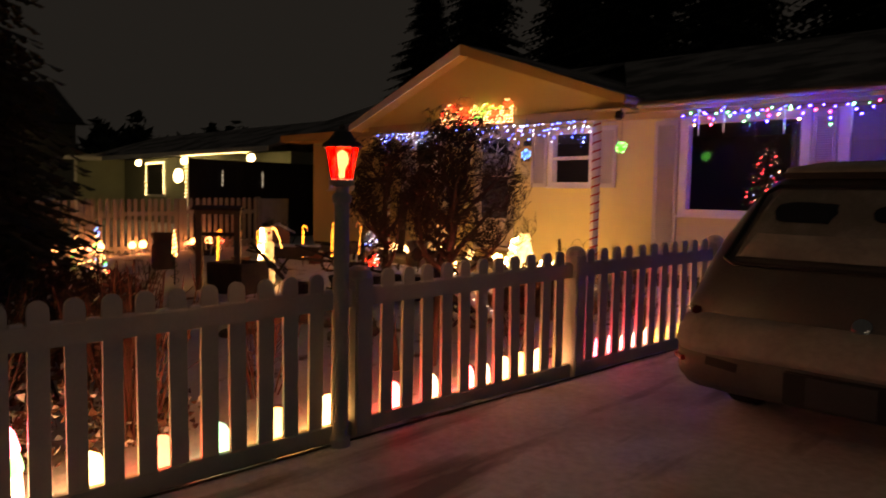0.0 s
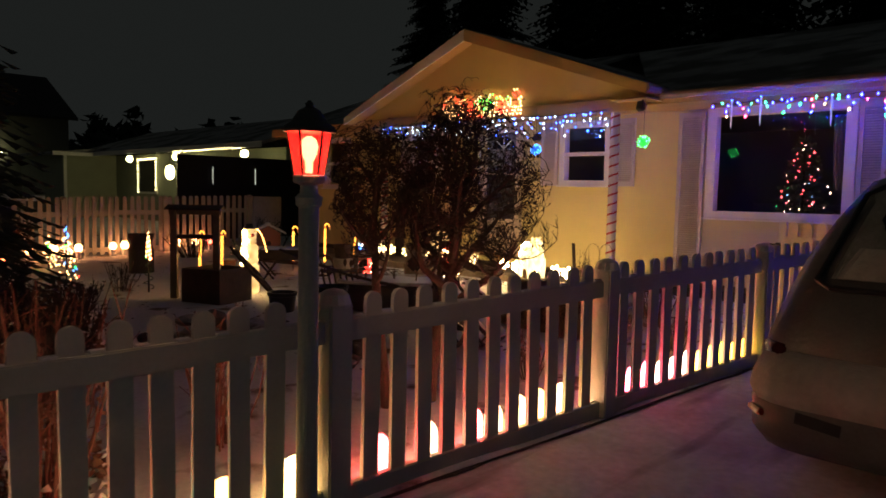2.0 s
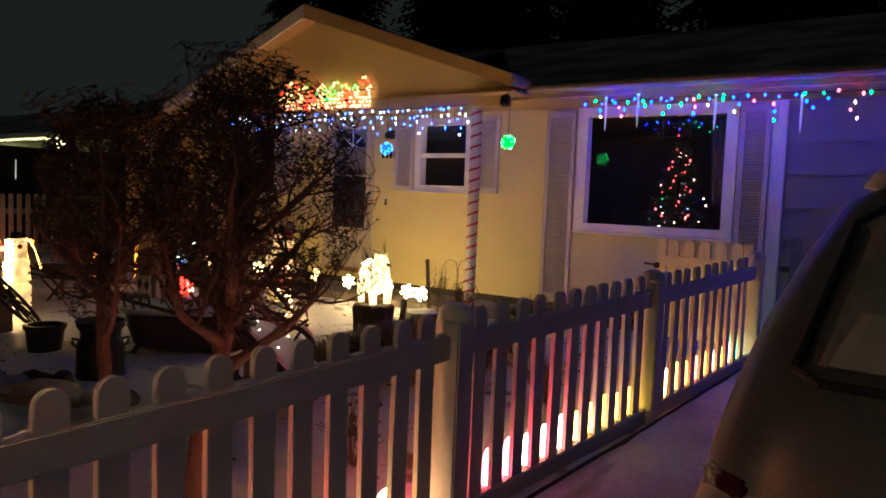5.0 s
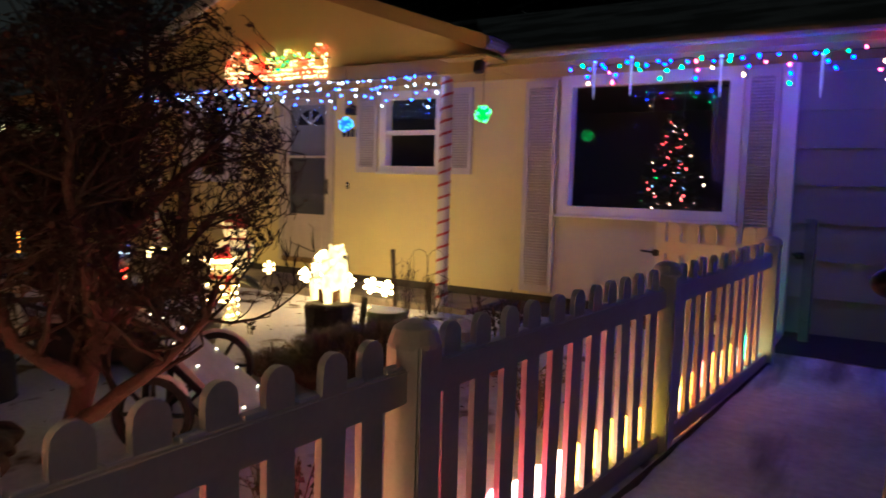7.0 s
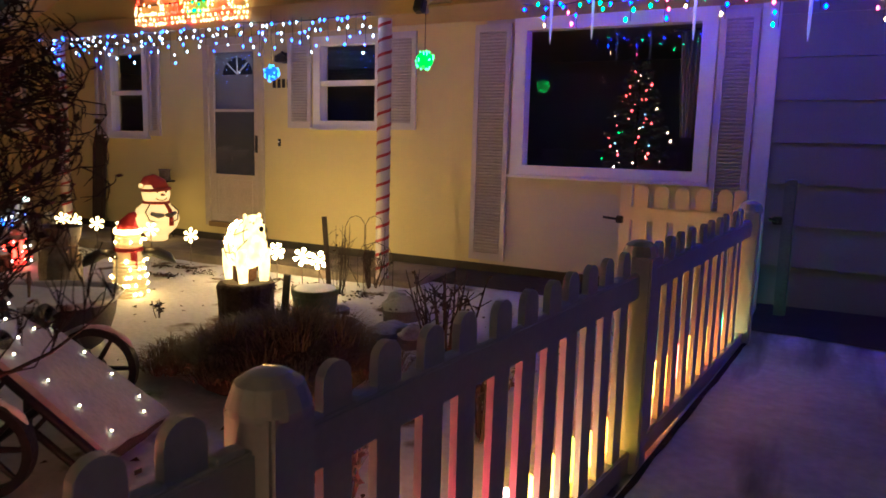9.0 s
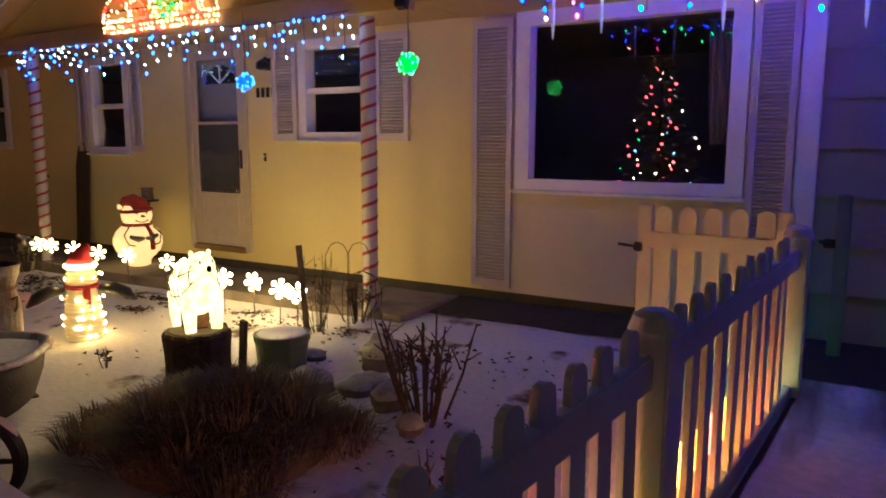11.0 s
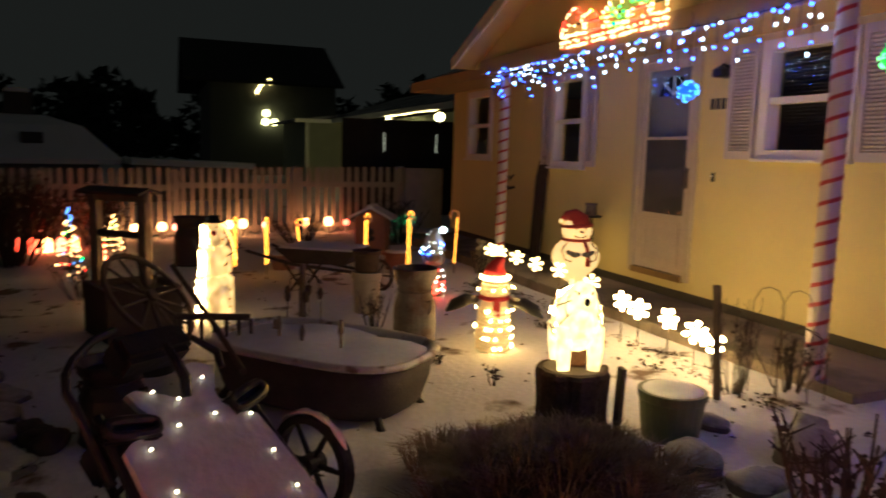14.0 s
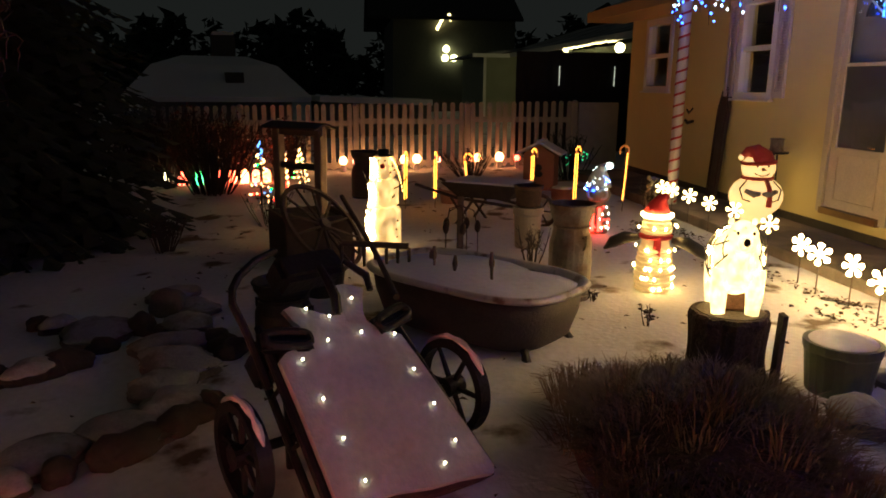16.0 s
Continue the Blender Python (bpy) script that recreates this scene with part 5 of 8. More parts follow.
# candy cane stakes
def cane(x, y, h, lean=0, rz=0):
    s = thing("candy_cane_stake", pose(x, y, ground_z(x, y) + lump(x, y), 0, lean, rz), "lit orange and white candy cane stake in the snow", "garden light", "candy canes")
    pts = [(0, 0, 0.12), (0, 0, h - 0.10)] + [(0.05 - 0.05 * math.cos(a), 0, h - 0.10 + 0.055 * math.sin(a)) for a in (math.pi * k / 8 for k in range(1, 9))] + [(0.10, 0, h - 0.15)]
    part("cane_tube", tube(bmesh.new(), pts, 0.012, 8), glow("lit_cane", (1.0, 0.22, 0.02), 0.13, (0.8, 0.5, 0.3)), s)
    bm = bmesh.new()
    n = int(h / 0.045)
    for k in range(n):
        bulb(bm, (0.0, -0.014, 0.14 + (h - 0.26) * k / n), 0.0115, 0)
        bulb(bm, (0.010, 0.012, 0.15 + (h - 0.26) * k / n), 0.010, 0)
    for k in range(1, 8, 2):
        a = math.pi * k / 8
        bulb(bm, (0.05 - 0.05 * math.cos(a), -0.014, h - 0.10 + 0.055 * math.sin(a)), 0.0105, 0)
    tagged(part("bulb_chain", bm, glow("cane_bulb", (1.0, 0.36, 0.05), 6.5), s), kind="stuff")
    part("cane_stake", tube(bmesh.new(), [(0, 0, -0.05), (0, 0, 0.12)], 0.006, 6), GALV, s)


for x, y, h, lean, rz in ((-1.91, -1.34, 0.84, -3, 250), (-2.01, -1.92, 0.85, 1, 15), (-2.28, -2.39, 0.81, 0, 20), (-2.55, -3.13, 0.72, -7, 80), (-2.60, -3.57, 0.76, 1, 10), (-2.62, -3.95, 0.78, 2, 15)):
    cane(x, y, h, lean, rz)

# stacked lit snowman lantern: three ice blocks, lamps strung down one face
STX, STY = -0.42, -4.33
bm = bmesh.new()
for z, w, h in ((0.0, 0.26, 0.40), (0.40, 0.225, 0.27), (0.67, 0.185, 0.22)):
    box(bm, (0, 0, z + h / 2), (w, w, h - 0.006), pose(0, 0, 0, 0, 0, 6 * math.sin(z * 9)), 0, 0.022)
for z, w, h in ((0.0, 0.26, 0.40), (0.40, 0.225, 0.27), (0.67, 0.185, 0.22)):
    for k in range(int(h / 0.034)):
        for q in (-0.42, -0.22):
            bulb(bm, (w / 2 + 0.008, w * q + R.uniform(-0.012, 0.012), z + 0.02 + 0.034 * k), R.uniform(0.009, 0.014), 3)
    for y in (-0.06, 0.0, 0.07):
        ball(bm, (R.uniform(-0.04, 0.04), w / 2 + 0.003, z + h * R.uniform(0.25, 0.75)), 0.011, 2, 6)
lathe(bm, [(0.085, 0.885), (0.085, 0.897), (0.055, 0.90), (0.05, 0.95), (0.02, 0.955)], 16, 2)
ball(bm, (0.100, 0.045, 0.80), 0.026, 1, 10)
# a lamp garland falls over one shoulder
for k in range(16):
    f = k / 15
    bulb(bm, (0.05, 0.10 + 0.13 * f, 0.88 - 0.26 * f * f - 0.04 * f), 0.0095, 4)
for y in (0.0, 0.07):
    ball(bm, (0.098, y, 0.855), 0.010, 2, 6)
tube(bm, [(0.0, 0.11, 0.58), (-0.02, 0.18, 0.62), (-0.02, 0.24, 0.70)], 0.007, 6, 2)
tube(bm, [(0.0, -0.11, 0.58), (0.02, -0.19, 0.66), (0.02, -0.22, 0.74)], 0.007, 6, 2)
figure("stacked_snowman_light", pose(STX, STY, ground_z(STX, STY) + lump(STX, STY) - 0.01, 0, 0, -32), bm, [mottled("lit_ice_blocks", (1.0, 0.60, 0.22), 0.85, 9.0), RED, BLACK, glow("stack_bulb", (1.0, 0.60, 0.24), 60.0), glow("garland_bulb", (1.0, 0.42, 0.10), 9.0)], "glowing snowman stacked from three ice blocks with a red nose", "light figure")

# owl-like figure with a striped hat
bm = bmesh.new()
lathe(bm, [(0.10, 0.0), (0.12, 0.06), (0.12, 0.22), (0.10, 0.30)], 16, 0)
ball(bm, (0, 0, 0.36), 0.125, 0, 14, (1, 0.9, 0.8))
tube(bm, [(0, 0, 0.43), (0, 0, 0.52), (0.02, 0.02, 0.60), (0.05, 0.07, 0.64)], [0.12, 0.09, 0.05, 0.025], 14, 1)
ball(bm, (0.06, 0.09, 0.63), 0.032, 3, 8)
for sy in (-1, 1):
    torus(bm, 0.038, 0.013, pose(0.10, sy * 0.05, 0.37, 0, 90), 14, 6, 1)
    box(bm, (0.11, sy * 0.03, 0.14), (0.02, 0.03, 0.22), None, 2)
for k in range(40):
    a = R.uniform(-1.2, 1.2)
    bulb(bm, (0.125 * math.cos(a), 0.125 * math.sin(a), R.uniform(0.02, 0.26)), 0.0085, R.choice((2, 2, 4, 3)))
for k in range(34):
    zz = R.uniform(0.40, 0.62)
    a = R.uniform(-1.6, 1.6)
    r = 0.13 * (1 - (zz - 0.40) / 0.30)
    bulb(bm, (r * math.cos(a), r * math.sin(a), zz), 0.010, R.choice((3, 3, 3, 5)))
for v in bm.verts:
    v.co *= 1.12
figure("lit_owl_figure", pose(-0.65, -2.10, ground_z(-0.65, -2.1) + 0.01, 0, 0, -25), bm, [mat("owl_tinsel", (0.30, 0.26, 0.20), 0.6), mat("owl_hat", (0.55, 0.60, 0.65), 0.6), BRED, glow("bulb_ice", (0.75, 0.95, 1.0), 8.0), BGLOW, BBLUE], "lit tinsel owl with an ice-white bobble hat", "light figure")
# reindeer-like white figure near the far porch post
bm = bmesh.new()
lathe(bm, [(0.07, 0), (0.09, 0.08), (0.07, 0.2)], 12, 0)
ball(bm, (0, 0, 0.26), 0.085, 0, 12)
for k in range(30):
    ball(bm, (R.uniform(-0.11, 0.11), R.uniform(-0.09, 0.09), R.uniform(0.15, 0.42)), R.uniform(0.015, 0.035), 0, 6)
figure("white_plant_figure", pose(-1.85, -0.97, ground_z(-2, -1), 0, 0, 0), bm, [mat("pale_straw", (0.35, 0.32, 0.25), 0.8)], "pale straw ornament beside the far porch post", "ornament")

# ---- strings of lights ----
def string(name, a, b, sag, drops, mats, label, seed, n, r=0.011, jitter=0.02):
    """A cable with short drops of small lamps, from a to b."""
    rng = random.Random(seed)
    t = thing(name, Matrix(), label, "string lights")
    a, b = Vector(a), Vector(b)
    pts = [a.lerp(b, k / 24) - Vector((0, 0, sag * math.sin(math.pi * ((k * 3 / 24) % 1)))) for k in range(25)]
    wires, lamps = bmesh.new(), bmesh.new()
    wire(wires, pts, 0.004)
    for k in range(n):
        f = (k + 0.5) / n
        p = a.lerp(b, f)
        length = drops[k % len(drops)] * rng.uniform(0.8, 1.15)
        wire(wires, [p, p - Vector((0, 0, length))], 0.0025)
        m = max(1, int(length / 0.085) + 1)
        for q in range(m):
            z = length * (q + 0.6) / m
            bulb(lamps, p - Vector((rng.uniform(-jitter, jitter), rng.uniform(-jitter, jitter), z)), r * rng.uniform(0.85, 1.2), rng.choices(range(len(mats[0])), mats[1])[0])
    part("cable", wires, BLACK, t)
    tagged(part("lamp_chain", lamps, mats[0], t, "small glowing lamps"), kind="stuff")
    return t


string("porch_icicle_lights", (-1.78, -0.985, 2.56), (3.06, -1.035, 2.55), 0.03, (0.16, 0.30, 0.22, 0.36, 0.14, 0.27), ([BBLUE, BCOOL], [0.6, 0.4]), "blue and white icicle light string along the porch beam", 11, 46, 0.0108, 0.06)
string("eave_icicle_lights", (4.45, -0.905, 2.55), (6.05, -0.905, 2.55), 0.03, (0.08, 0.03, 0.20, 0.05, 0.10, 0.26, 0.02, 0.12), ([BPURPLE, EGREEN, ERED, EWARM], [0.36, 0.26, 0.22, 0.16]), "multi-coloured light string along the main eave", 12, 19, 0.0115, 0.05)
string("garage_icicle_lights", (6.05, -0.905, 2.55), (12.5, -0.905, 2.55), 0.03, (0.10, 0.04, 0.26, 0.06, 0.16), ([BPURPLE, EGREEN, ERED, EWARM], [0.48, 0.22, 0.16, 0.14]), "multi-coloured light string along the garage eave", 13, 52, 0.0115, 0.05)
# meteor tubes hanging among the strings
for x, z in ((4.70, 2.40), (5.04, 2.42), (5.80, 2.38), (6.55, 2.34)):
    t = thing("icicle_tube", Matrix.Translation((x, -0.90, z)), "dim hanging icicle light tube", "string lights", "icicle tubes")
    part("tube", tube(bmesh.new(), [(0, 0, 0.16), (0, 0, -0.10), (0, 0, -0.17)], [0.012, 0.010, 0.003], 8), glow("dim_tube", (0.55, 0.6, 0.9), 0.22, (0.6, 0.6, 0.65)), t)
    part("tube_lamp", tube(bmesh.new(), [(0, 0, 0.17), (0, 0, 0.161)], 0.012, 8), BBLUE, t)

# light balls hanging at the eave
for nm, x, y, z, mt, col in (("green", 3.77, -1.28, 2.09, glow("green_ball", (0.01, 1.0, 0.10), 0.8, (0.1, 0.4, 0.1)), BGREEN), ("blue", 1.90, -1.03, 2.05, glow("blue_ball", (0.01, 0.12, 1.0), 1.4, (0.05, 0.1, 0.4)), BBLUE)):
    t = thing("light_ball", Matrix.Translation((x, y, z)), "glowing %s sphere of lamps hanging from the porch eave" % nm, "light ball")
    part("shell", ball(bmesh.new(), (0, 0, 0), 0.070, 0, 14), mt, t)
    bm = bmesh.new()
    for k in range(34):
        v = Vector((R.gauss(0, 1), R.gauss(0, 1), R.gauss(0, 1))).normalized() * 0.076
        bulb(bm, v, 0.009)
    tagged(part("ball_lamps", bm, glow("%s_ball_lamp" % nm, (0.12, 1.0, 0.25) if nm == "green" else (0.06, 0.35, 1.0), 5.0), t), kind="stuff")
    part("cord", wire(bmesh.new(), [(0, 0, 0.08), (0, 0, 2.64 - z)], 0.003), BLACK, t)

# rope-light train on the gable
tr = thing("rope_light_train", Matrix.Translation((0.80, -1.035, 2.60)), "train picture in coloured rope lights on the gable", "light figure")
lamps = [bmesh.new() for _ in range(3)]
rng = random.Random(64)


def speck(k, x, z):
    bulb(lamps[k], (x + rng.uniform(-0.008, 0.008), rng.uniform(-0.01, 0.01), z + rng.uniform(-0.008, 0.008)), rng.uniform(0.010, 0.015))


# two rows along the wheels, then each car's body and load
for row, z in enumerate((0.0, 0.045)):
    for k in range(44 if row == 0 else 30):
        speck(0 if rng.random() < 0.8 else 1, -0.81 + 1.62 * k / (43 if row == 0 else 29), z)
for x0, x1, h, load in ((-0.80, -0.42, 0.34, 0), (-0.38, -0.06, 0.28, 1), (-0.02, 0.28, 0.31, 2), (0.32, 0.56, 0.27, 1), (0.60, 0.80, 0.36, 0)):
    n = int((x1 - x0) / 0.034)
    for k in range(n + 1):
        x = x0 + (x1 - x0) * k / n
        speck(0 if load == 0 else rng.choice((0, load, load)), x, 0.10)
        top = h * (0.62 + 0.38 * abs(math.sin(3.1 * k / n + load)))
        speck(rng.choice((0, 0, 1)) if load == 0 else rng.choice((1, 2, 0)), x, top)
        if k % 2 == 0:
            speck(rng.choice((0, 0, 1)) if load == 0 else load, x, 0.10 + (top - 0.10) * rng.uniform(0.3, 0.7))
    for x in (x0, x1):
        for z in (0.14, 0.18):
            speck(0, x, z)
tagged(part("warm_lamps", lamps[0], glow("train_warm", (1.0, 0.66, 0.34), 6.0), tr), kind="stuff")
tagged(part("red_lamps", lamps[1], BRED, tr), kind="stuff")
tagged(part("green_lamps", lamps[2], BGREEN, tr), kind="stuff")
bm = bmesh.new()
for z in (0.0, 0.2):
    box(bm, (0, 0.03, z), (1.7, 0.012, 0.012))
part("wire_frame", bm, BLACK, tr)

# ---- tree behind the picture window ----
xt = thing("christmas_tree", Matrix.Translation((5.05, 0.62, 0.24)), "decorated christmas tree with small coloured lamps indoors", "tree")
rng = random.Random(21)
bm = bmesh.new()
for k in range(150):
    f = k / 150
    z, r = 0.25 + 1.72 * f, (0.60 * (1 - f) ** 0.9 + 0.06) * rng.uniform(0.75, 1.08)
    a = k * 2.4 + rng.uniform(-0.3, 0.3)
    out, sd = Vector((math.cos(a), math.sin(a), 0)), Vector((-math.sin(a), math.cos(a), 0))
    rise = rng.uniform(-0.06, 0.10)
    # a bough: a limb with needles in pairs along it
    n = 12
    for j in range(n):
        g = (j + 0.6) / n
        q = out * (r * g) + Vector((0, 0, z + rise * g * g))
        w = (0.115 - 0.075 * g) * rng.uniform(0.8, 1.2)
        for sgn in (-1, 1):
            tip = q + sd * (sgn * w) + out * 0.05 + Vector((0, 0, rng.uniform(-0.03, 0.02)))
            bm.faces.new([bm.verts.new(v) for v in (q - out * 0.014, q + out * 0.014, tip)])
        up = q + out * 0.04 + Vector((0, 0, 0.045))
        bm.faces.new([bm.verts.new(v) for v in (q - sd * 0.008, q + sd * 0.008, up)])
part("branches", bm, mat("fir_green", (0.07, 0.10, 0.065), 0.8, vary=0.3), xt)
part("trunk", tube(bmesh.new(), [(0, 0, 0), (0, 0, 1.97)], [0.03, 0.006], 8), BARK, xt)
bm = bmesh.new()
for k in range(110):
    f = (k + 0.5) / 110
    f = f ** 1.35
    z, r = 0.42 + 1.50 * f, (0.60 * (1 - f) ** 0.9 + 0.05) * rng.uniform(0.28, 1.06)
    a = k * 2.4 + rng.uniform(-0.5, 0.5)
    bulb(bm, (r * math.cos(a), r * math.sin(a), z), rng.uniform(0.0045, 0.0105), rng.choices((0, 1, 2, 3), (0.45, 0.40, 0.06, 0.09))[0])
tagged(part("lamp_chain", bm, [glow("tree_red", (1.0, 0.05, 0.06), 16.0), glow("tree_warm", (1.0, 0.60, 0.42), 13.0), BGREEN, glow("tree_blue", (0.25, 0.6, 1.0), 5.0)], xt), kind="stuff")
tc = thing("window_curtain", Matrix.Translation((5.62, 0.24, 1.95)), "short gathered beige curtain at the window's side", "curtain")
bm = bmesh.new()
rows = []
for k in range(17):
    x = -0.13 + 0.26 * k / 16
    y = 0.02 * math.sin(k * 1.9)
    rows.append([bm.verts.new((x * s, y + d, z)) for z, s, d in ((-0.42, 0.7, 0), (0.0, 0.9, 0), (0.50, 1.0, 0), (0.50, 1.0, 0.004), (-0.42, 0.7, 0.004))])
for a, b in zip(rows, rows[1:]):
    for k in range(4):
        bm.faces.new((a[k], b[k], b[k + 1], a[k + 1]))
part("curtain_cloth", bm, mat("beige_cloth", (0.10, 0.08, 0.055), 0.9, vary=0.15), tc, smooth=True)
part("curtain_rod", tube(bmesh.new(), [(-0.2, 0, 0.51), (0.16, 0, 0.51)], 0.008, 8), IRON, tc)

# ---- garden things ----
def at(x, y, rz=0, dz=0.0):
    return pose(x, y, ground_z(x, y) + lump(x, y) + dz, 0, 0, rz)


def snow_cap(bm, r, h, sx=1.0, sy=1.0, c=(0, 0, 0), mi=0):
    lathe(bm, [(r, 0), (r * 1.01, h * 0.35), (r * 0.9, h * 0.75), (r * 0.55, h * 0.97), (r * 0.1, h)], 20, mi, c, sx, sy)


# bathtub
tub = thing("bathtub_planter", pose(2.20, -3.90, ground_z(2.2, -3.9), 0, 0, 42), "old dark roll-rim bathtub filled with snow", "bathtub")
L, W, H = 0.715, 0.43, 0.37


def stadium(l, w, z, n=40, taper=0.0):
    out = []
    for k in range(n):
        a = 2 * math.pi * k / n
        c, s = math.cos(a), math.sin(a)
        e = 0.62
        x = l * math.copysign(abs(c) ** e, c)
        y = w * math.copysign(abs(s) ** e, s) * (1 - taper * (0.5 - 0.5 * c))
        out.append((x, y, z))
    return out


bm = bmesh.new()
loft(bm, [stadium(L * 0.78, W * 0.72, 0.03), stadium(L * 0.86, W * 0.82, 0.07), stadium(L * 0.93, W * 0.92, 0.22), stadium(L * 0.955, W * 0.95, H - 0.02)])
part("tub_body", bm, TUBOUT, tub, smooth=True)
bm = bmesh.new()
rows = [stadium(L * 0.95, W * 0.94, H - 0.022), stadium(L * 1.0, W * 1.02, H - 0.018), stadium(L * 1.015, W * 1.04, H), stadium(L * 0.99, W * 1.0, H + 0.018), stadium(L * 0.945, W * 0.92, H + 0.014), stadium(L * 0.92, W * 0.88, H - 0.01), stadium(L * 0.88, W * 0.82, H - 0.09)]
rows = [[bm.verts.new(p) for p in r] for r in rows]
for a, b in zip(rows, rows[1:]):
    for k in range(40):
        bm.faces.new((a[k], a[(k + 1) % 40], b[(k + 1) % 40], b[k]))
part("tub_rim", bm, TUBM, tub, "chipped pale rolled rim", smooth=True)
bm = bmesh.new()
rows = []
for q, zz in ((0.93, -0.012), (0.7, 0.004), (0.4, 0.012), (0.05, 0.014)):
    rows.append([bm.verts.new((x + 0.01 * noise.noise(Vector((x * 5, y * 5, 1))), y, z + 0.03 * noise.noise(Vector((x * 4, y * 4, 2))))) for x, y, z in stadium(L * 0.98 * q, W * 0.94 * q, H + zz)])
for a, b in zip(rows, rows[1:]):
    for k in range(40):
        bm.faces.new((a[k], a[(k + 1) % 40], b[(k + 1) % 40], b[k]))
bm.faces.new(rows[-1])
part("snow_fill", bm, SNOW, tub, "snow lying in the tub", smooth=True)
for sx in (-1, 1):
    for sy in (-1, 1):
        bm = bmesh.new()
        tube(bm, [(sx * 0.52, sy * 0.20, 0.08), (sx * 0.56, sy * 0.23, 0.03), (sx * 0.58, sy * 0.24, -0.01)], [0.03, 0.022, 0.03], 8)
        part("claw_foot", bm, IRON, tub)
for x, y, h, lean in ((-0.28, -0.05, 0.22, 6), (-0.05, -0.13, 0.20, -8), (0.18, -0.05, 0.26, 9), (-0.42, 0.08, 0.15, 3)):
    s = thing("plant_marker", tub.matrix_basis @ pose(x, y, H - 0.08, lean, lean * 0.6, 0), "thin wooden marker stuck in the tub's snow", "stake", "plant markers")
    bm = bmesh.new()
    tube(bm, [(0, 0, 0), (0, 0, h)], [0.008, 0.011], 7)
    ball(bm, (0, 0, h * 0.75), 0.022, 0, 8, (0.8, 0.8, 2.0))
    part("marker_stick", bm, WOOD, s)

# milk cans
def milk_can(x, y, r, h, material, label, rz=0, snow=True):
    t = thing("milk_can", at(x, y, rz, -0.01), label, "milk can")
    part("can_body", lathe(bmesh.new(), [(r * 0.96, 0), (r, 0.02), (r, h * 0.52), (r * 0.98, h * 0.60), (r * 0.86, h * 0.70), (r * 0.80, h * 0.77), (r * 0.82, h * 0.80), (r * 1.0, h * 0.90), (r * 1.04, h), (r * 0.98, h), (r * 0.90, h * 0.88)], 24), material, t, smooth=False)
    for q, w, z in ((1.0, 0.008, 0.06), (0.82, 0.009, 0.77), (1.03, 0.009, 0.99)):
        part("can_hoop", torus(bmesh.new(), r * q, w, Matrix.Translation((0, 0, h * z)), 24, 6), material, t)
    for sx in (-1, 1):
        part("can_handle", tube(bmesh.new(), [(sx * r * 0.80, 0, h * 0.66), (sx * r * 1.15, 0, h * 0.70), (sx * r * 1.12, 0, h * 0.60), (sx * r * 0.98, 0, h * 0.55)], 0.010, 7), material, t)
    if snow:
        bm = bmesh.new()
        snow_cap(bm, r * 0.90, 0.03, c=(0, 0, h - 0.015))
        part("snow_top", bm, SNOW, t, smooth=True)
    return t


milk_can(1.60, -3.09, 0.155, 0.70, GALV, "tall grey-brown milk can standing in the snow", 20, False)
milk_can(2.42, -5.05, 0.17, 0.44, IRON, "black painted milk can beside the wagon", 60, False)
milk_can(-3.75, -4.42, 0.20, 0.66, mat("dark_rust", (0.035, 0.02, 0.016), 0.7), "dark rusty milk can before the far fence", 10, False)

# crock, pots
def pot(name, x, y, r, h, material, label, snow=0.05, flare=1.15, cat="pot"):
    t = thing(name, at(x, y, 0, -0.01), label, cat)
    part("pot_body", lathe(bmesh.new(), [(r * 0.82, 0), (r * 0.86, 0.02), (r * 0.98, h * 0.80), (r * flare * 0.93, h * 0.84), (r * flare * 0.95, h), (r * 0.9, h), (r * 0.86, h * 0.85)], 24), material, t)
    if snow:
        bm = bmesh.new()
        snow_cap(bm, r * 0.93, snow, c=(0, 0, h - 0.02))
        part("snow_top", bm, SNOW, t, "rounded cap of snow", smooth=True)
    return t


pot("plant_pot", 3.43, -2.26, 0.175, 0.27, GREENPOT, "green plastic pot filled with snow", 0.04, 1.1)
pot("dark_pot", 1.22, -4.86, 0.16, 0.24, BLACK, "dark plastic pot below the leaning wheel", 0.0)
pot("stone_crock", -0.10, -2.98, 0.135, 0.40, mat("crock_glaze", (0.24, 0.21, 0.17), 0.5), "pale stoneware crock under a dark bucket", 0.0)
pot("metal_bucket", -0.10, -2.98, 0.13, 0.20, RUST, "dark metal bucket set on a crock", 0.0).location.z += 0.405
pot("clay_pot", -2.55, -1.90, 0.16, 0.24, CLAY, "terracotta flower pot in the snow", 0.05)
pot("clay_pot", -2.95, -3.30, 0.17, 0.20, mat("pink_pot", (0.28, 0.17, 0.15), 0.8), "pale pink flower pot in the snow", 0.05)
pot("clay_pot", -0.55, -2.35, 0.12, 0.18, CLAY, "small terracotta pot in the snow", 0.04)

# wheelbarrow
wb = thing("wheelbarrow", at(-1.5, -3.08, 55), "old dark wooden wheelbarrow with snow on its tray", "wheelbarrow")
bm = bmesh.new()
vs = [(-0.30, -0.20, 0.30), (0.30, -0.16, 0.30), (0.30, 0.16, 0.30), (-0.30, 0.20, 0.30)], [(-0.46, -0.33, 0.47), (0.46, -0.28, 0.47), (0.46, 0.28, 0.47), (-0.46, 0.33, 0.47)]
loft(bm, [list(vs[0]), list(vs[1])])
part("tray", bm, DARKWOOD, wb)
bm = bmesh.new()
box(bm, (0, 0, 0.475), (0.86, 0.56, 0.025), None, 0, 0.01)
part("snow_on_tray", bm, SNOW, wb)
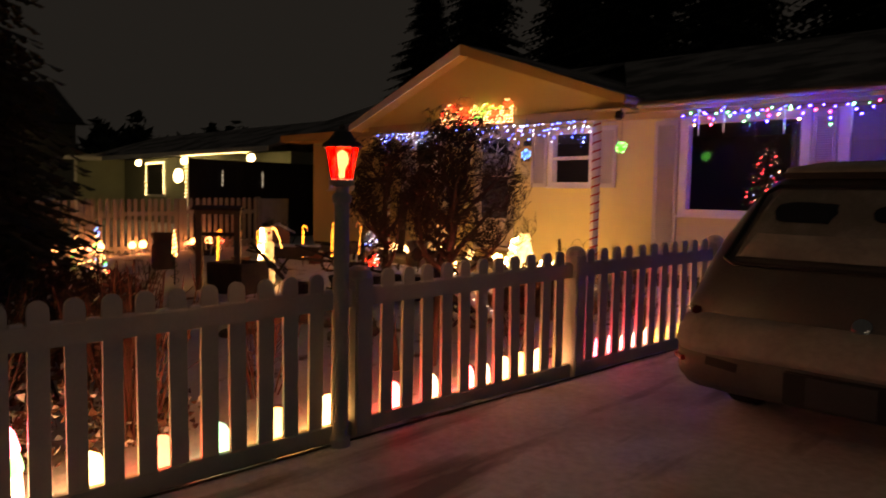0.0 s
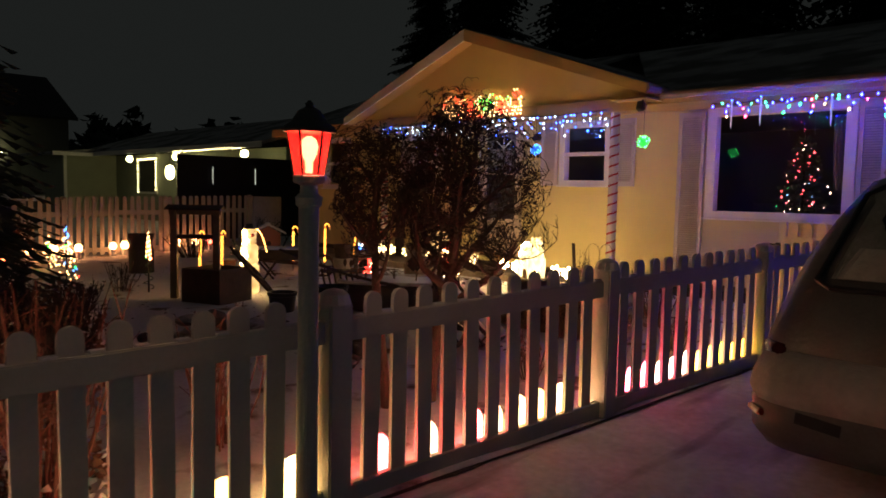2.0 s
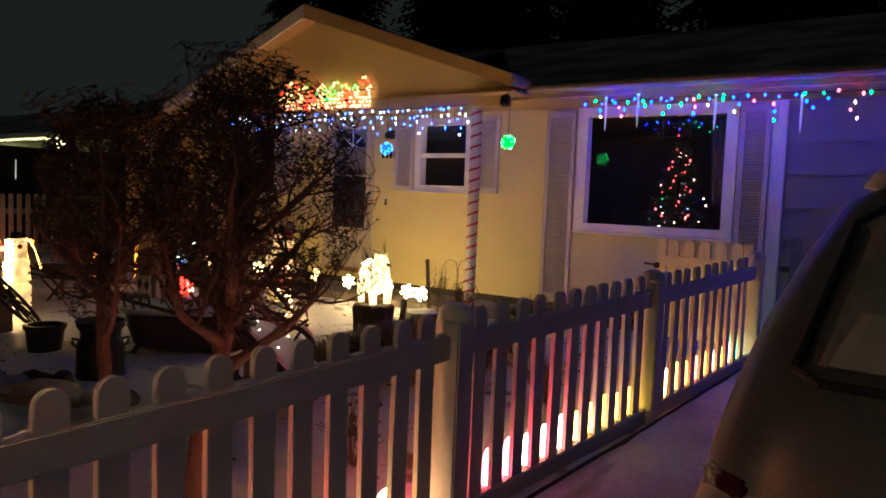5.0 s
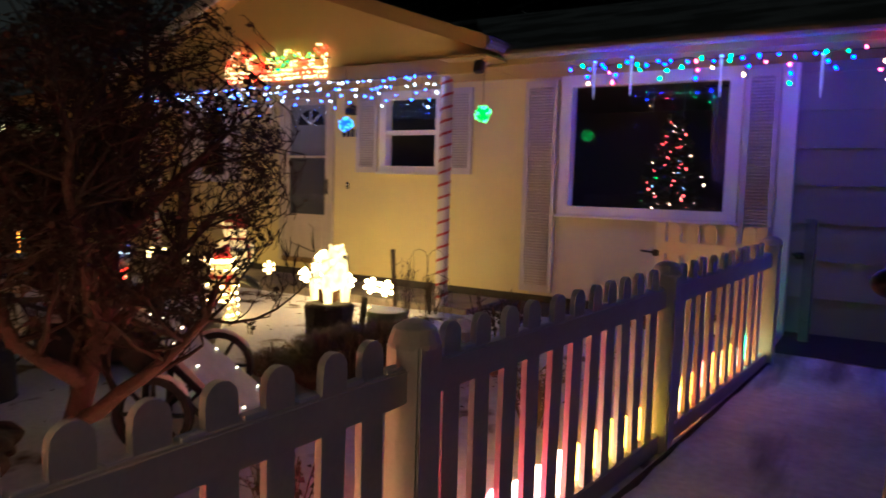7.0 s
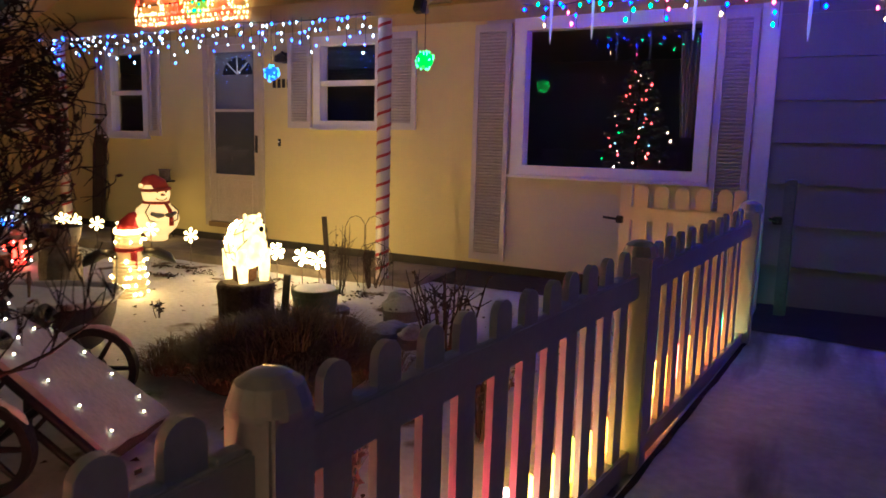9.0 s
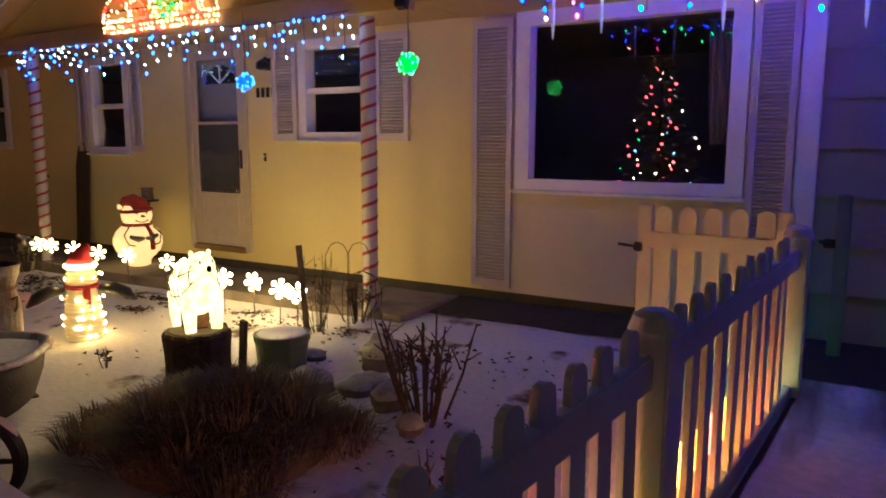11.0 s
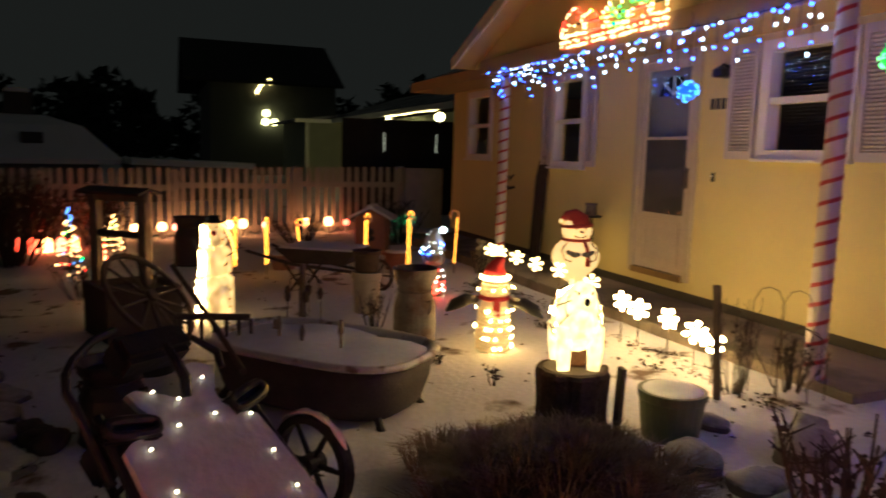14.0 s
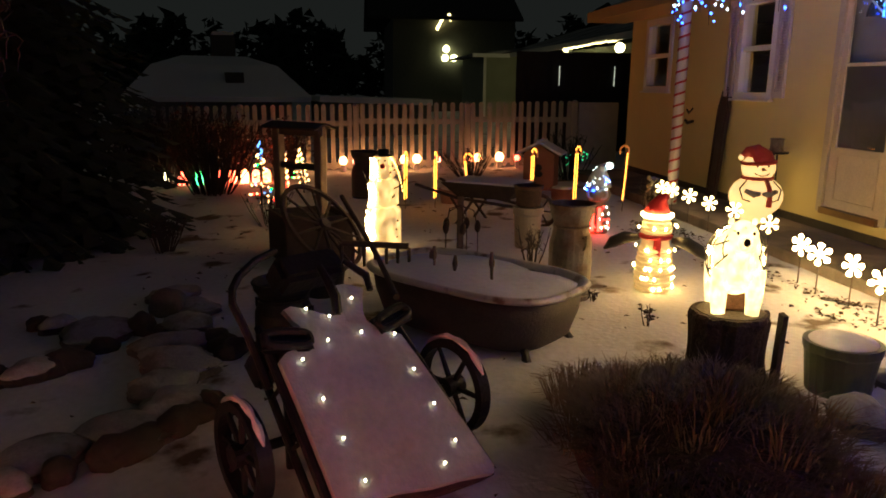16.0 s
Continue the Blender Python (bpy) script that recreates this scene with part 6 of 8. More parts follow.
for sy in (-1, 1):
    bm = bmesh.new()
    tube(bm, [(0.60, sy * 0.06, 0.20), (-0.30, sy * 0.22, 0.29), (-0.80, sy * 0.30, 0.42)], 0.018, 8)
    part("handle", bm, DARKWOOD, wb)
    bm = bmesh.new()
    tube(bm, [(-0.10, sy * 0.20, 0.29), (-0.30, sy * 0.24, 0.0)], 0.016, 7)
    tube(bm, [(-0.38, sy * 0.22, 0.29), (-0.14, sy * 0.24, 0.0)], 0.016, 7)
    part("leg", bm, DARKWOOD, wb)
w = part("wheel", torus(bmesh.new(), 0.17, 0.022, pose(0.62, 0, 0.19, 90), 26, 8), RUST, wb)
bm = bmesh.new()
for k in range(6):
    a = math.pi / 3 * k
    tube(bm, [(0.62, 0, 0.19), (0.62 + 0.16 * math.cos(a), 0, 0.19 + 0.16 * math.sin(a))], 0.01, 6)
part("spoke", bm, RUST, w)

# feeder pole by the tub
fp = thing("feeder_pole", at(1.30, -3.85), "weathered post with drooping metal ornaments", "post")
part("pole", tube(bmesh.new(), [(0, 0, -0.05), (0.01, 0, 0.72)], [0.028, 0.024], 8), WOOD, fp)
for k in range(5):
    a = 1.3 * k
    bm = bmesh.new()
    tube(bm, [(0.03, 0, 0.66), (0.10 * math.cos(a), 0.10 * math.sin(a), 0.62), (0.13 * math.cos(a), 0.13 * math.sin(a), 0.50), (0.135 * math.cos(a), 0.135 * math.sin(a), 0.26)], 0.004, 5)
    ball(bm, (0.13 * math.cos(a), 0.13 * math.sin(a), 0.50), 0.03, 0, 8, (0.8, 0.8, 1.6))
    part("drooping_wire", bm, RUST, fp)

# birdhouse box with a peaked roof
bh = thing("birdhouse_box", at(-4.05, -1.80, 62), "large wooden birdhouse coloured as lit orange, with a snowy peaked roof", "birdhouse")
# orange light on the box is put into its wood colour
part("box_body", one_box((0, 0, 0.27), (0.46, 0.34, 0.54), None, 0.008), mat("orange_lit_wood", (0.30, 0.13, 0.07), 0.7), bh)
bm = bmesh.new()
prism(bm, [(-0.23, 0.54), (0.23, 0.54), (0, 0.68)], Matrix.Translation((0, -0.17, 0)), 0.34)
part("gable_front", bm, mat("orange_lit_wood", (0.30, 0.13, 0.07), 0.7), bh)
for sx in (-1, 1):
    bm = bmesh.new()
    box(bm, (sx * 0.15, 0, 0.635), (0.37, 0.46, 0.035), pose(0, 0, 0) @ Matrix.Translation((0, 0, 0)), 0, 0.006)
    for v in bm.verts:
        v.co.z += -abs(v.co.x) * 0.60 + 0.11
    part("roof_board", bm, SNOW, bh, "snow-covered roof board")
bm = bmesh.new()
lathe(bm, [(0.055, 0), (0.055, 0.01)], 16, m=pose(0, -0.172, 0.34, 90))
ball(bm, (0.0, -0.19, 0.25), 0.06, 0, 10, (1.3, 0.4, 0.8))
part("bird_silhouette", bm, BLACK, bh)

# well frame and planter box
well = thing("well_frame", pose(-0.40, -5.12, ground_z(0, -5.2), 0, 0, 48), "weathered wooden well frame with a small roof", "well")
for sx in (-1, 1):
    bm = bmesh.new()
    box(bm, (sx * 0.27, 0, 0.58), (0.085, 0.085, 1.18), None, 0, 0.006)
    part("well_post", bm, WOOD, well)
bm = bmesh.new()
box(bm, (0, 0, 1.13), (0.66, 0.06, 0.09), None, 0, 0.006)
part("cross_beam", bm, WOOD, well)
for sy in (-1, 1):
    bm = bmesh.new()
    box(bm, (0, sy * 0.07, 1.16), (0.70, 0.15, 0.022), None, 0, 0.004)
    for v in bm.verts:
        v.co.z += 0.04 - abs(v.co.y) * 0.30
    part("roof_board", bm, DARKWOOD, well)
bm = bmesh.new()
tube(bm, [(-0.23, 0, 0.80), (0.23, 0, 0.80)], 0.03, 10)
tube(bm, [(0.05, 0, 0.78), (0.05, 0, 0.55)], 0.006, 5)
part("windlass", bm, DARKWOOD, well)
pl = thing("planter_box", pose(-0.02, -5.02, ground_z(0.4, -5.1), 0, 0, 20), "black square planter box below the well frame", "planter")
for sx in (-1, 1):
    part("side_panel", one_box((sx * 0.29, 0, 0.21), (0.03, 0.60, 0.43), None, 0.004), DARKWOOD, pl)
    part("end_panel", one_box((0, sx * 0.285, 0.21), (0.55, 0.03, 0.43), None, 0.004), DARKWOOD, pl)
part("soil_fill", one_box((0, 0, 0.19), (0.54, 0.53, 0.36)), SOIL, pl)


# spoked wheels and tools about the wagon
def spoked_wheel(parent, R0, hub, n, m, rim=0.022, width=0.03, material=IRON, label="", name="wheel"):
    bm = bmesh.new()
    prof = [(R0 - rim, -width / 2), (R0, -width / 2), (R0, width / 2), (R0 - rim, width / 2)]
    rows = []
    for k in range(36):
        a = 2 * math.pi * k / 36
        rows.append([bm.verts.new((r * math.cos(a), r * math.sin(a), z)) for r, z in prof])
    for k in range(36):
        a, b = rows[k], rows[(k + 1) % 36]
        for q in range(4):
            bm.faces.new((a[q], b[q], b[(q + 1) % 4], a[(q + 1) % 4]))
    w = part(name, bm, material, parent, label)
    w.matrix_basis = m
    for k in range(n):
        a = 2 * math.pi * k / n
        bm = bmesh.new()
        tube(bm, [(hub * 0.8 * math.cos(a), hub * 0.8 * math.sin(a), 0), ((R0 - rim * 0.6) * math.cos(a), (R0 - rim * 0.6) * math.sin(a), 0)], [0.014, 0.010], 6)
        part("spoke", bm, material, w)
    part("hub", lathe(bmesh.new(), [(hub, -0.045), (hub, 0.045)], 14), material, w)
    return w


lw = thing("wagon_wheel", Matrix(), "large dark wooden spoked wheel leaning on the planter", "wheel")
spoked_wheel(lw, 0.42, 0.05, 12, pose(0.62, -4.88, 0.39, 49, 0, 150), material=DARKWOOD, name="rim", rim=0.034)
rk = thing("hay_rake", Matrix(), "wooden hay rake with wide teeth propped on a wheel", "rake")
part("rake_handle", tube(bmesh.new(), [(2.75, -4.42, 0.40), (1.95, -4.50, 0.46), (0.95, -4.72, 0.68)], 0.018, 8), DARKWOOD, rk)
bm = bmesh.new()
tube(bm, [(1.80, -4.72, 0.50), (1.86, -4.28, 0.48)], 0.022, 8)
part("rake_head", bm, DARKWOOD, rk)
for k in range(7):
    f = k / 6
    p = Vector((1.80, -4.72, 0.49)).lerp(Vector((1.86, -4.28, 0.47)), f)
    part("rake_tooth", tube(bmesh.new(), [p, p + Vector((0.05, 0, -0.13))], [0.014, 0.010], 6), DARKWOOD, rk)

# wagon with the snow-covered bed
wg = thing("farm_wagon", Matrix(), "black iron farm wagon with a snowy sloping bed and star lights", "wagon")
ax, sd = Vector((0.5756, 0.4568, -0.6782)), Vector((-0.6247, 0.7809, -0.0043))
wm = Matrix((ax, sd, ax.cross(sd))).transposed().to_4x4()
wm.translation = (3.695, -4.735, 0.599)
# the snow sheet: straight flanks, and two horns about the seat iron at its upper end
sheet = [(0.681, -0.391), (0.288, -0.347), (0.121, -0.335), (0.097, -0.293), (0.087, -0.192), (0.072, -0.154), (0.045, -0.161), (-0.018, -0.198), (-0.08, -0.214), (-0.086, -0.179), (-0.044, -0.096), (-0.004, -0.035), (0.003, 0.0), (-0.006, 0.031), (-0.064, 0.056), (-0.131, 0.071), (-0.131, 0.121), (-0.092, 0.195), (-0.045, 0.162), (0.015, 0.122), (0.068, 0.113), (0.113, 0.148), (0.141, 0.2), (0.16, 0.239), (0.285, 0.254), (0.498, 0.276), (0.811, 0.299), (0.836, 0.279), (0.8, 0.133), (0.775, -0.011), (0.735, -0.148), (0.712, -0.295)]
bm = bmesh.new()
foot = [bm.verts.new((x, y, 0.0)) for x, y in sheet]
ridge = [bm.verts.new((x + 0.006 * noise.noise(Vector((x * 20, y * 20, 1))), y, 0.026 + 0.010 * noise.noise(Vector((x * 6, y * 6, 4))))) for x, y in sheet]
for k in range(len(sheet)):
    bm.faces.new((foot[k], foot[(k + 1) % len(sheet)], ridge[(k + 1) % len(sheet)], ridge[k]))
top = bm.faces.new(ridge)
bmesh.ops.inset_region(bm, faces=[top], thickness=0.012, depth=0.010)
bmesh.ops.triangulate(bm, faces=[f for f in bm.faces if len(f.verts) > 4])
bmesh.ops.recalc_face_normals(bm, faces=bm.faces)
# cool grey base colour, set to offset the reddish light on the bed
o = part("snow_cover", bm, mat("cool_grey_snow", (0.38, 0.41, 0.43), 0.75, vary=0.16, scale=8.0, bump=0.8, fine=30.0), wg, "lumpy snow on the bed")
o.matrix_basis = wm
bm = bmesh.new()
deck = [[bm.verts.new((x, y, z)) for x, y in ((0.05, -0.31), (0.69, -0.375), (0.80, 0.28), (0.12, 0.235))] for z in (-0.034, -0.003)]
bm.faces.new(deck[0][::-1])
bm.faces.new(deck[1])
for k in range(4):
    bm.faces.new((deck[0][k], deck[0][(k + 1) % 4], deck[1][(k + 1) % 4], deck[1][k]))
o = part("bed_board", bm, DARKWOOD, wg)
o.matrix_basis = wm
for (xa, ya), (xb, yb), out in (((-0.05, -0.325), (0.68, -0.405), -1), ((0.03, 0.27), (0.82, 0.315), 1)):
    bm = bmesh.new()
    tube(bm, [(xa, ya, -0.01), (xb, yb, -0.015)], 0.018, 8)
    tube(bm, [(xa, ya + out * 0.01, -0.09), (xb, yb + out * 0.01, -0.095)], 0.016, 8)
    for q in (0.06, 0.35, 0.64, 0.94):
        x, y = xa + (xb - xa) * q, ya + (yb - ya) * q
        tube(bm, [(x, y, 0.0), (x, y + out * 0.01, -0.09)], 0.010, 6)
    o = part("side_rail", bm, IRON, wg, "black iron side rail")
    o.matrix_basis = wm
bm = bmesh.new()
tube(bm, [(0.685, -0.40, -0.04), (0.825, 0.31, -0.04)], 0.035, 8)
o = part("tail_board", bm, DARKWOOD, wg)
o.matrix_basis = wm
WHEELS = ((3.60, -4.235, 0.222, 0.212, 34, 6), (4.085, -5.062, 0.206, 0.197, 32, 8))
for x, y, z, r, turn, n in WHEELS:
    spoked_wheel(wg, r, 0.045, n, pose(x, y, z + 0.02, 90, 0, turn), 0.036, 0.055, IRON, "black iron wheel with snow on its rim", "wheel")
    pts = [((r + 0.008) * math.cos(a), 0.0, (r + 0.008) * math.sin(a)) for a in (radians(30 + 10 * k) for k in range(13))]
    bm = bmesh.new()
    tube(bm, pts, [0.004] + [0.013 + 0.004 * math.sin(2.3 * k) for k in range(11)] + [0.004], 7)
    o = part("rim_snow", bm, SNOW, wg)
    o.matrix_basis = pose(x, y, z + 0.02, 0, 0, turn)
part("axle", tube(bmesh.new(), [(3.60, -4.235, 0.24), (4.085, -5.062, 0.226)], 0.02, 8), IRON, wg)
for x, y, h in ((3.57, -4.56, 0.53), (3.84, -4.92, 0.52)):
    part("leg", tube(bmesh.new(), [(x, y, h), (x - 0.03, y, 0.01)], 0.02, 8), IRON, wg)
# flat slotted steps at both shoulders
for cx, cy, turn in ((0.053, -0.272, -14), (0.087, 0.235, 12)):
    bm = bmesh.new()
    ring = [(0.030 * math.copysign(abs(math.cos(a)) ** 0.6, math.cos(a)), 0.090 * math.copysign(abs(math.sin(a)) ** 0.6, math.sin(a)), 0.0) for a in (2 * math.pi * k / 20 for k in range(21))]
    tube(bm, ring, 0.018, 8)
    box(bm, (0.0, 0.0, -0.025), (0.09, 0.22, 0.025), None, 0, 0.010)
    o = part("iron_step", bm, IRON, wg, "slotted black iron step loop")
    o.matrix_basis = wm @ pose(cx, cy, 0.045, 0, 0, turn)
bm = bmesh.new()
tube(bm, [(0.184, -0.377, -0.05), (0.05, -0.37, -0.04), (-0.06, -0.385, 0.0), (-0.153, -0.396, 0.02), (-0.21, -0.375, 0.03), (-0.262, -0.322, 0.03), (-0.32, -0.22, 0.03), (-0.353, -0.108, 0.02)], 0.016, 8)
o = part("grab_rail", bm, IRON, wg, "curved black grab rail")
o.matrix_basis = wm
bm = bmesh.new()
tube(bm, [(0.003, -0.005, 0.03), (-0.06, 0.01, 0.06), (-0.12, 0.01, 0.07), (-0.215, 0.019, 0.06)], [0.018, 0.022, 0.020, 0.015], 8)
o = part("seat_spring", bm, IRON, wg, "black iron seat spring")
o.matrix_basis = wm
bm = bmesh.new()
tube(bm, [(-0.08, 0.235, 0.01), (-0.15, 0.25, 0.02), (-0.24, 0.17, 0.03)], [0.015, 0.018, 0.012], 8)
o = part("draw_hook", bm, IRON, wg, "bent black draw hook")
o.matrix_basis = wm
o = part("seat_box", one_box((-0.27, 0.03, -0.05), (0.13, 0.32, 0.14), None, 0.025), IRON, wg, "black box under the seat")
o.matrix_basis = wm
o = part("tool_box", one_box((0.07, -0.325, -0.10), (0.13, 0.08, 0.15), None, 0.015), IRON, wg)
o.matrix_basis = wm
STAR = glow("star_lamp", (1.0, 0.86, 0.62), 8.0)
for x, y in ((-0.05, 0.096), (0.004, -0.049), (-0.052, -0.13), (0.102, -0.112), (0.108, 0.051), (0.159, 0.196), (0.149, -0.256), (0.331, 0.188), (0.319, -0.258), (0.492, 0.186), (0.481, -0.263), (0.659, 0.181), (0.648, -0.267), (0.718, 0.078)):
    bm = bmesh.new()
    ball(bm, (x, y, 0.042), 0.006, 0, 8)
    o = part("star_lamp", bm, STAR, wg)
    o.matrix_basis = wm


# ---- plants ----
def blades(bm, rng, n, r, h, droop, w=0.004, spread=1.0):
    """Tufts of arching blades."""
    for k in range(n):
        a, q = rng.uniform(0, 6.2832), rng.random() ** 0.6
        base = Vector((math.cos(a) * r * q * 0.75, math.sin(a) * r * q * 0.75, 0.0))
        b = a + rng.uniform(-0.7, 0.7)
        out = Vector((math.cos(b), math.sin(b), 0)) * rng.uniform(0.1, 0.45) * spread * r
        hh = h * rng.uniform(0.6, 1.1) * (1.05 - 0.5 * q)
        p1, p2 = base + out * 0.45 + Vector((0, 0, hh * 0.75)), base + out * 1.15 + Vector((0, 0, hh * (1 - droop)))
        s = Vector((-math.sin(b), math.cos(b), 0)) * w
        v = [bm.verts.new(p) for p in (base - s, base + s, p1 + s * 0.8, p1 - s * 0.8, p2)]
        bm.faces.new((v[0], v[1], v[2], v[3]))
        bm.faces.new((v[3], v[2], v[4]))


rng = random.Random(31)
mound = thing("ornamental_grass", at(4.02, -3.28), "large dark mound of dry ornamental grass", "grass")
bm = bmesh.new()
blades(bm, rng, 5200, 0.62, 0.40, 0.10, 0.0038, 0.9)
for k in range(16):
    a, q = 2.4 * k, 0.12 + 0.40 * (k / 15)
    tuft = bmesh.new()
    blades(tuft, rng, 110, 0.17, rng.uniform(0.10, 0.20), -0.1, 0.0035, 1.9)
    off = Vector((q * math.cos(a), q * math.sin(a), 0.27 * (1 - (q / 0.62) ** 2)))
    me = [[bm.verts.new(v.co + off) for v in f.verts] for f in tuft.faces]
    for f in me:
        bm.faces.new(f)
    tuft.free()
tagged(part("blade_clump", bm, GRASS, mound), kind="stuff")
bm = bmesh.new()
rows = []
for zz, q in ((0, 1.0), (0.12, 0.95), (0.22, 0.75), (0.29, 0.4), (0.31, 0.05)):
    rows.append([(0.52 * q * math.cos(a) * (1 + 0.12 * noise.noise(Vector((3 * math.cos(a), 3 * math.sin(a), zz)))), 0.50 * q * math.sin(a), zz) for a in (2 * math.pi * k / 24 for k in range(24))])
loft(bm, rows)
# filler form in a darker copy of the grass colour, for shade inside
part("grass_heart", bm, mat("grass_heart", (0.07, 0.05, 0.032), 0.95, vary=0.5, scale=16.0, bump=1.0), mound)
for x, y, r, h, sd in ((3.45, -3.15, 0.22, 0.30, 5), (3.38, -3.55, 0.24, 0.26, 6), (3.62, -2.85, 0.2, 0.28, 7), (3.70, -2.95, 0.25, 0.30, 1), (4.45, -3.0, 0.30, 0.25, 2), (3.55, -3.45, 0.25, 0.28, 3), (4.45, -3.65, 0.3, 0.3, 4)):
    t = thing("grass_tuft", at(x, y), "arching tuft of dry brown grass in the snow", "grass", "grass tufts")
    bm = bmesh.new()
    blades(bm, random.Random(sd), 500, r, h, 0.25, 0.0035, 1.4)
    tagged(part("blade_clump", bm, GRASS, t), kind="stuff")


def stems(name, x, y, n, h, r, label, seed, material=TWIG, heads=0.0, thick=0.006, fork=True, cat="shrub"):
    """A clump of bare stems, with dead heads on some."""
    rng = random.Random(seed)
    t = thing(name, at(x, y), label, cat)
    bm, hd = bmesh.new(), bmesh.new()
    for k in range(n):
        a, q = rng.uniform(0, 6.28), rng.random()
        b = Vector((math.cos(a) * r * 0.35 * q, math.sin(a) * r * 0.35 * q, -0.02))
        top = Vector((math.cos(a) * r * q, math.sin(a) * r * q, h * rng.uniform(0.6, 1.0)))
        mid = b.lerp(top, 0.5) + Vector((rng.uniform(-1, 1), rng.uniform(-1, 1), 0)) * 0.05 * h
        tube(bm, [b, mid, top], [thick, thick * 0.8, thick * 0.45], 5, 0, False)
        if fork:
            for j in range(3):
                p = b.lerp(top, rng.uniform(0.4, 0.9))
                e = p + Vector((rng.uniform(-1, 1), rng.uniform(-1, 1), rng.uniform(0.3, 1.2))).normalized() * h * rng.uniform(0.12, 0.28)
                tube(bm, [p, e], [thick * 0.6, thick * 0.3], 4, 0, False)
        if rng.random() < heads:
            for j in range(4):
                q0 = b.lerp(top, rng.uniform(0.55, 1.0))
                v0 = Vector((rng.uniform(-1, 1), rng.uniform(-1, 1), rng.uniform(-0.8, 0.4))).normalized() * rng.uniform(0.02, 0.05)
                v1 = v0.orthogonal().normalized() * rng.uniform(0.008, 0.018)
                hd.faces.new([hd.verts.new(q) for q in (q0, q0 + v0 * 0.5 + v1, q0 + v0, q0 + v0 * 0.5 - v1)])
    tagged(part("stem_clump", bm, material, t), kind="stuff")
    if heads:
        tagged(part("withered_foliage", hd, material, t, "withered brown heads and leaves"), kind="stuff")
    else:
        hd.free()
    return t


stems("rose_bush", 4.69, -2.50, 22, 0.60, 0.32, "pruned bare rose bush with thorny brown canes", 41, heads=0.6, thick=0.009)
stems("dead_coneflowers", 0.62, -3.12, 12, 0.36, 0.18, "dead coneflowers standing in the snow", 42, heads=0.9)
# twigs reddened in colour for the glow of the red lamps near by
stems("bare_shrub", 5.02, -8.55, 46, 1.05, 0.42, "bare shrub behind the fence, its twigs coloured as lit red", 43, mat("red_lit_twig", (0.09, 0.034, 0.027), 0.8, vary=0.3), heads=0.3, thick=0.007)
stems("bare_shrub", 5.10, -9.55, 40, 0.95, 0.45, "bare shrub with withered leaves behind the fence", 44, heads=0.8, thick=0.007)
stems("bare_shrub", 4.75, -7.55, 26, 0.80, 0.35, "bare brown shrub behind the fence", 45, mat("red_lit_twig", (0.09, 0.034, 0.027), 0.8), heads=0.3, thick=0.006)
def leaf_clump(x, y, n, h, r, seed, label, snow=0.34):
    """Withered leaves on short stalks, some with snow lying on them."""
    rng = random.Random(seed)
    t = thing("withered_clump", at(x, y), label, "plant", "withered clumps")
    bms = [bmesh.new(), bmesh.new()]
    for k in range(n):
        a, q = rng.uniform(0, 6.283), math.sqrt(rng.random())
        c = Vector((r * q * math.cos(a), r * q * math.sin(a), h * rng.random() * (1.15 - 0.7 * q)))
        d = Vector((rng.uniform(-1, 1), rng.uniform(-1, 1), rng.uniform(-0.7, 0.5))).normalized()
        w = d.orthogonal().normalized()
        w.rotate(Matrix.Rotation(rng.uniform(0, 6.283), 3, d))
        l, b = rng.uniform(0.04, 0.085), rng.uniform(0.015, 0.030)
        up = Vector((0, 0, b * 0.5))
        bm = bms[1 if rng.random() < snow else 0]
        m = c + d * l * 0.5
        v = [bm.verts.new(p) for p in (c, m + w * b + up, c + d * l, m - w * b + up, m - up * 0.6)]
        bm.faces.new((v[0], v[1], v[4]))
        bm.faces.new((v[1], v[2], v[4]))
        bm.faces.new((v[2], v[3], v[4]))
        bm.faces.new((v[3], v[0], v[4]))
    tagged(part("dead_foliage", bms[0], mat("withered_leaf", (0.10, 0.055, 0.038), 0.9, vary=0.4, scale=12.0), t), kind="stuff")
    tagged(part("snowy_foliage", bms[1], SNOW, t, "leaves under snow"), kind="stuff")
    return t


for k, (y, dx, n, h, r) in enumerate(((-10.55, 0.75, 300, 0.34, 0.34), (-10.0, 0.70, 380, 0.44, 0.36), (-9.45, 0.85, 380, 0.46, 0.38), (-8.95, 0.80, 360, 0.42, 0.36), (-8.45, 0.95, 280, 0.34, 0.34))):
    leaf_clump(fence_at(y) - dx, y, n, h, r, 120 + k, "withered brown clump with snow on its leaves behind the fence")
DARKTWIG = mat("dark_twig", (0.03, 0.022, 0.018), 0.9, vary=0.3)
for k, (x, y, h) in enumerate(((2.5, -7.65, 0.66), (3.1, -8.0, 0.70), (1.85, -7.75, 0.62), (3.75, -8.45, 0.74), (1.0, -7.75, 0.62), (4.2, -9.2, 0.85), (3.0, -9.0, 0.9))):
    stems("bare_shrub", x, y, 60, h * 1.15, 0.42, "dense dark shrub with withered leaves in the snow", 140 + k, DARKTWIG, heads=1.0, thick=0.007)
    leaf_clump(x, y, 520, h, 0.44, 160 + k, "dark withered clump at the foot of a bare shrub", 0.05)
stems("withered_perennial", 5.25, -4.35, 30, 0.46, 0.24, "withered brown perennial behind the fence", 46, heads=0.95)
stems("withered_perennial", 5.45, -3.55, 26, 0.36, 0.20, "withered brown perennial behind the fence", 47, heads=0.95)
stems("withered_perennial", 5.15, -5.25, 22, 0.36, 0.20, "withered brown perennial behind the fence", 48, heads=0.95)
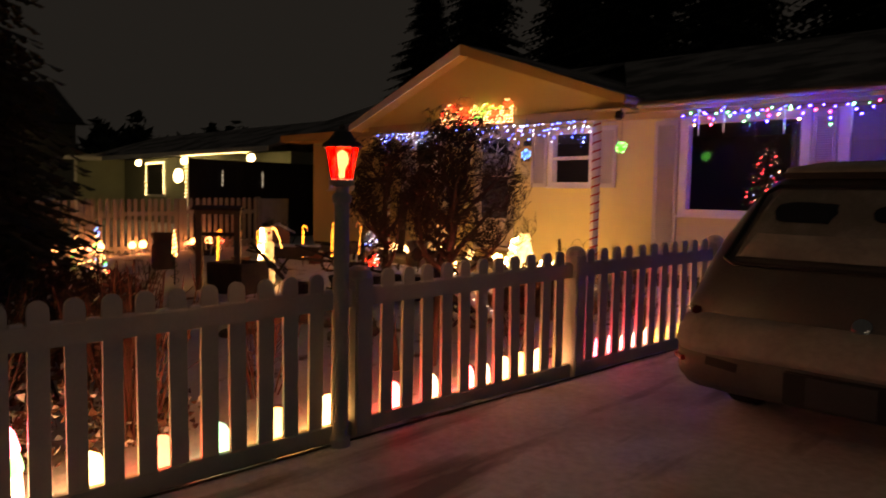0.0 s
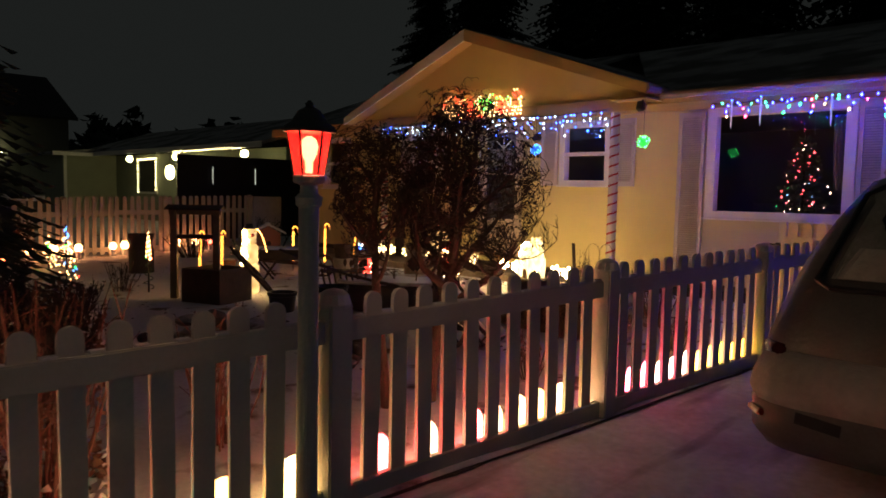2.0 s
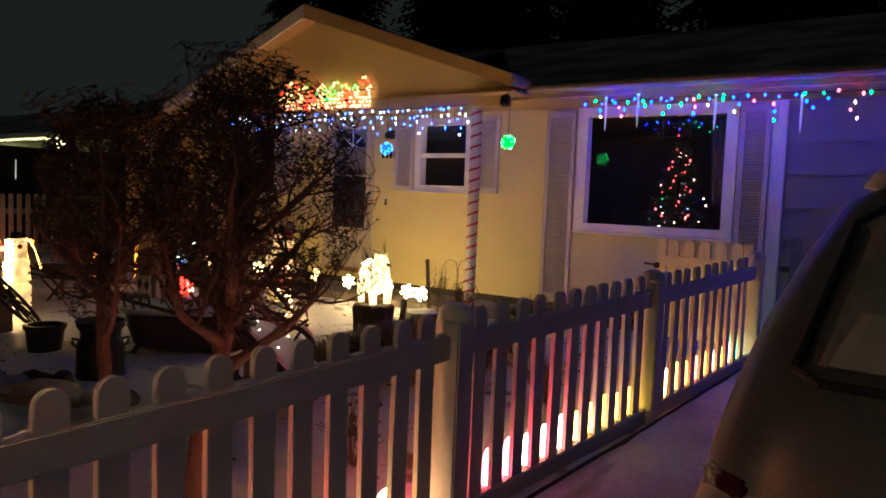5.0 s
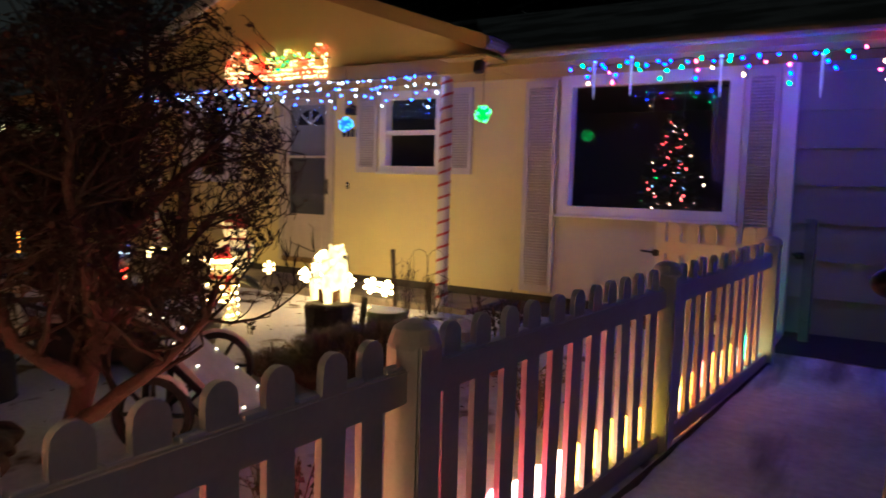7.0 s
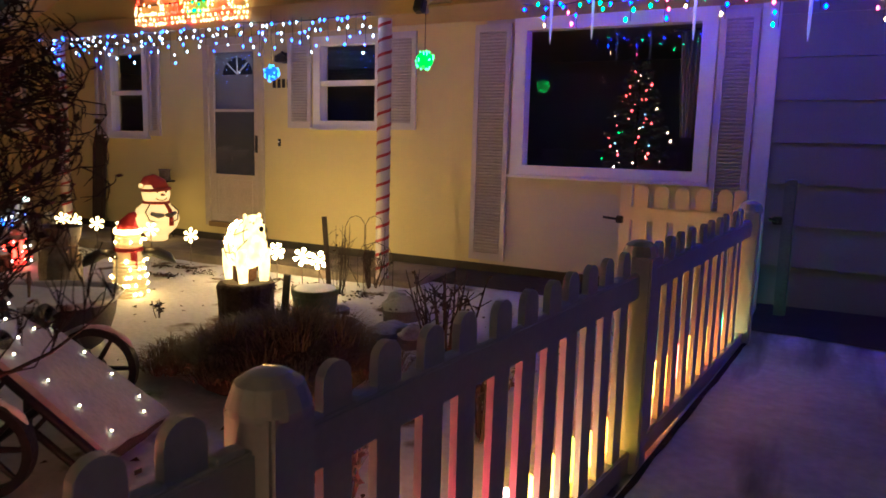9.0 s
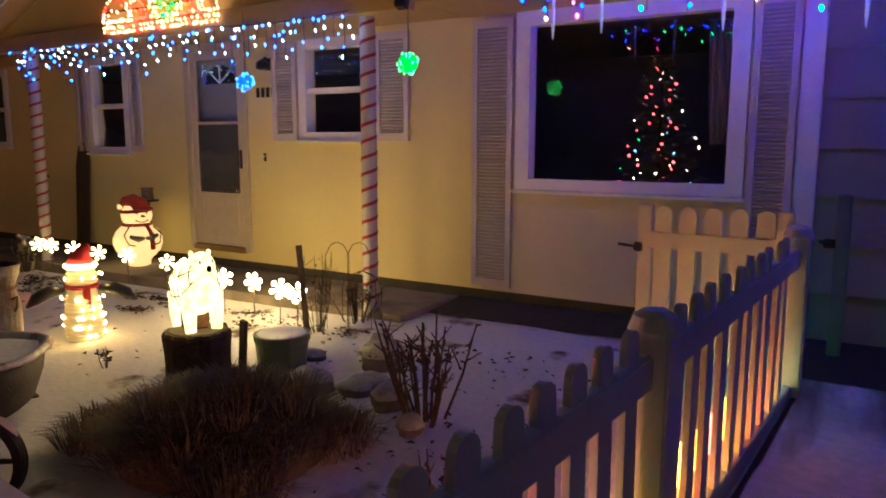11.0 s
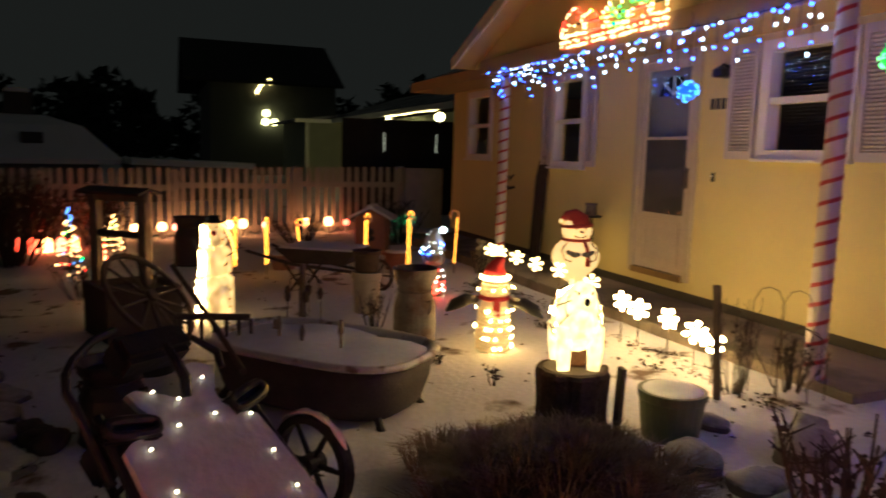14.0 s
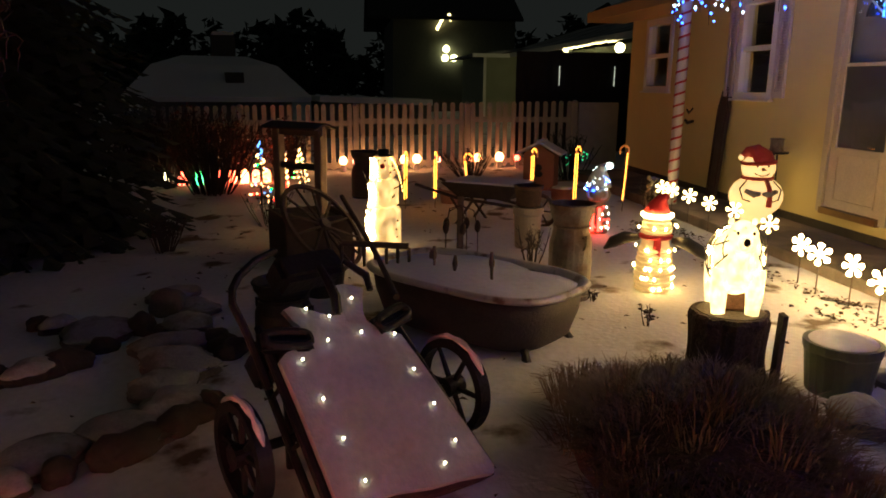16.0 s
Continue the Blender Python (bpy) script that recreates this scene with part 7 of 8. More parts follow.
stems("dead_flower_stalks", 3.02, -1.44, 18, 0.62, 0.20, "dead flower stalks before the porch slab", 49, heads=0.25, thick=0.004)
stems("dead_flower_stalks", 3.10, -1.05, 24, 0.42, 0.26, "dry grasses and stalks at the foot of the porch post", 50, heads=0.5, thick=0.005)
stems("dead_flower_stalks", -1.75, -1.05, 14, 0.40, 0.2, "dry stalks at the foot of the porch post", 51, heads=0.5, thick=0.005)
stems("small_weed", 2.34, -2.79, 5, 0.17, 0.05, "small dead weed poking from the snow", 52, heads=0.9, thick=0.004, cat="weed")
stems("small_weed", 1.75, -2.95, 4, 0.10, 0.05, "small dead weed poking from the snow", 53, heads=0.9, thick=0.004, cat="weed")
stems("bare_shrub", -1.75, -5.55, 22, 0.42, 0.40, "dark bare shrub in the snow", 54, heads=0.2)
stems("bare_shrub", -4.6, -6.7, 100, 1.1, 0.9, "tall dark shrub with withered leaves before the far fence", 55, mat("dark_twig", (0.03, 0.022, 0.018), 0.9, vary=0.3), heads=0.95, thick=0.011)
stems("bare_shrub", -5.75, -7.6, 120, 1.2, 0.9, "tall dark shrub with withered leaves before the far fence", 56, mat("dark_twig", (0.03, 0.022, 0.018), 0.9, vary=0.3), heads=0.95, thick=0.011)
for k, (x, y, h) in enumerate(((-6.5, -5.75, 0.75), (-6.4, -6.6, 0.95), (-6.4, -7.4, 1.05), (-6.2, -8.2, 1.1))):
    stems("bare_shrub", x, y, 70, h * 1.2, 0.5, "dark twiggy shrub before the far fence", 180 + k, DARKTWIG, heads=1.0, thick=0.009)
    leaf_clump(x, y, 420, h, 0.5, 190 + k, "dark withered foliage low in a shrub", 0.08).location.z += 0.30
stems("bare_shrub", -5.6, -2.6, 34, 0.55, 0.6, "dark bare shrub before the far fence", 57, heads=0.3, thick=0.010)
stems("bare_shrub", -5.2, -1.0, 40, 0.8, 0.55, "dark evergreen shrub by the house corner", 58, SPRUCE, heads=0.9, thick=0.010)
# wire trellis by the porch post
tl = thing("wire_trellis", pose(3.02, -1.33, ground_z(3.0, -1.3), 0, 0, 30), "low wire trellis with a dark stake", "trellis")
for dx in (0.0, 0.17):
    bm = bmesh.new()
    tube(bm, [(dx, 0, 0), (dx, 0, 0.60), (dx + 0.04, 0, 0.68), (dx + 0.09, 0, 0.70), (dx + 0.14, 0, 0.68), (dx + 0.18, 0, 0.60), (dx + 0.18, 0, 0)], 0.0028, 5)
    part("hoop", bm, RUST, tl)
part("stake", one_box((-0.10, -0.27, 0.34), (0.040, 0.03, 0.76), pose(0, 0, 0, 0, -4)), DARKWOOD, tl)
ps = thing("plant_support", pose(3.16, -1.06, ground_z(3.2, -1.1), 0, 0, 15), "bent wire plant support round the foot of the porch post", "plant support")
for turn in (0, 70):
    c, w = math.cos(radians(turn)), math.sin(radians(turn))
    part("hoop", tube(bmesh.new(), [(q * c, q * w, h) for q, h in ((-0.17, 0.0), (-0.17, 0.30), (-0.13, 0.39), (0.0, 0.44), (0.13, 0.39), (0.17, 0.30), (0.17, 0.0))], 0.0035, 5), RUST, ps)


# ---- stones ----
def rock(x, y, r, sx, sy, sz, seed, label, snow=True, material=STONE):
    t = thing("field_stone", at(x, y, seed * 37, -r * sz * 0.25), label, "stone", "garden stones")
    bm = bmesh.new()
    vs = bmesh.ops.create_icosphere(bm, subdivisions=3, radius=r)["verts"]
    for v in vs:
        k = 1 + 0.28 * noise.noise(v.co * (1.6 / r) + Vector((seed * 3.1, 0, 0)))
        v.co = Vector((v.co.x * sx * k, v.co.y * sy * k, (v.co.z * k + r * 0.6) * sz))
    part("stone", bm, material, t, smooth=True)
    if snow:
        bm = bmesh.new()
        vs = bmesh.ops.create_icosphere(bm, subdivisions=3, radius=r)["verts"]
        for v in vs:
            k = 1 + 0.28 * noise.noise(v.co * (1.6 / r) + Vector((seed * 3.1, 0, 0)))
            z = (v.co.z * k + r * 0.6) * sz
            v.co = Vector((v.co.x * sx * k, v.co.y * sy * k, max(z, r * sz * 0.95))) + Vector((0, 0, 0.012 if v.co.z > 0 else 0))
        # snow colour lowered to stand for the unlit part of the garden
        part("snow_top", bm, mat("dimmed_snow", (0.30, 0.31, 0.31), 0.8, vary=0.25, scale=6.0, bump=0.5, second=(0.14, 0.13, 0.12), mixscale=5.0, lo=0.48, hi=0.62), t, "thin snow on the stone, darkened for the dim garden", smooth=True)


for k, (x, y, r, sx, sy, sz) in enumerate(((3.95, -1.86, 0.15, 1.1, 0.85, 0.8), (4.10, -2.30, 0.12, 1.2, 1.0, 0.5), (3.66, -2.72, 0.13, 1.1, 1.0, 0.8), (4.35, -2.75, 0.10, 1.2, 0.9, 0.6), (3.40, -1.95, 0.09, 1.2, 0.9, 0.5),
                                           (2.62, -5.62, 0.20, 1.3, 0.9, 0.6), (2.95, -5.62, 0.17, 1.0, 1.2, 0.6), (2.30, -5.72, 0.17, 1.3, 0.9, 0.6), (3.20, -5.50, 0.16, 1.1, 0.9, 0.7), (1.95, -5.70, 0.15, 1.2, 1.0, 0.7), (1.55, -5.75, 0.16, 1.3, 1.0, 0.5), (3.40, -5.65, 0.18, 1.2, 0.9, 0.5), (3.60, -5.95, 0.16, 1.2, 1.0, 0.5), (1.2, -5.95, 0.16, 1.3, 1.0, 0.5), (2.0, -6.25, 0.2, 1.3, 1.0, 0.5))):
    rock(x, y, r, sx, sy, sz * (0.65 if y < -5 else 1.0), k + 1, "snow-capped field stone in the garden bed")
# dark edging stones along the raised beds, half under snow
rng = random.Random(12)
for line in (((3.98, -6.30), (3.78, -5.91), (3.58, -5.61), (3.33, -5.43), (3.10, -5.29)), ((1.70, -6.75), (1.89, -6.40), (1.95, -5.89), (2.26, -5.45), (2.55, -5.30)), ((2.75, -6.75), (2.68, -6.42), (2.54, -6.25), (2.20, -6.10))):
    for (xa, ya), (xb, yb) in zip(line, line[1:]):
        m = max(2, int(math.hypot(xb - xa, yb - ya) / 0.15))
        for k in range(m):
            f = (k + rng.uniform(0.2, 0.8)) / m
            rock(xa + (xb - xa) * f, ya + (yb - ya) * f, rng.uniform(0.075, 0.11), rng.uniform(1.0, 1.4), rng.uniform(0.8, 1.0), rng.uniform(0.55, 0.85), rng.randint(40, 90), "dark edging stone half under snow along the bed", rng.random() < 0.35, SOIL)
for x, y, r, sz, k in ((3.76, -1.62, 0.10, 1.0, 1), (4.40, -2.42, 0.105, 0.9, 2), (4.70, -2.66, 0.075, 0.8, 3), (3.80, -2.42, 0.13, 0.75, 4), (4.10, -2.20, 0.09, 0.6, 5)):
    rock(x, y, r, 1.15, 0.95, sz, 200 + k, "rounded stone under a cap of snow near the rose bush")
rock(1.58, -5.90, 0.13, 1.1, 0.9, 0.95, 31, "dark bare boulder in the snow", False)
stems("bare_shrub", -0.55, -6.44, 40, 0.36, 0.26, "low dark bare shrub in the snow", 59, heads=0.9, thick=0.007)
# dead leaves and clods on the snow
rng = random.Random(77)
bm = bmesh.new()
heaps = [(rng.uniform(-1.5, 3.3), rng.uniform(-1.75, -1.15)) for _ in range(26)]
for k in range(1500):
    if k < 620:
        x, y = heaps[k % 26]
        x, y = x + rng.gauss(0, 0.10), y + rng.gauss(0, 0.045)
    elif k < 900:
        x = rng.uniform(-1.5, 3.4)
        y = -1.22 - 0.10 * x * 0.6 + rng.gauss(0, 0.06)
    elif k < 1150:
        x, y = rng.uniform(3.2, 5.6), rng.uniform(-3.2, -1.2)
    else:
        x, y = rng.uniform(-4, 5.4), rng.uniform(-6.5, -1.5)
    z = ground_z(x, y) + lump(x, y) + 0.004
    s = rng.uniform(0.008, 0.03)
    a = rng.uniform(0, 6.28)
    c, sn = math.cos(a) * s, math.sin(a) * s
    v = [bm.verts.new(p) for p in ((x - c, y - sn, z), (x + sn * 0.6, y - c * 0.6, z + rng.uniform(0.002, 0.015)), (x + c, y + sn, z + rng.uniform(0, 0.01)), (x - sn * 0.6, y + c * 0.6, z + rng.uniform(0.002, 0.018)))]
    bm.faces.new(v)
tagged(part("leaf_litter", bm, mat("dead_leaf", (0.06, 0.035, 0.02), 0.9, vary=0.4)), "dead brown leaves scattered on the snow", "leaves", kind="stuff")
# old sled on the porch wall, wall ornament
sl = thing("wooden_sled", pose(-2.08, -0.07, 0.15, -4), "dark wooden sled leaning upright on the house wall", "sled")
bm = bmesh.new()
prism(bm, [(-0.11, 0), (0.11, 0), (0.12, 1.15), (0.08, 1.32), (0, 1.40), (-0.08, 1.32), (-0.12, 1.15)], Matrix.Translation((0, -0.05, 0)), 0.03)
part("sled_deck", bm, DARKWOOD, sl)
for sx in (-1, 1):
    part("sled_runner", tube(bmesh.new(), [(sx * 0.09, -0.06, 0.02), (sx * 0.10, -0.07, 1.1), (sx * 0.06, -0.06, 1.33)], 0.012, 6), RUST, sl)
wo = thing("wall_ornament", Matrix.Translation((-3.0, -0.02, 1.18)), "small dark metal ornament on the house wall", "ornament")
bm = bmesh.new()
tube(bm, [(-0.08, -0.02, 0.05), (0, -0.03, 0.0), (0.09, -0.02, 0.07)], 0.012, 6)
tube(bm, [(-0.10, -0.02, -0.10), (0.0, -0.04, -0.13), (0.12, -0.02, -0.10)], 0.02, 6)
part("ornament_scrolls", bm, IRON, wo)

# ---- neighbour's side ----
NF = [(-7.3, -0.30), (-7.3, -2.4), (-7.3, -4.5), (-7.3, -6.6), (-7.3, -8.7)]
nfence = thing("far_picket_fence", Matrix(), "white picket fence along the neighbour's garden", "fence")
# white paint darkened in colour for the dim light on this fence
DIMWHITE = mat("dimmed_white_paint", (0.31, 0.31, 0.27), 0.6, vary=0.15, scale=4.0)
FP = picket_mesh(0.085, 1.22, 0.022)
FPM = post_mesh(1.30, 0.11)
FP.materials[0] = DIMWHITE
FPM.materials[0] = DIMWHITE
for x, y in NF:
    o = new("fence_post", FPM)
    o.parent, o.location = nfence, (x, y, ground_z(x, y) - 0.05)
for (xa, ya), (xb, yb) in zip(NF, NF[1:]):
    for zr in (0.12, 0.90):
        bm = bmesh.new()
        box(bm, (xa, (ya + yb) / 2, ground_z(xa, (ya + yb) / 2) + zr), (0.045, abs(yb - ya) - 0.1, 0.10))
        part("rail", bm, DIMWHITE, nfence)
    for k in range(13):
        y = ya + (yb - ya) * (k + 0.75) / 13.5
        o = new("picket", FP)
        o.parent = nfence
        o.matrix_basis = Matrix.Translation((xa + 0.02, y, ground_z(xa, y) + 0.02)) @ pose(0, 0, 0, 0, R.uniform(-0.7, 0.7), 90)
pg = thing("lattice_panel", Matrix(), "pale solid garden panel at the end of the far fence", "panel")
part("panel_board", one_box((-7.3, 0.18, 0.62), (0.04, 0.80, 1.2), None, 0.006), mat("pale_board", (0.40, 0.38, 0.34), 0.7), pg)

# round luminaries along that fence
for px, c, s, nm, r in ((-4.75, (1.0, 0.46, 0.28), 5.0, "warm", 0.10), (-4.30, (1.0, 0.50, 0.30), 6.0, "warm", 0.10), (-4.52, (1.0, 0.30, 0.35), 2.5, "pink", 0.08), (-3.62, (1.0, 0.46, 0.28), 6.0, "warm", 0.10), (-3.38, (1.0, 0.44, 0.26), 5.0, "warm", 0.11), (-2.98, (1.0, 0.30, 0.35), 2.5, "pink", 0.07), (-2.22, (1.0, 0.44, 0.26), 6.0, "warm", 0.10), (-2.36, (1.0, 0.25, 0.2), 4.0, "red", 0.06), (-1.80, (1.0, 0.42, 0.28), 5.0, "warm", 0.11), (-1.46, (1.0, 0.10, 0.10), 4.0, "red", 0.07), (-5.20, (1.0, 0.45, 0.28), 5.0, "warm", 0.09), (-5.6, (1.0, 0.45, 0.28), 5.0, "warm", 0.09)):
    t = thing("round_luminary", Matrix.Translation((-7.08, px, ground_z(-7, px))), "glowing %s round luminary before the far fence" % nm, "luminary", "round luminaries")
    r *= 0.74
    part("lit_globe", lathe(bmesh.new(), [(r * 0.7, 0.14), (r, 0.14 + r * 0.6), (r, 0.14 + r * 1.2), (r * 0.6, 0.14 + r * 1.9), (0.01, 0.14 + 2.0 * r)], 14), lit_plastic((c[0], c[1] * 0.80, c[2] * 0.50), s * 2.6), t, smooth=True)
    part("foot", lathe(bmesh.new(), [(r * 0.8, -0.02), (r * 0.7, 0.14)], 12), WHITE, t)
for y, c, s in ((-6.00, (1.0, 0.12, 0.04), 4.0), (-6.18, (1.0, 0.06, 0.04), 4.0), (-6.36, (1.0, 0.30, 0.10), 4.0), (-6.55, (1.0, 0.06, 0.03), 4.0), (-6.73, (1.0, 0.05, 0.03), 3.0), (-7.09, (0.05, 1.0, 0.25), 2.0), (-7.36, (1.0, 0.08, 0.05), 3.0), (-7.58, (1.0, 0.8, 0.45), 4.0)):
    t = thing("path_luminary", Matrix.Translation((-5.75, y, ground_z(-5.75, y))), "glowing coloured luminary before the dark shrubs", "luminary", "far luminaries")
    part("lit_body", lathe(bmesh.new(), [(0.06, 0), (0.065, 0.12), (0.05, 0.20), (0.01, 0.23)], 12), lit_plastic(c, s * 4.0), t, smooth=True)


# lit cone trees
CONEW = glow("cone_bulb", (1.0, 0.50, 0.20), 7.0)


def cone_tree(x, y, h, r, seed, mats, label, low=0.0):
    rng = random.Random(seed)
    t = thing("cone_tree_light", at(x, y), label, "light figure", "cone trees")
    part("pole", tube(bmesh.new(), [(0, 0, 0), (0, 0, h)], 0.012, 6), IRON, t)
    bm = bmesh.new()
    wire(bm, [(r * (1 - k / 80) * math.cos(k * 0.5), r * (1 - k / 80) * math.sin(k * 0.5), 0.05 + (h - 0.1) * k / 80) for k in range(80)], 0.006)
    part("spiral", bm, mat("green_wire", (0.02, 0.06, 0.03), 0.7), t)
    bm = bmesh.new()
    for k in range(60):
        f = low + (1 - low) * (k + rng.random()) / 60
        bulb(bm, (r * (1 - f) * math.cos(k * 0.67), r * (1 - f) * math.sin(k * 0.67), 0.06 + (h - 0.08) * f), 0.014, rng.choices(range(len(mats)), [5] + [1] * (len(mats) - 1))[0] if f < 0.78 else len(mats) - 1)
    tagged(part("lamp_chain", bm, mats, t), kind="stuff")


cone_tree(-3.13, -5.80, 0.88, 0.17, 61, [CONEW, BRED, BGREEN, glow("tree_top_blue", (0.1, 0.3, 1.0), 4.0)], "spiral cone tree of warm lamps with a blue top")
cone_tree(-5.2, -5.42, 0.62, 0.14, 62, [CONEW, BGREEN, CONEW], "small cone tree of warm lamps")
cone_tree(-1.34, -5.33, 0.86, 0.07, 63, [CONEW, BRED, BGREEN, CONEW], "slim spiral of coloured lamps on a pole behind the well", 0.5)
gw = thing("green_garland", at(-5.9, -0.72), "dim green light garland in a dark shrub", "string lights")
bm = bmesh.new()
for k in range(16):
    bulb(bm, (R.uniform(-0.15, 0.15), R.uniform(-0.25, 0.25), R.uniform(0.25, 0.40)), 0.016)
wire(bm, [(0, -0.2, 0), (0, 0, 0.33), (0, 0.2, 0.3)], 0.004)
tagged(part("lamp_chain", bm, glow("dim_green", (0.05, 1.0, 0.4), 1.2), gw), kind="stuff")

# dark board fence
df = thing("board_fence", Matrix(), "tall dark stained board fence between the gardens", "fence")
y = -0.85
while y < 4.6:
    part("board", one_box((-10.0, y + 0.068, 1.08), (0.02, 0.1385, 2.30), None, 0.002), mat("dark_stain", (0.012, 0.012, 0.014), 0.7, vary=0.4, scale=8.0, obj=True), df)
    y += 0.14
part("cap_rail", one_box((-10.0, 1.9, 2.25), (0.06, 5.5, 0.05)), mat("dark_stain", (0.012, 0.012, 0.014), 0.7), df)
# two faint reflections on the dark boards, added as glowing tubes
for yy in (0.15, 1.45):
    t = thing("reflection_tube", Matrix.Translation((-9.97, yy, 1.75)), "thin glowing tube for a reflection on the dark fence", "string lights", "fence tubes")
    part("tube", tube(bmesh.new(), [(0, 0, -0.22), (0, 0, 0.22)], 0.010, 6), glow("dim_reflection_glow", (0.9, 0.95, 0.8), 0.6), t)

# neighbour's house
# greenish light on the walls is put into the siding colour
GREENLIT = mat("neighbour_siding", (0.30, 0.32, 0.24), 0.7, vary=0.1, scale=2.0)
nh = thing("neighbour_house", Matrix(), "neighbour's bungalow coloured as lit greenish, with warm string lights", "house")
bm = bmesh.new()
span(bm, (-31.0, 3.4, -0.4), (-11.4, 9.0, 2.75))
part("wall", bm, GREENLIT, nh)
bm = bmesh.new()
span(bm, (-31.0, 1.2, -0.4), (-25.0, 3.39, 2.75))
part("wing_wall", bm, GREENLIT, nh)
bm = bmesh.new()
slope_slab(bm, (-27.8, 2.3, 2.85), (-11.0, 2.3, 2.85), (-11.0, 6.2, 4.1), (-27.8, 6.2, 4.1), 0.1)
slope_slab(bm, (-11.0, 9.8, 2.85), (-27.8, 9.8, 2.85), (-27.8, 6.2, 4.1), (-11.0, 6.2, 4.1), 0.1)
part("roof", bm, ROOF, nh)
bm = bmesh.new()
slope_slab(bm, (-31.6, 0.6, 2.80), (-24.5, 0.6, 2.80), (-24.5, 3.2, 3.1), (-31.6, 3.2, 3.1), 0.1)
part("wing_roof", bm, ROOF, nh)
bm = bmesh.new()
span(bm, (-27.8, 2.26, 2.68), (-11.0, 2.29, 2.86))
span(bm, (-24.5, 0.6, 2.66), (-24.47, 2.2, 2.82))
part("fascia", bm, WHITE, nh)
bm = bmesh.new()
span(bm, (-24.99, 1.16, -0.4), (-24.90, 1.28, 2.7))
part("corner_board", bm, WHITE, nh)
for x0, x1, z0, z1 in ((-22.4, -20.8, 1.2, 2.5), (-15.9, -14.6, 1.1, 2.3), (-13.6, -12.6, 0.0, 2.1)):
    wdw = part("window", (lambda b: (span(b, (x0 - 0.08, 3.34, z0 - 0.08), (x1 + 0.08, 3.395, z1 + 0.08)), b)[1])(bmesh.new()), WHITE, nh)
    bm = bmesh.new()
    span(bm, (x0, 3.325, z0), (x1, 3.338, z1))
    part("pane", bm, mat("dark_pane", (0.02, 0.02, 0.025), 0.1), wdw)
for x in (-16.9, -12.15, -21.0):
    t = thing("porch_lamp", Matrix.Translation((x, 2.36, 2.50)), "bright warm porch lamp of the neighbour's house", "wall lamp", "neighbour lamps")
    part("globe", ball(bmesh.new(), (0, 0, 0), 0.13, 0, 12), glow("neighbour_lamp", (1.0, 0.86, 0.42), 11.0), t)
    part("bracket", tube(bmesh.new(), [(0, 0, 0.1), (0, 0, 0.27)], 0.02, 6), BLACK, t)
t = thing("lit_wreath", Matrix.Translation((-17.4, 2.36, 1.95)), "bright round wreath of warm lamps", "light figure")
part("wreath_lamps", torus(bmesh.new(), 0.17, 0.10, pose(0, 0, 0, 90), 18, 8), glow("wreath_glow", (1.0, 0.88, 0.45), 9.0), t)
part("hook", tube(bmesh.new(), [(0, 0, 0.25), (0, 0, 0.75)], 0.012, 5), BLACK, t)


def far_string(pts, label, step=0.11, r=0.024):
    t = thing("far_string_lights", Matrix(), label, "string lights")
    bm = bmesh.new()
    for a, b in zip(pts, pts[1:]):
        a, b = Vector(a), Vector(b)
        n = max(1, int((b - a).length / step))
        for k in range(n):
            bulb(bm, a.lerp(b, k / n) + Vector((0, 0, R.uniform(-0.02, 0.02))), r)
    tagged(part("lamp_chain", bm, glow("far_bulb", (1.0, 0.80, 0.36), 10.0), t), kind="stuff")
    cb = bmesh.new()
    wire(cb, pts, 0.008)
    part("cable", cb, BLACK, t)


far_string([(-16.9, 2.27, 2.68), (-12.1, 2.27, 2.70)], "warm string lights along the neighbour's eave")
far_string([(-22.5, 3.30, 1.2), (-22.5, 3.30, 2.55), (-20.75, 3.30, 2.55), (-20.75, 3.30, 1.2)], "warm string lights round a window")
far_string([(-16.75, 2.33, 2.66), (-16.75, 2.33, 0.6)], "warm string lights down a porch post", 0.13)
pp = thing("porch_column", Matrix(), "pale porch column of the neighbour's house", "post")
part("column", one_box((-16.75, 2.45, 1.2), (0.11, 0.11, 3.0)), WHITE, pp)

# snowy-roofed house, built small and near to fit the view; far house
sh = thing("snowy_roof_house", pose(-19.0, -9.0, -0.2, 0, 0, 12), "distant house with a broad snowy roof, set small and near to fit the view", "shed")
part("shed_wall", one_box((0, 0, 0.5), (4.6, 4.4, 1.4)), mat("house_boards", (0.10, 0.11, 0.10), 0.8), sh)
bm = bmesh.new()
loft(bm, [[(-2.8, -2.7, 1.15), (2.8, -2.7, 1.15), (2.8, 2.7, 1.15), (-2.8, 2.7, 1.15)], [(-2.8, -2.75, 1.3), (2.8, -2.75, 1.3), (2.8, 2.75, 1.3), (-2.8, 2.75, 1.3)], [(-1.4, -1.9, 2.25), (1.4, -1.9, 2.25), (1.4, 1.9, 2.25), (-1.4, 1.9, 2.25)], [(-0.6, -1.0, 2.55), (0.6, -1.0, 2.55), (0.6, 1.0, 2.55), (-0.6, 1.0, 2.55)]])
part("snow_roof", bm, SNOW, sh, "thick smooth snow on the roof", smooth=False)
part("chimney", one_box((0.3, 0.3, 2.8), (0.55, 0.75, 0.8)), mat("dark_brick", (0.05, 0.045, 0.045), 0.9), sh)
bm = bmesh.new()
box(bm, (0.3, 0.3, 3.26), (0.5, 0.68, 0.14), None, 0, 0.04)
part("chimney_snow", bm, SNOW, sh)
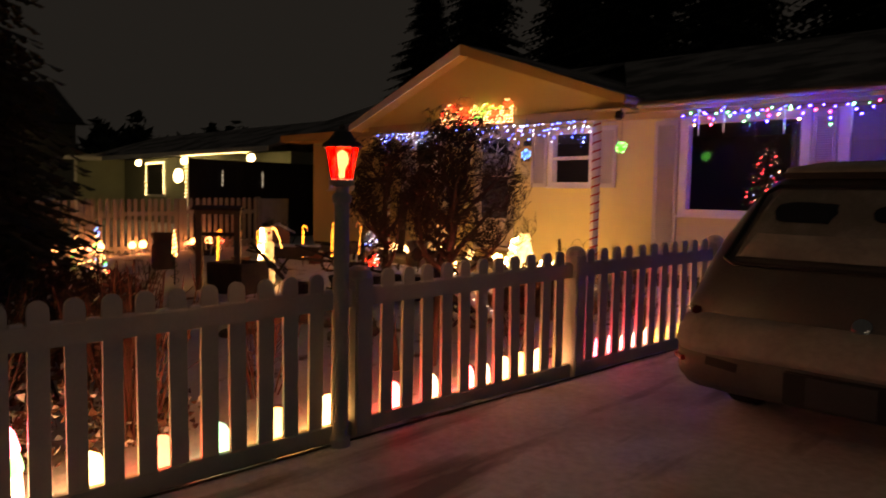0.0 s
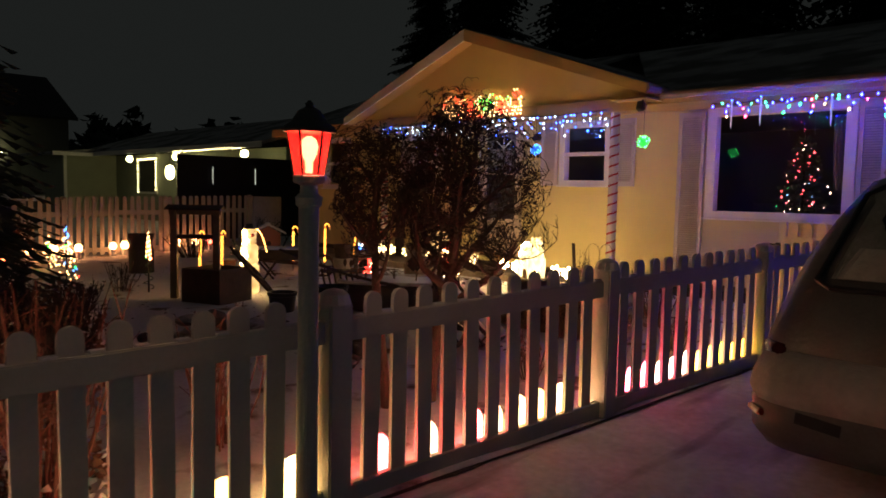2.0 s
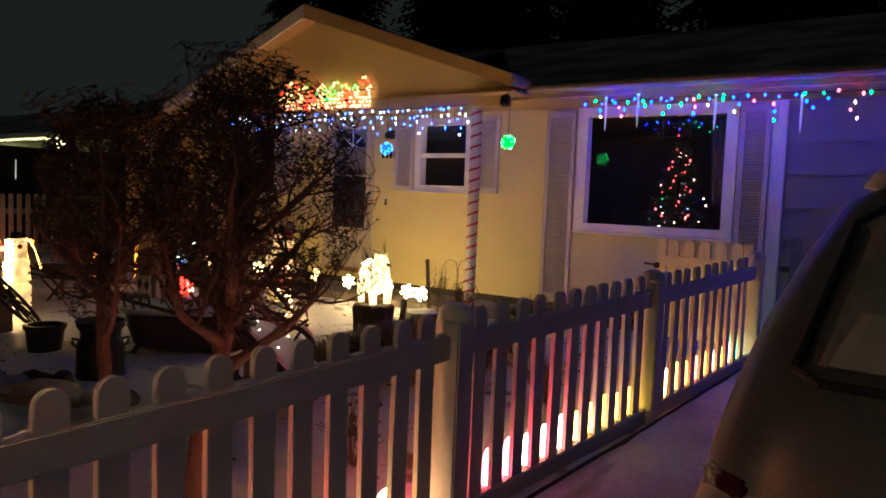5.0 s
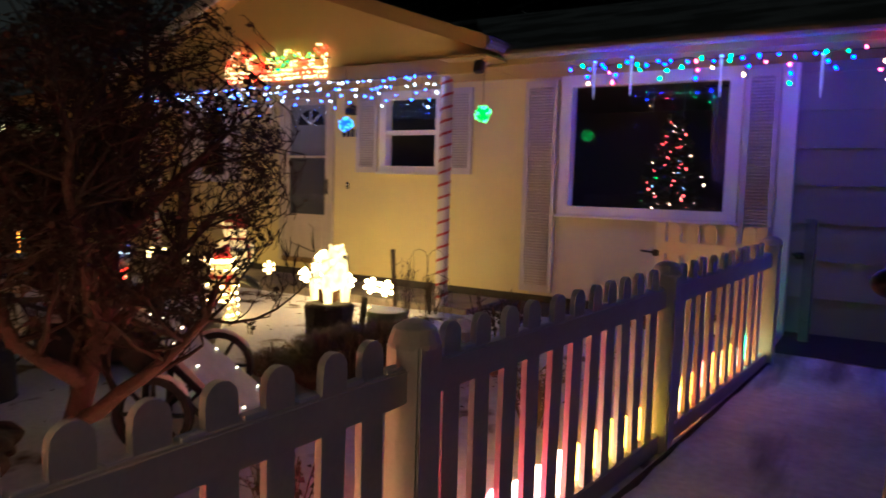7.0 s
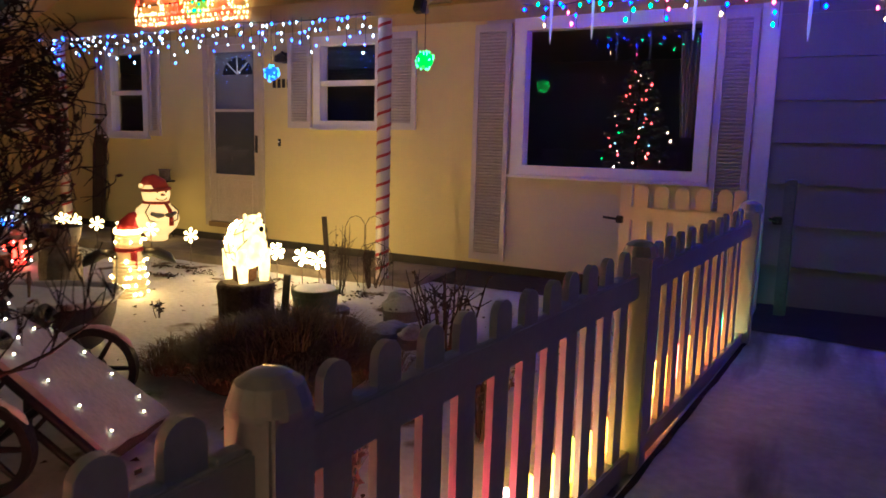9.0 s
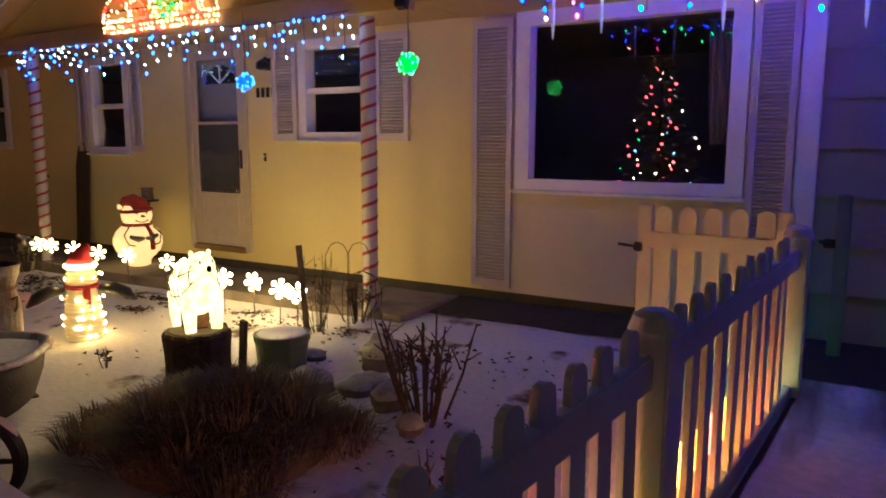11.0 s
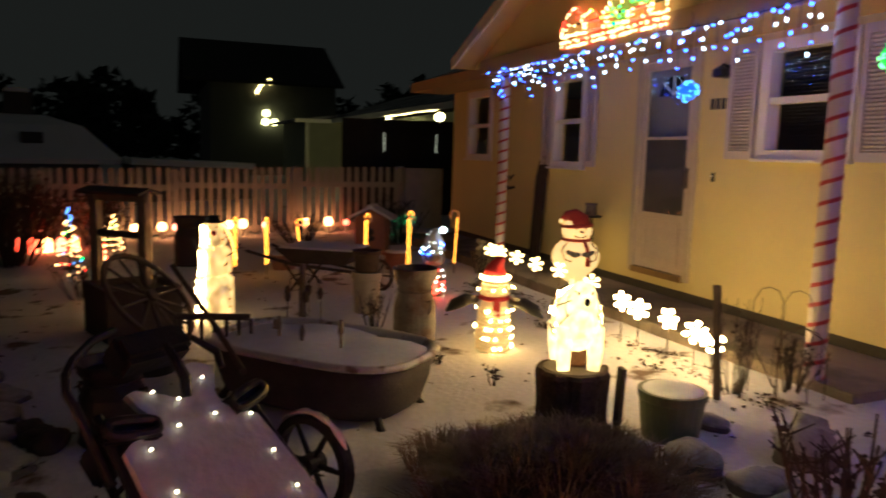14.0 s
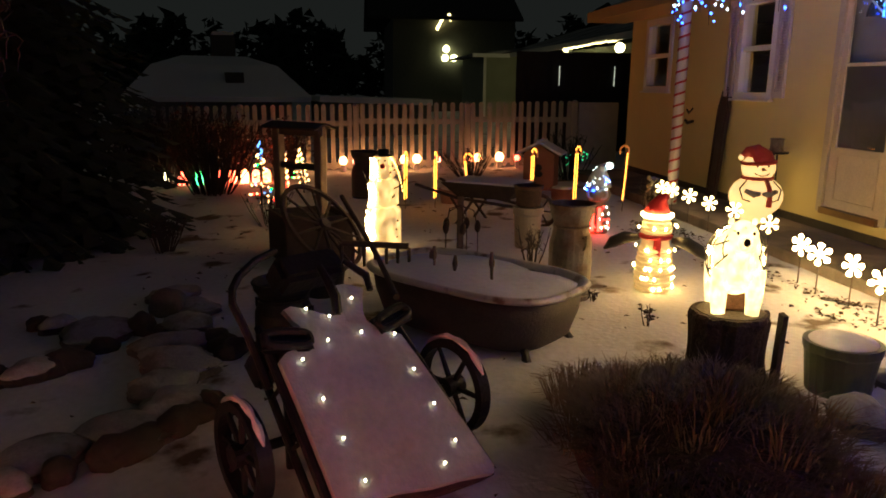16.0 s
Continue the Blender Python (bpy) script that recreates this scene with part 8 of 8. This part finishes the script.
part("roof_vent", one_box((2.0, 0.5, 1.85), (0.4, 0.55, 0.35)), mat("dark_brick", (0.05, 0.045, 0.045), 0.9), sh)
bm = bmesh.new()
slope_slab(bm, (1.0, 2.9, 1.35), (3.4, 2.9, 1.35), (3.4, 6.5, 1.25), (1.0, 6.5, 1.25), 0.18)
part("lean_to_roof", bm, SNOW, sh)
part("lean_to_wall", one_box((2.2, 4.7, 0.4), (2.2, 3.4, 1.5)), mat("house_boards", (0.10, 0.11, 0.10), 0.8), sh)
fh = thing("far_house", Matrix(), "dark two-storey house with light garlands, far off", "house")
bm = bmesh.new()
span(bm, (-46, -2, -0.5), (-36, 5.0, 5.2))
part("wall", bm, mat("far_wall", (0.10, 0.10, 0.09), 0.9), fh)
bm = bmesh.new()
slope_slab(bm, (-35.6, -3.4, 5.2), (-35.6, 5.4, 5.2), (-41, 5.4, 8.0), (-41, -3.4, 8.0), 0.15)
slope_slab(bm, (-46.4, 5.4, 5.2), (-46.4, -3.4, 5.2), (-41, -3.4, 8.0), (-41, 5.4, 8.0), 0.15)
part("roof", bm, mat("far_roof", (0.03, 0.03, 0.03), 0.9), fh)
far_string([(-35.9, 0.5, 4.6), (-35.9, 0.75, 5.1), (-35.9, 1.2, 5.35), (-35.9, 1.25, 5.0)], "lit garland on the far house", 0.10, 0.07)
for yy, zz in ((0.95, 3.0), (1.45, 3.0), (1.0, 3.5)):
    t = thing("porch_lamp", Matrix.Translation((-35.85, yy, zz)), "bright lamp on the far house", "wall lamp", "far lamps")
    part("globe", ball(bmesh.new(), (0, 0, 0), 0.20, 0, 10), glow("far_lamp", (1.0, 0.95, 0.5), 6.0), t)
    part("bracket", tube(bmesh.new(), [(-0.15, 0, 0.1), (0, 0, 0.1)], 0.03, 6), BLACK, t)
sl = thing("street_lamp", Matrix.Translation((-50, -25, 0)), "lit street lamp far off in the dark", "street lamp")
part("pole", tube(bmesh.new(), [(0, 0, -1), (0, 0, 8.2), (0.6, 0.2, 8.5)], 0.09, 8), IRON, sl)
part("head", ball(bmesh.new(), (0.7, 0.2, 8.4), 0.16, 0, 10, (1.5, 1, 0.6)), glow("street_lamp_head", (1.0, 0.95, 0.85), 8.0), sl)
# the assumed street lamp behind the walker, never in view
sl = thing("street_lamp", Matrix.Translation((9.6, -14.0, -0.3)), "low street lamp by the road, assumed and never in view", "street lamp")
part("pole", tube(bmesh.new(), [(0.9, -0.9, -0.4), (0.9, -0.9, 4.0), (0.5, -0.5, 4.6), (0.05, -0.05, 4.68)], [0.09, 0.07, 0.05, 0.04], 10), GALV, sl)
part("hood", lathe(bmesh.new(), [(0.03, 4.71), (0.22, 4.67), (0.27, 4.60), (0.26, 4.59)], 16), GALV, sl)


def far_woods():
    """A dark belt of far trees on the horizon."""
    rng = random.Random(91)
    bm = bmesh.new()
    for k in range(330):
        a = rng.uniform(radians(70), radians(250))
        d = rng.uniform(62, 90)
        x, y = d * math.cos(a), d * math.sin(a)
        h, w = rng.uniform(4, 9), rng.uniform(2.0, 3.6)
        for q in range(90):
            f = rng.random()
            b, rr = rng.uniform(0, 6.283), w * math.sqrt(rng.random()) * (1.1 - 0.8 * f * f)
            c = Vector((x + rr * math.cos(b), y + rr * math.sin(b), h * (0.08 + 0.9 * f)))
            s = rng.uniform(0.28, 0.62)
            vs = [bm.verts.new(c + s * Vector((rng.gauss(0, 1), rng.gauss(0, 1), rng.gauss(0, 0.8)))) for _ in range(4)]
            for t in ((0, 1, 2), (0, 2, 3), (0, 3, 1), (1, 3, 2)):
                bm.faces.new([vs[i] for i in t])
    tagged(part("far_woods", bm, SPRUCE), "dark belt of far trees", "woods", kind="stuff")


far_woods()
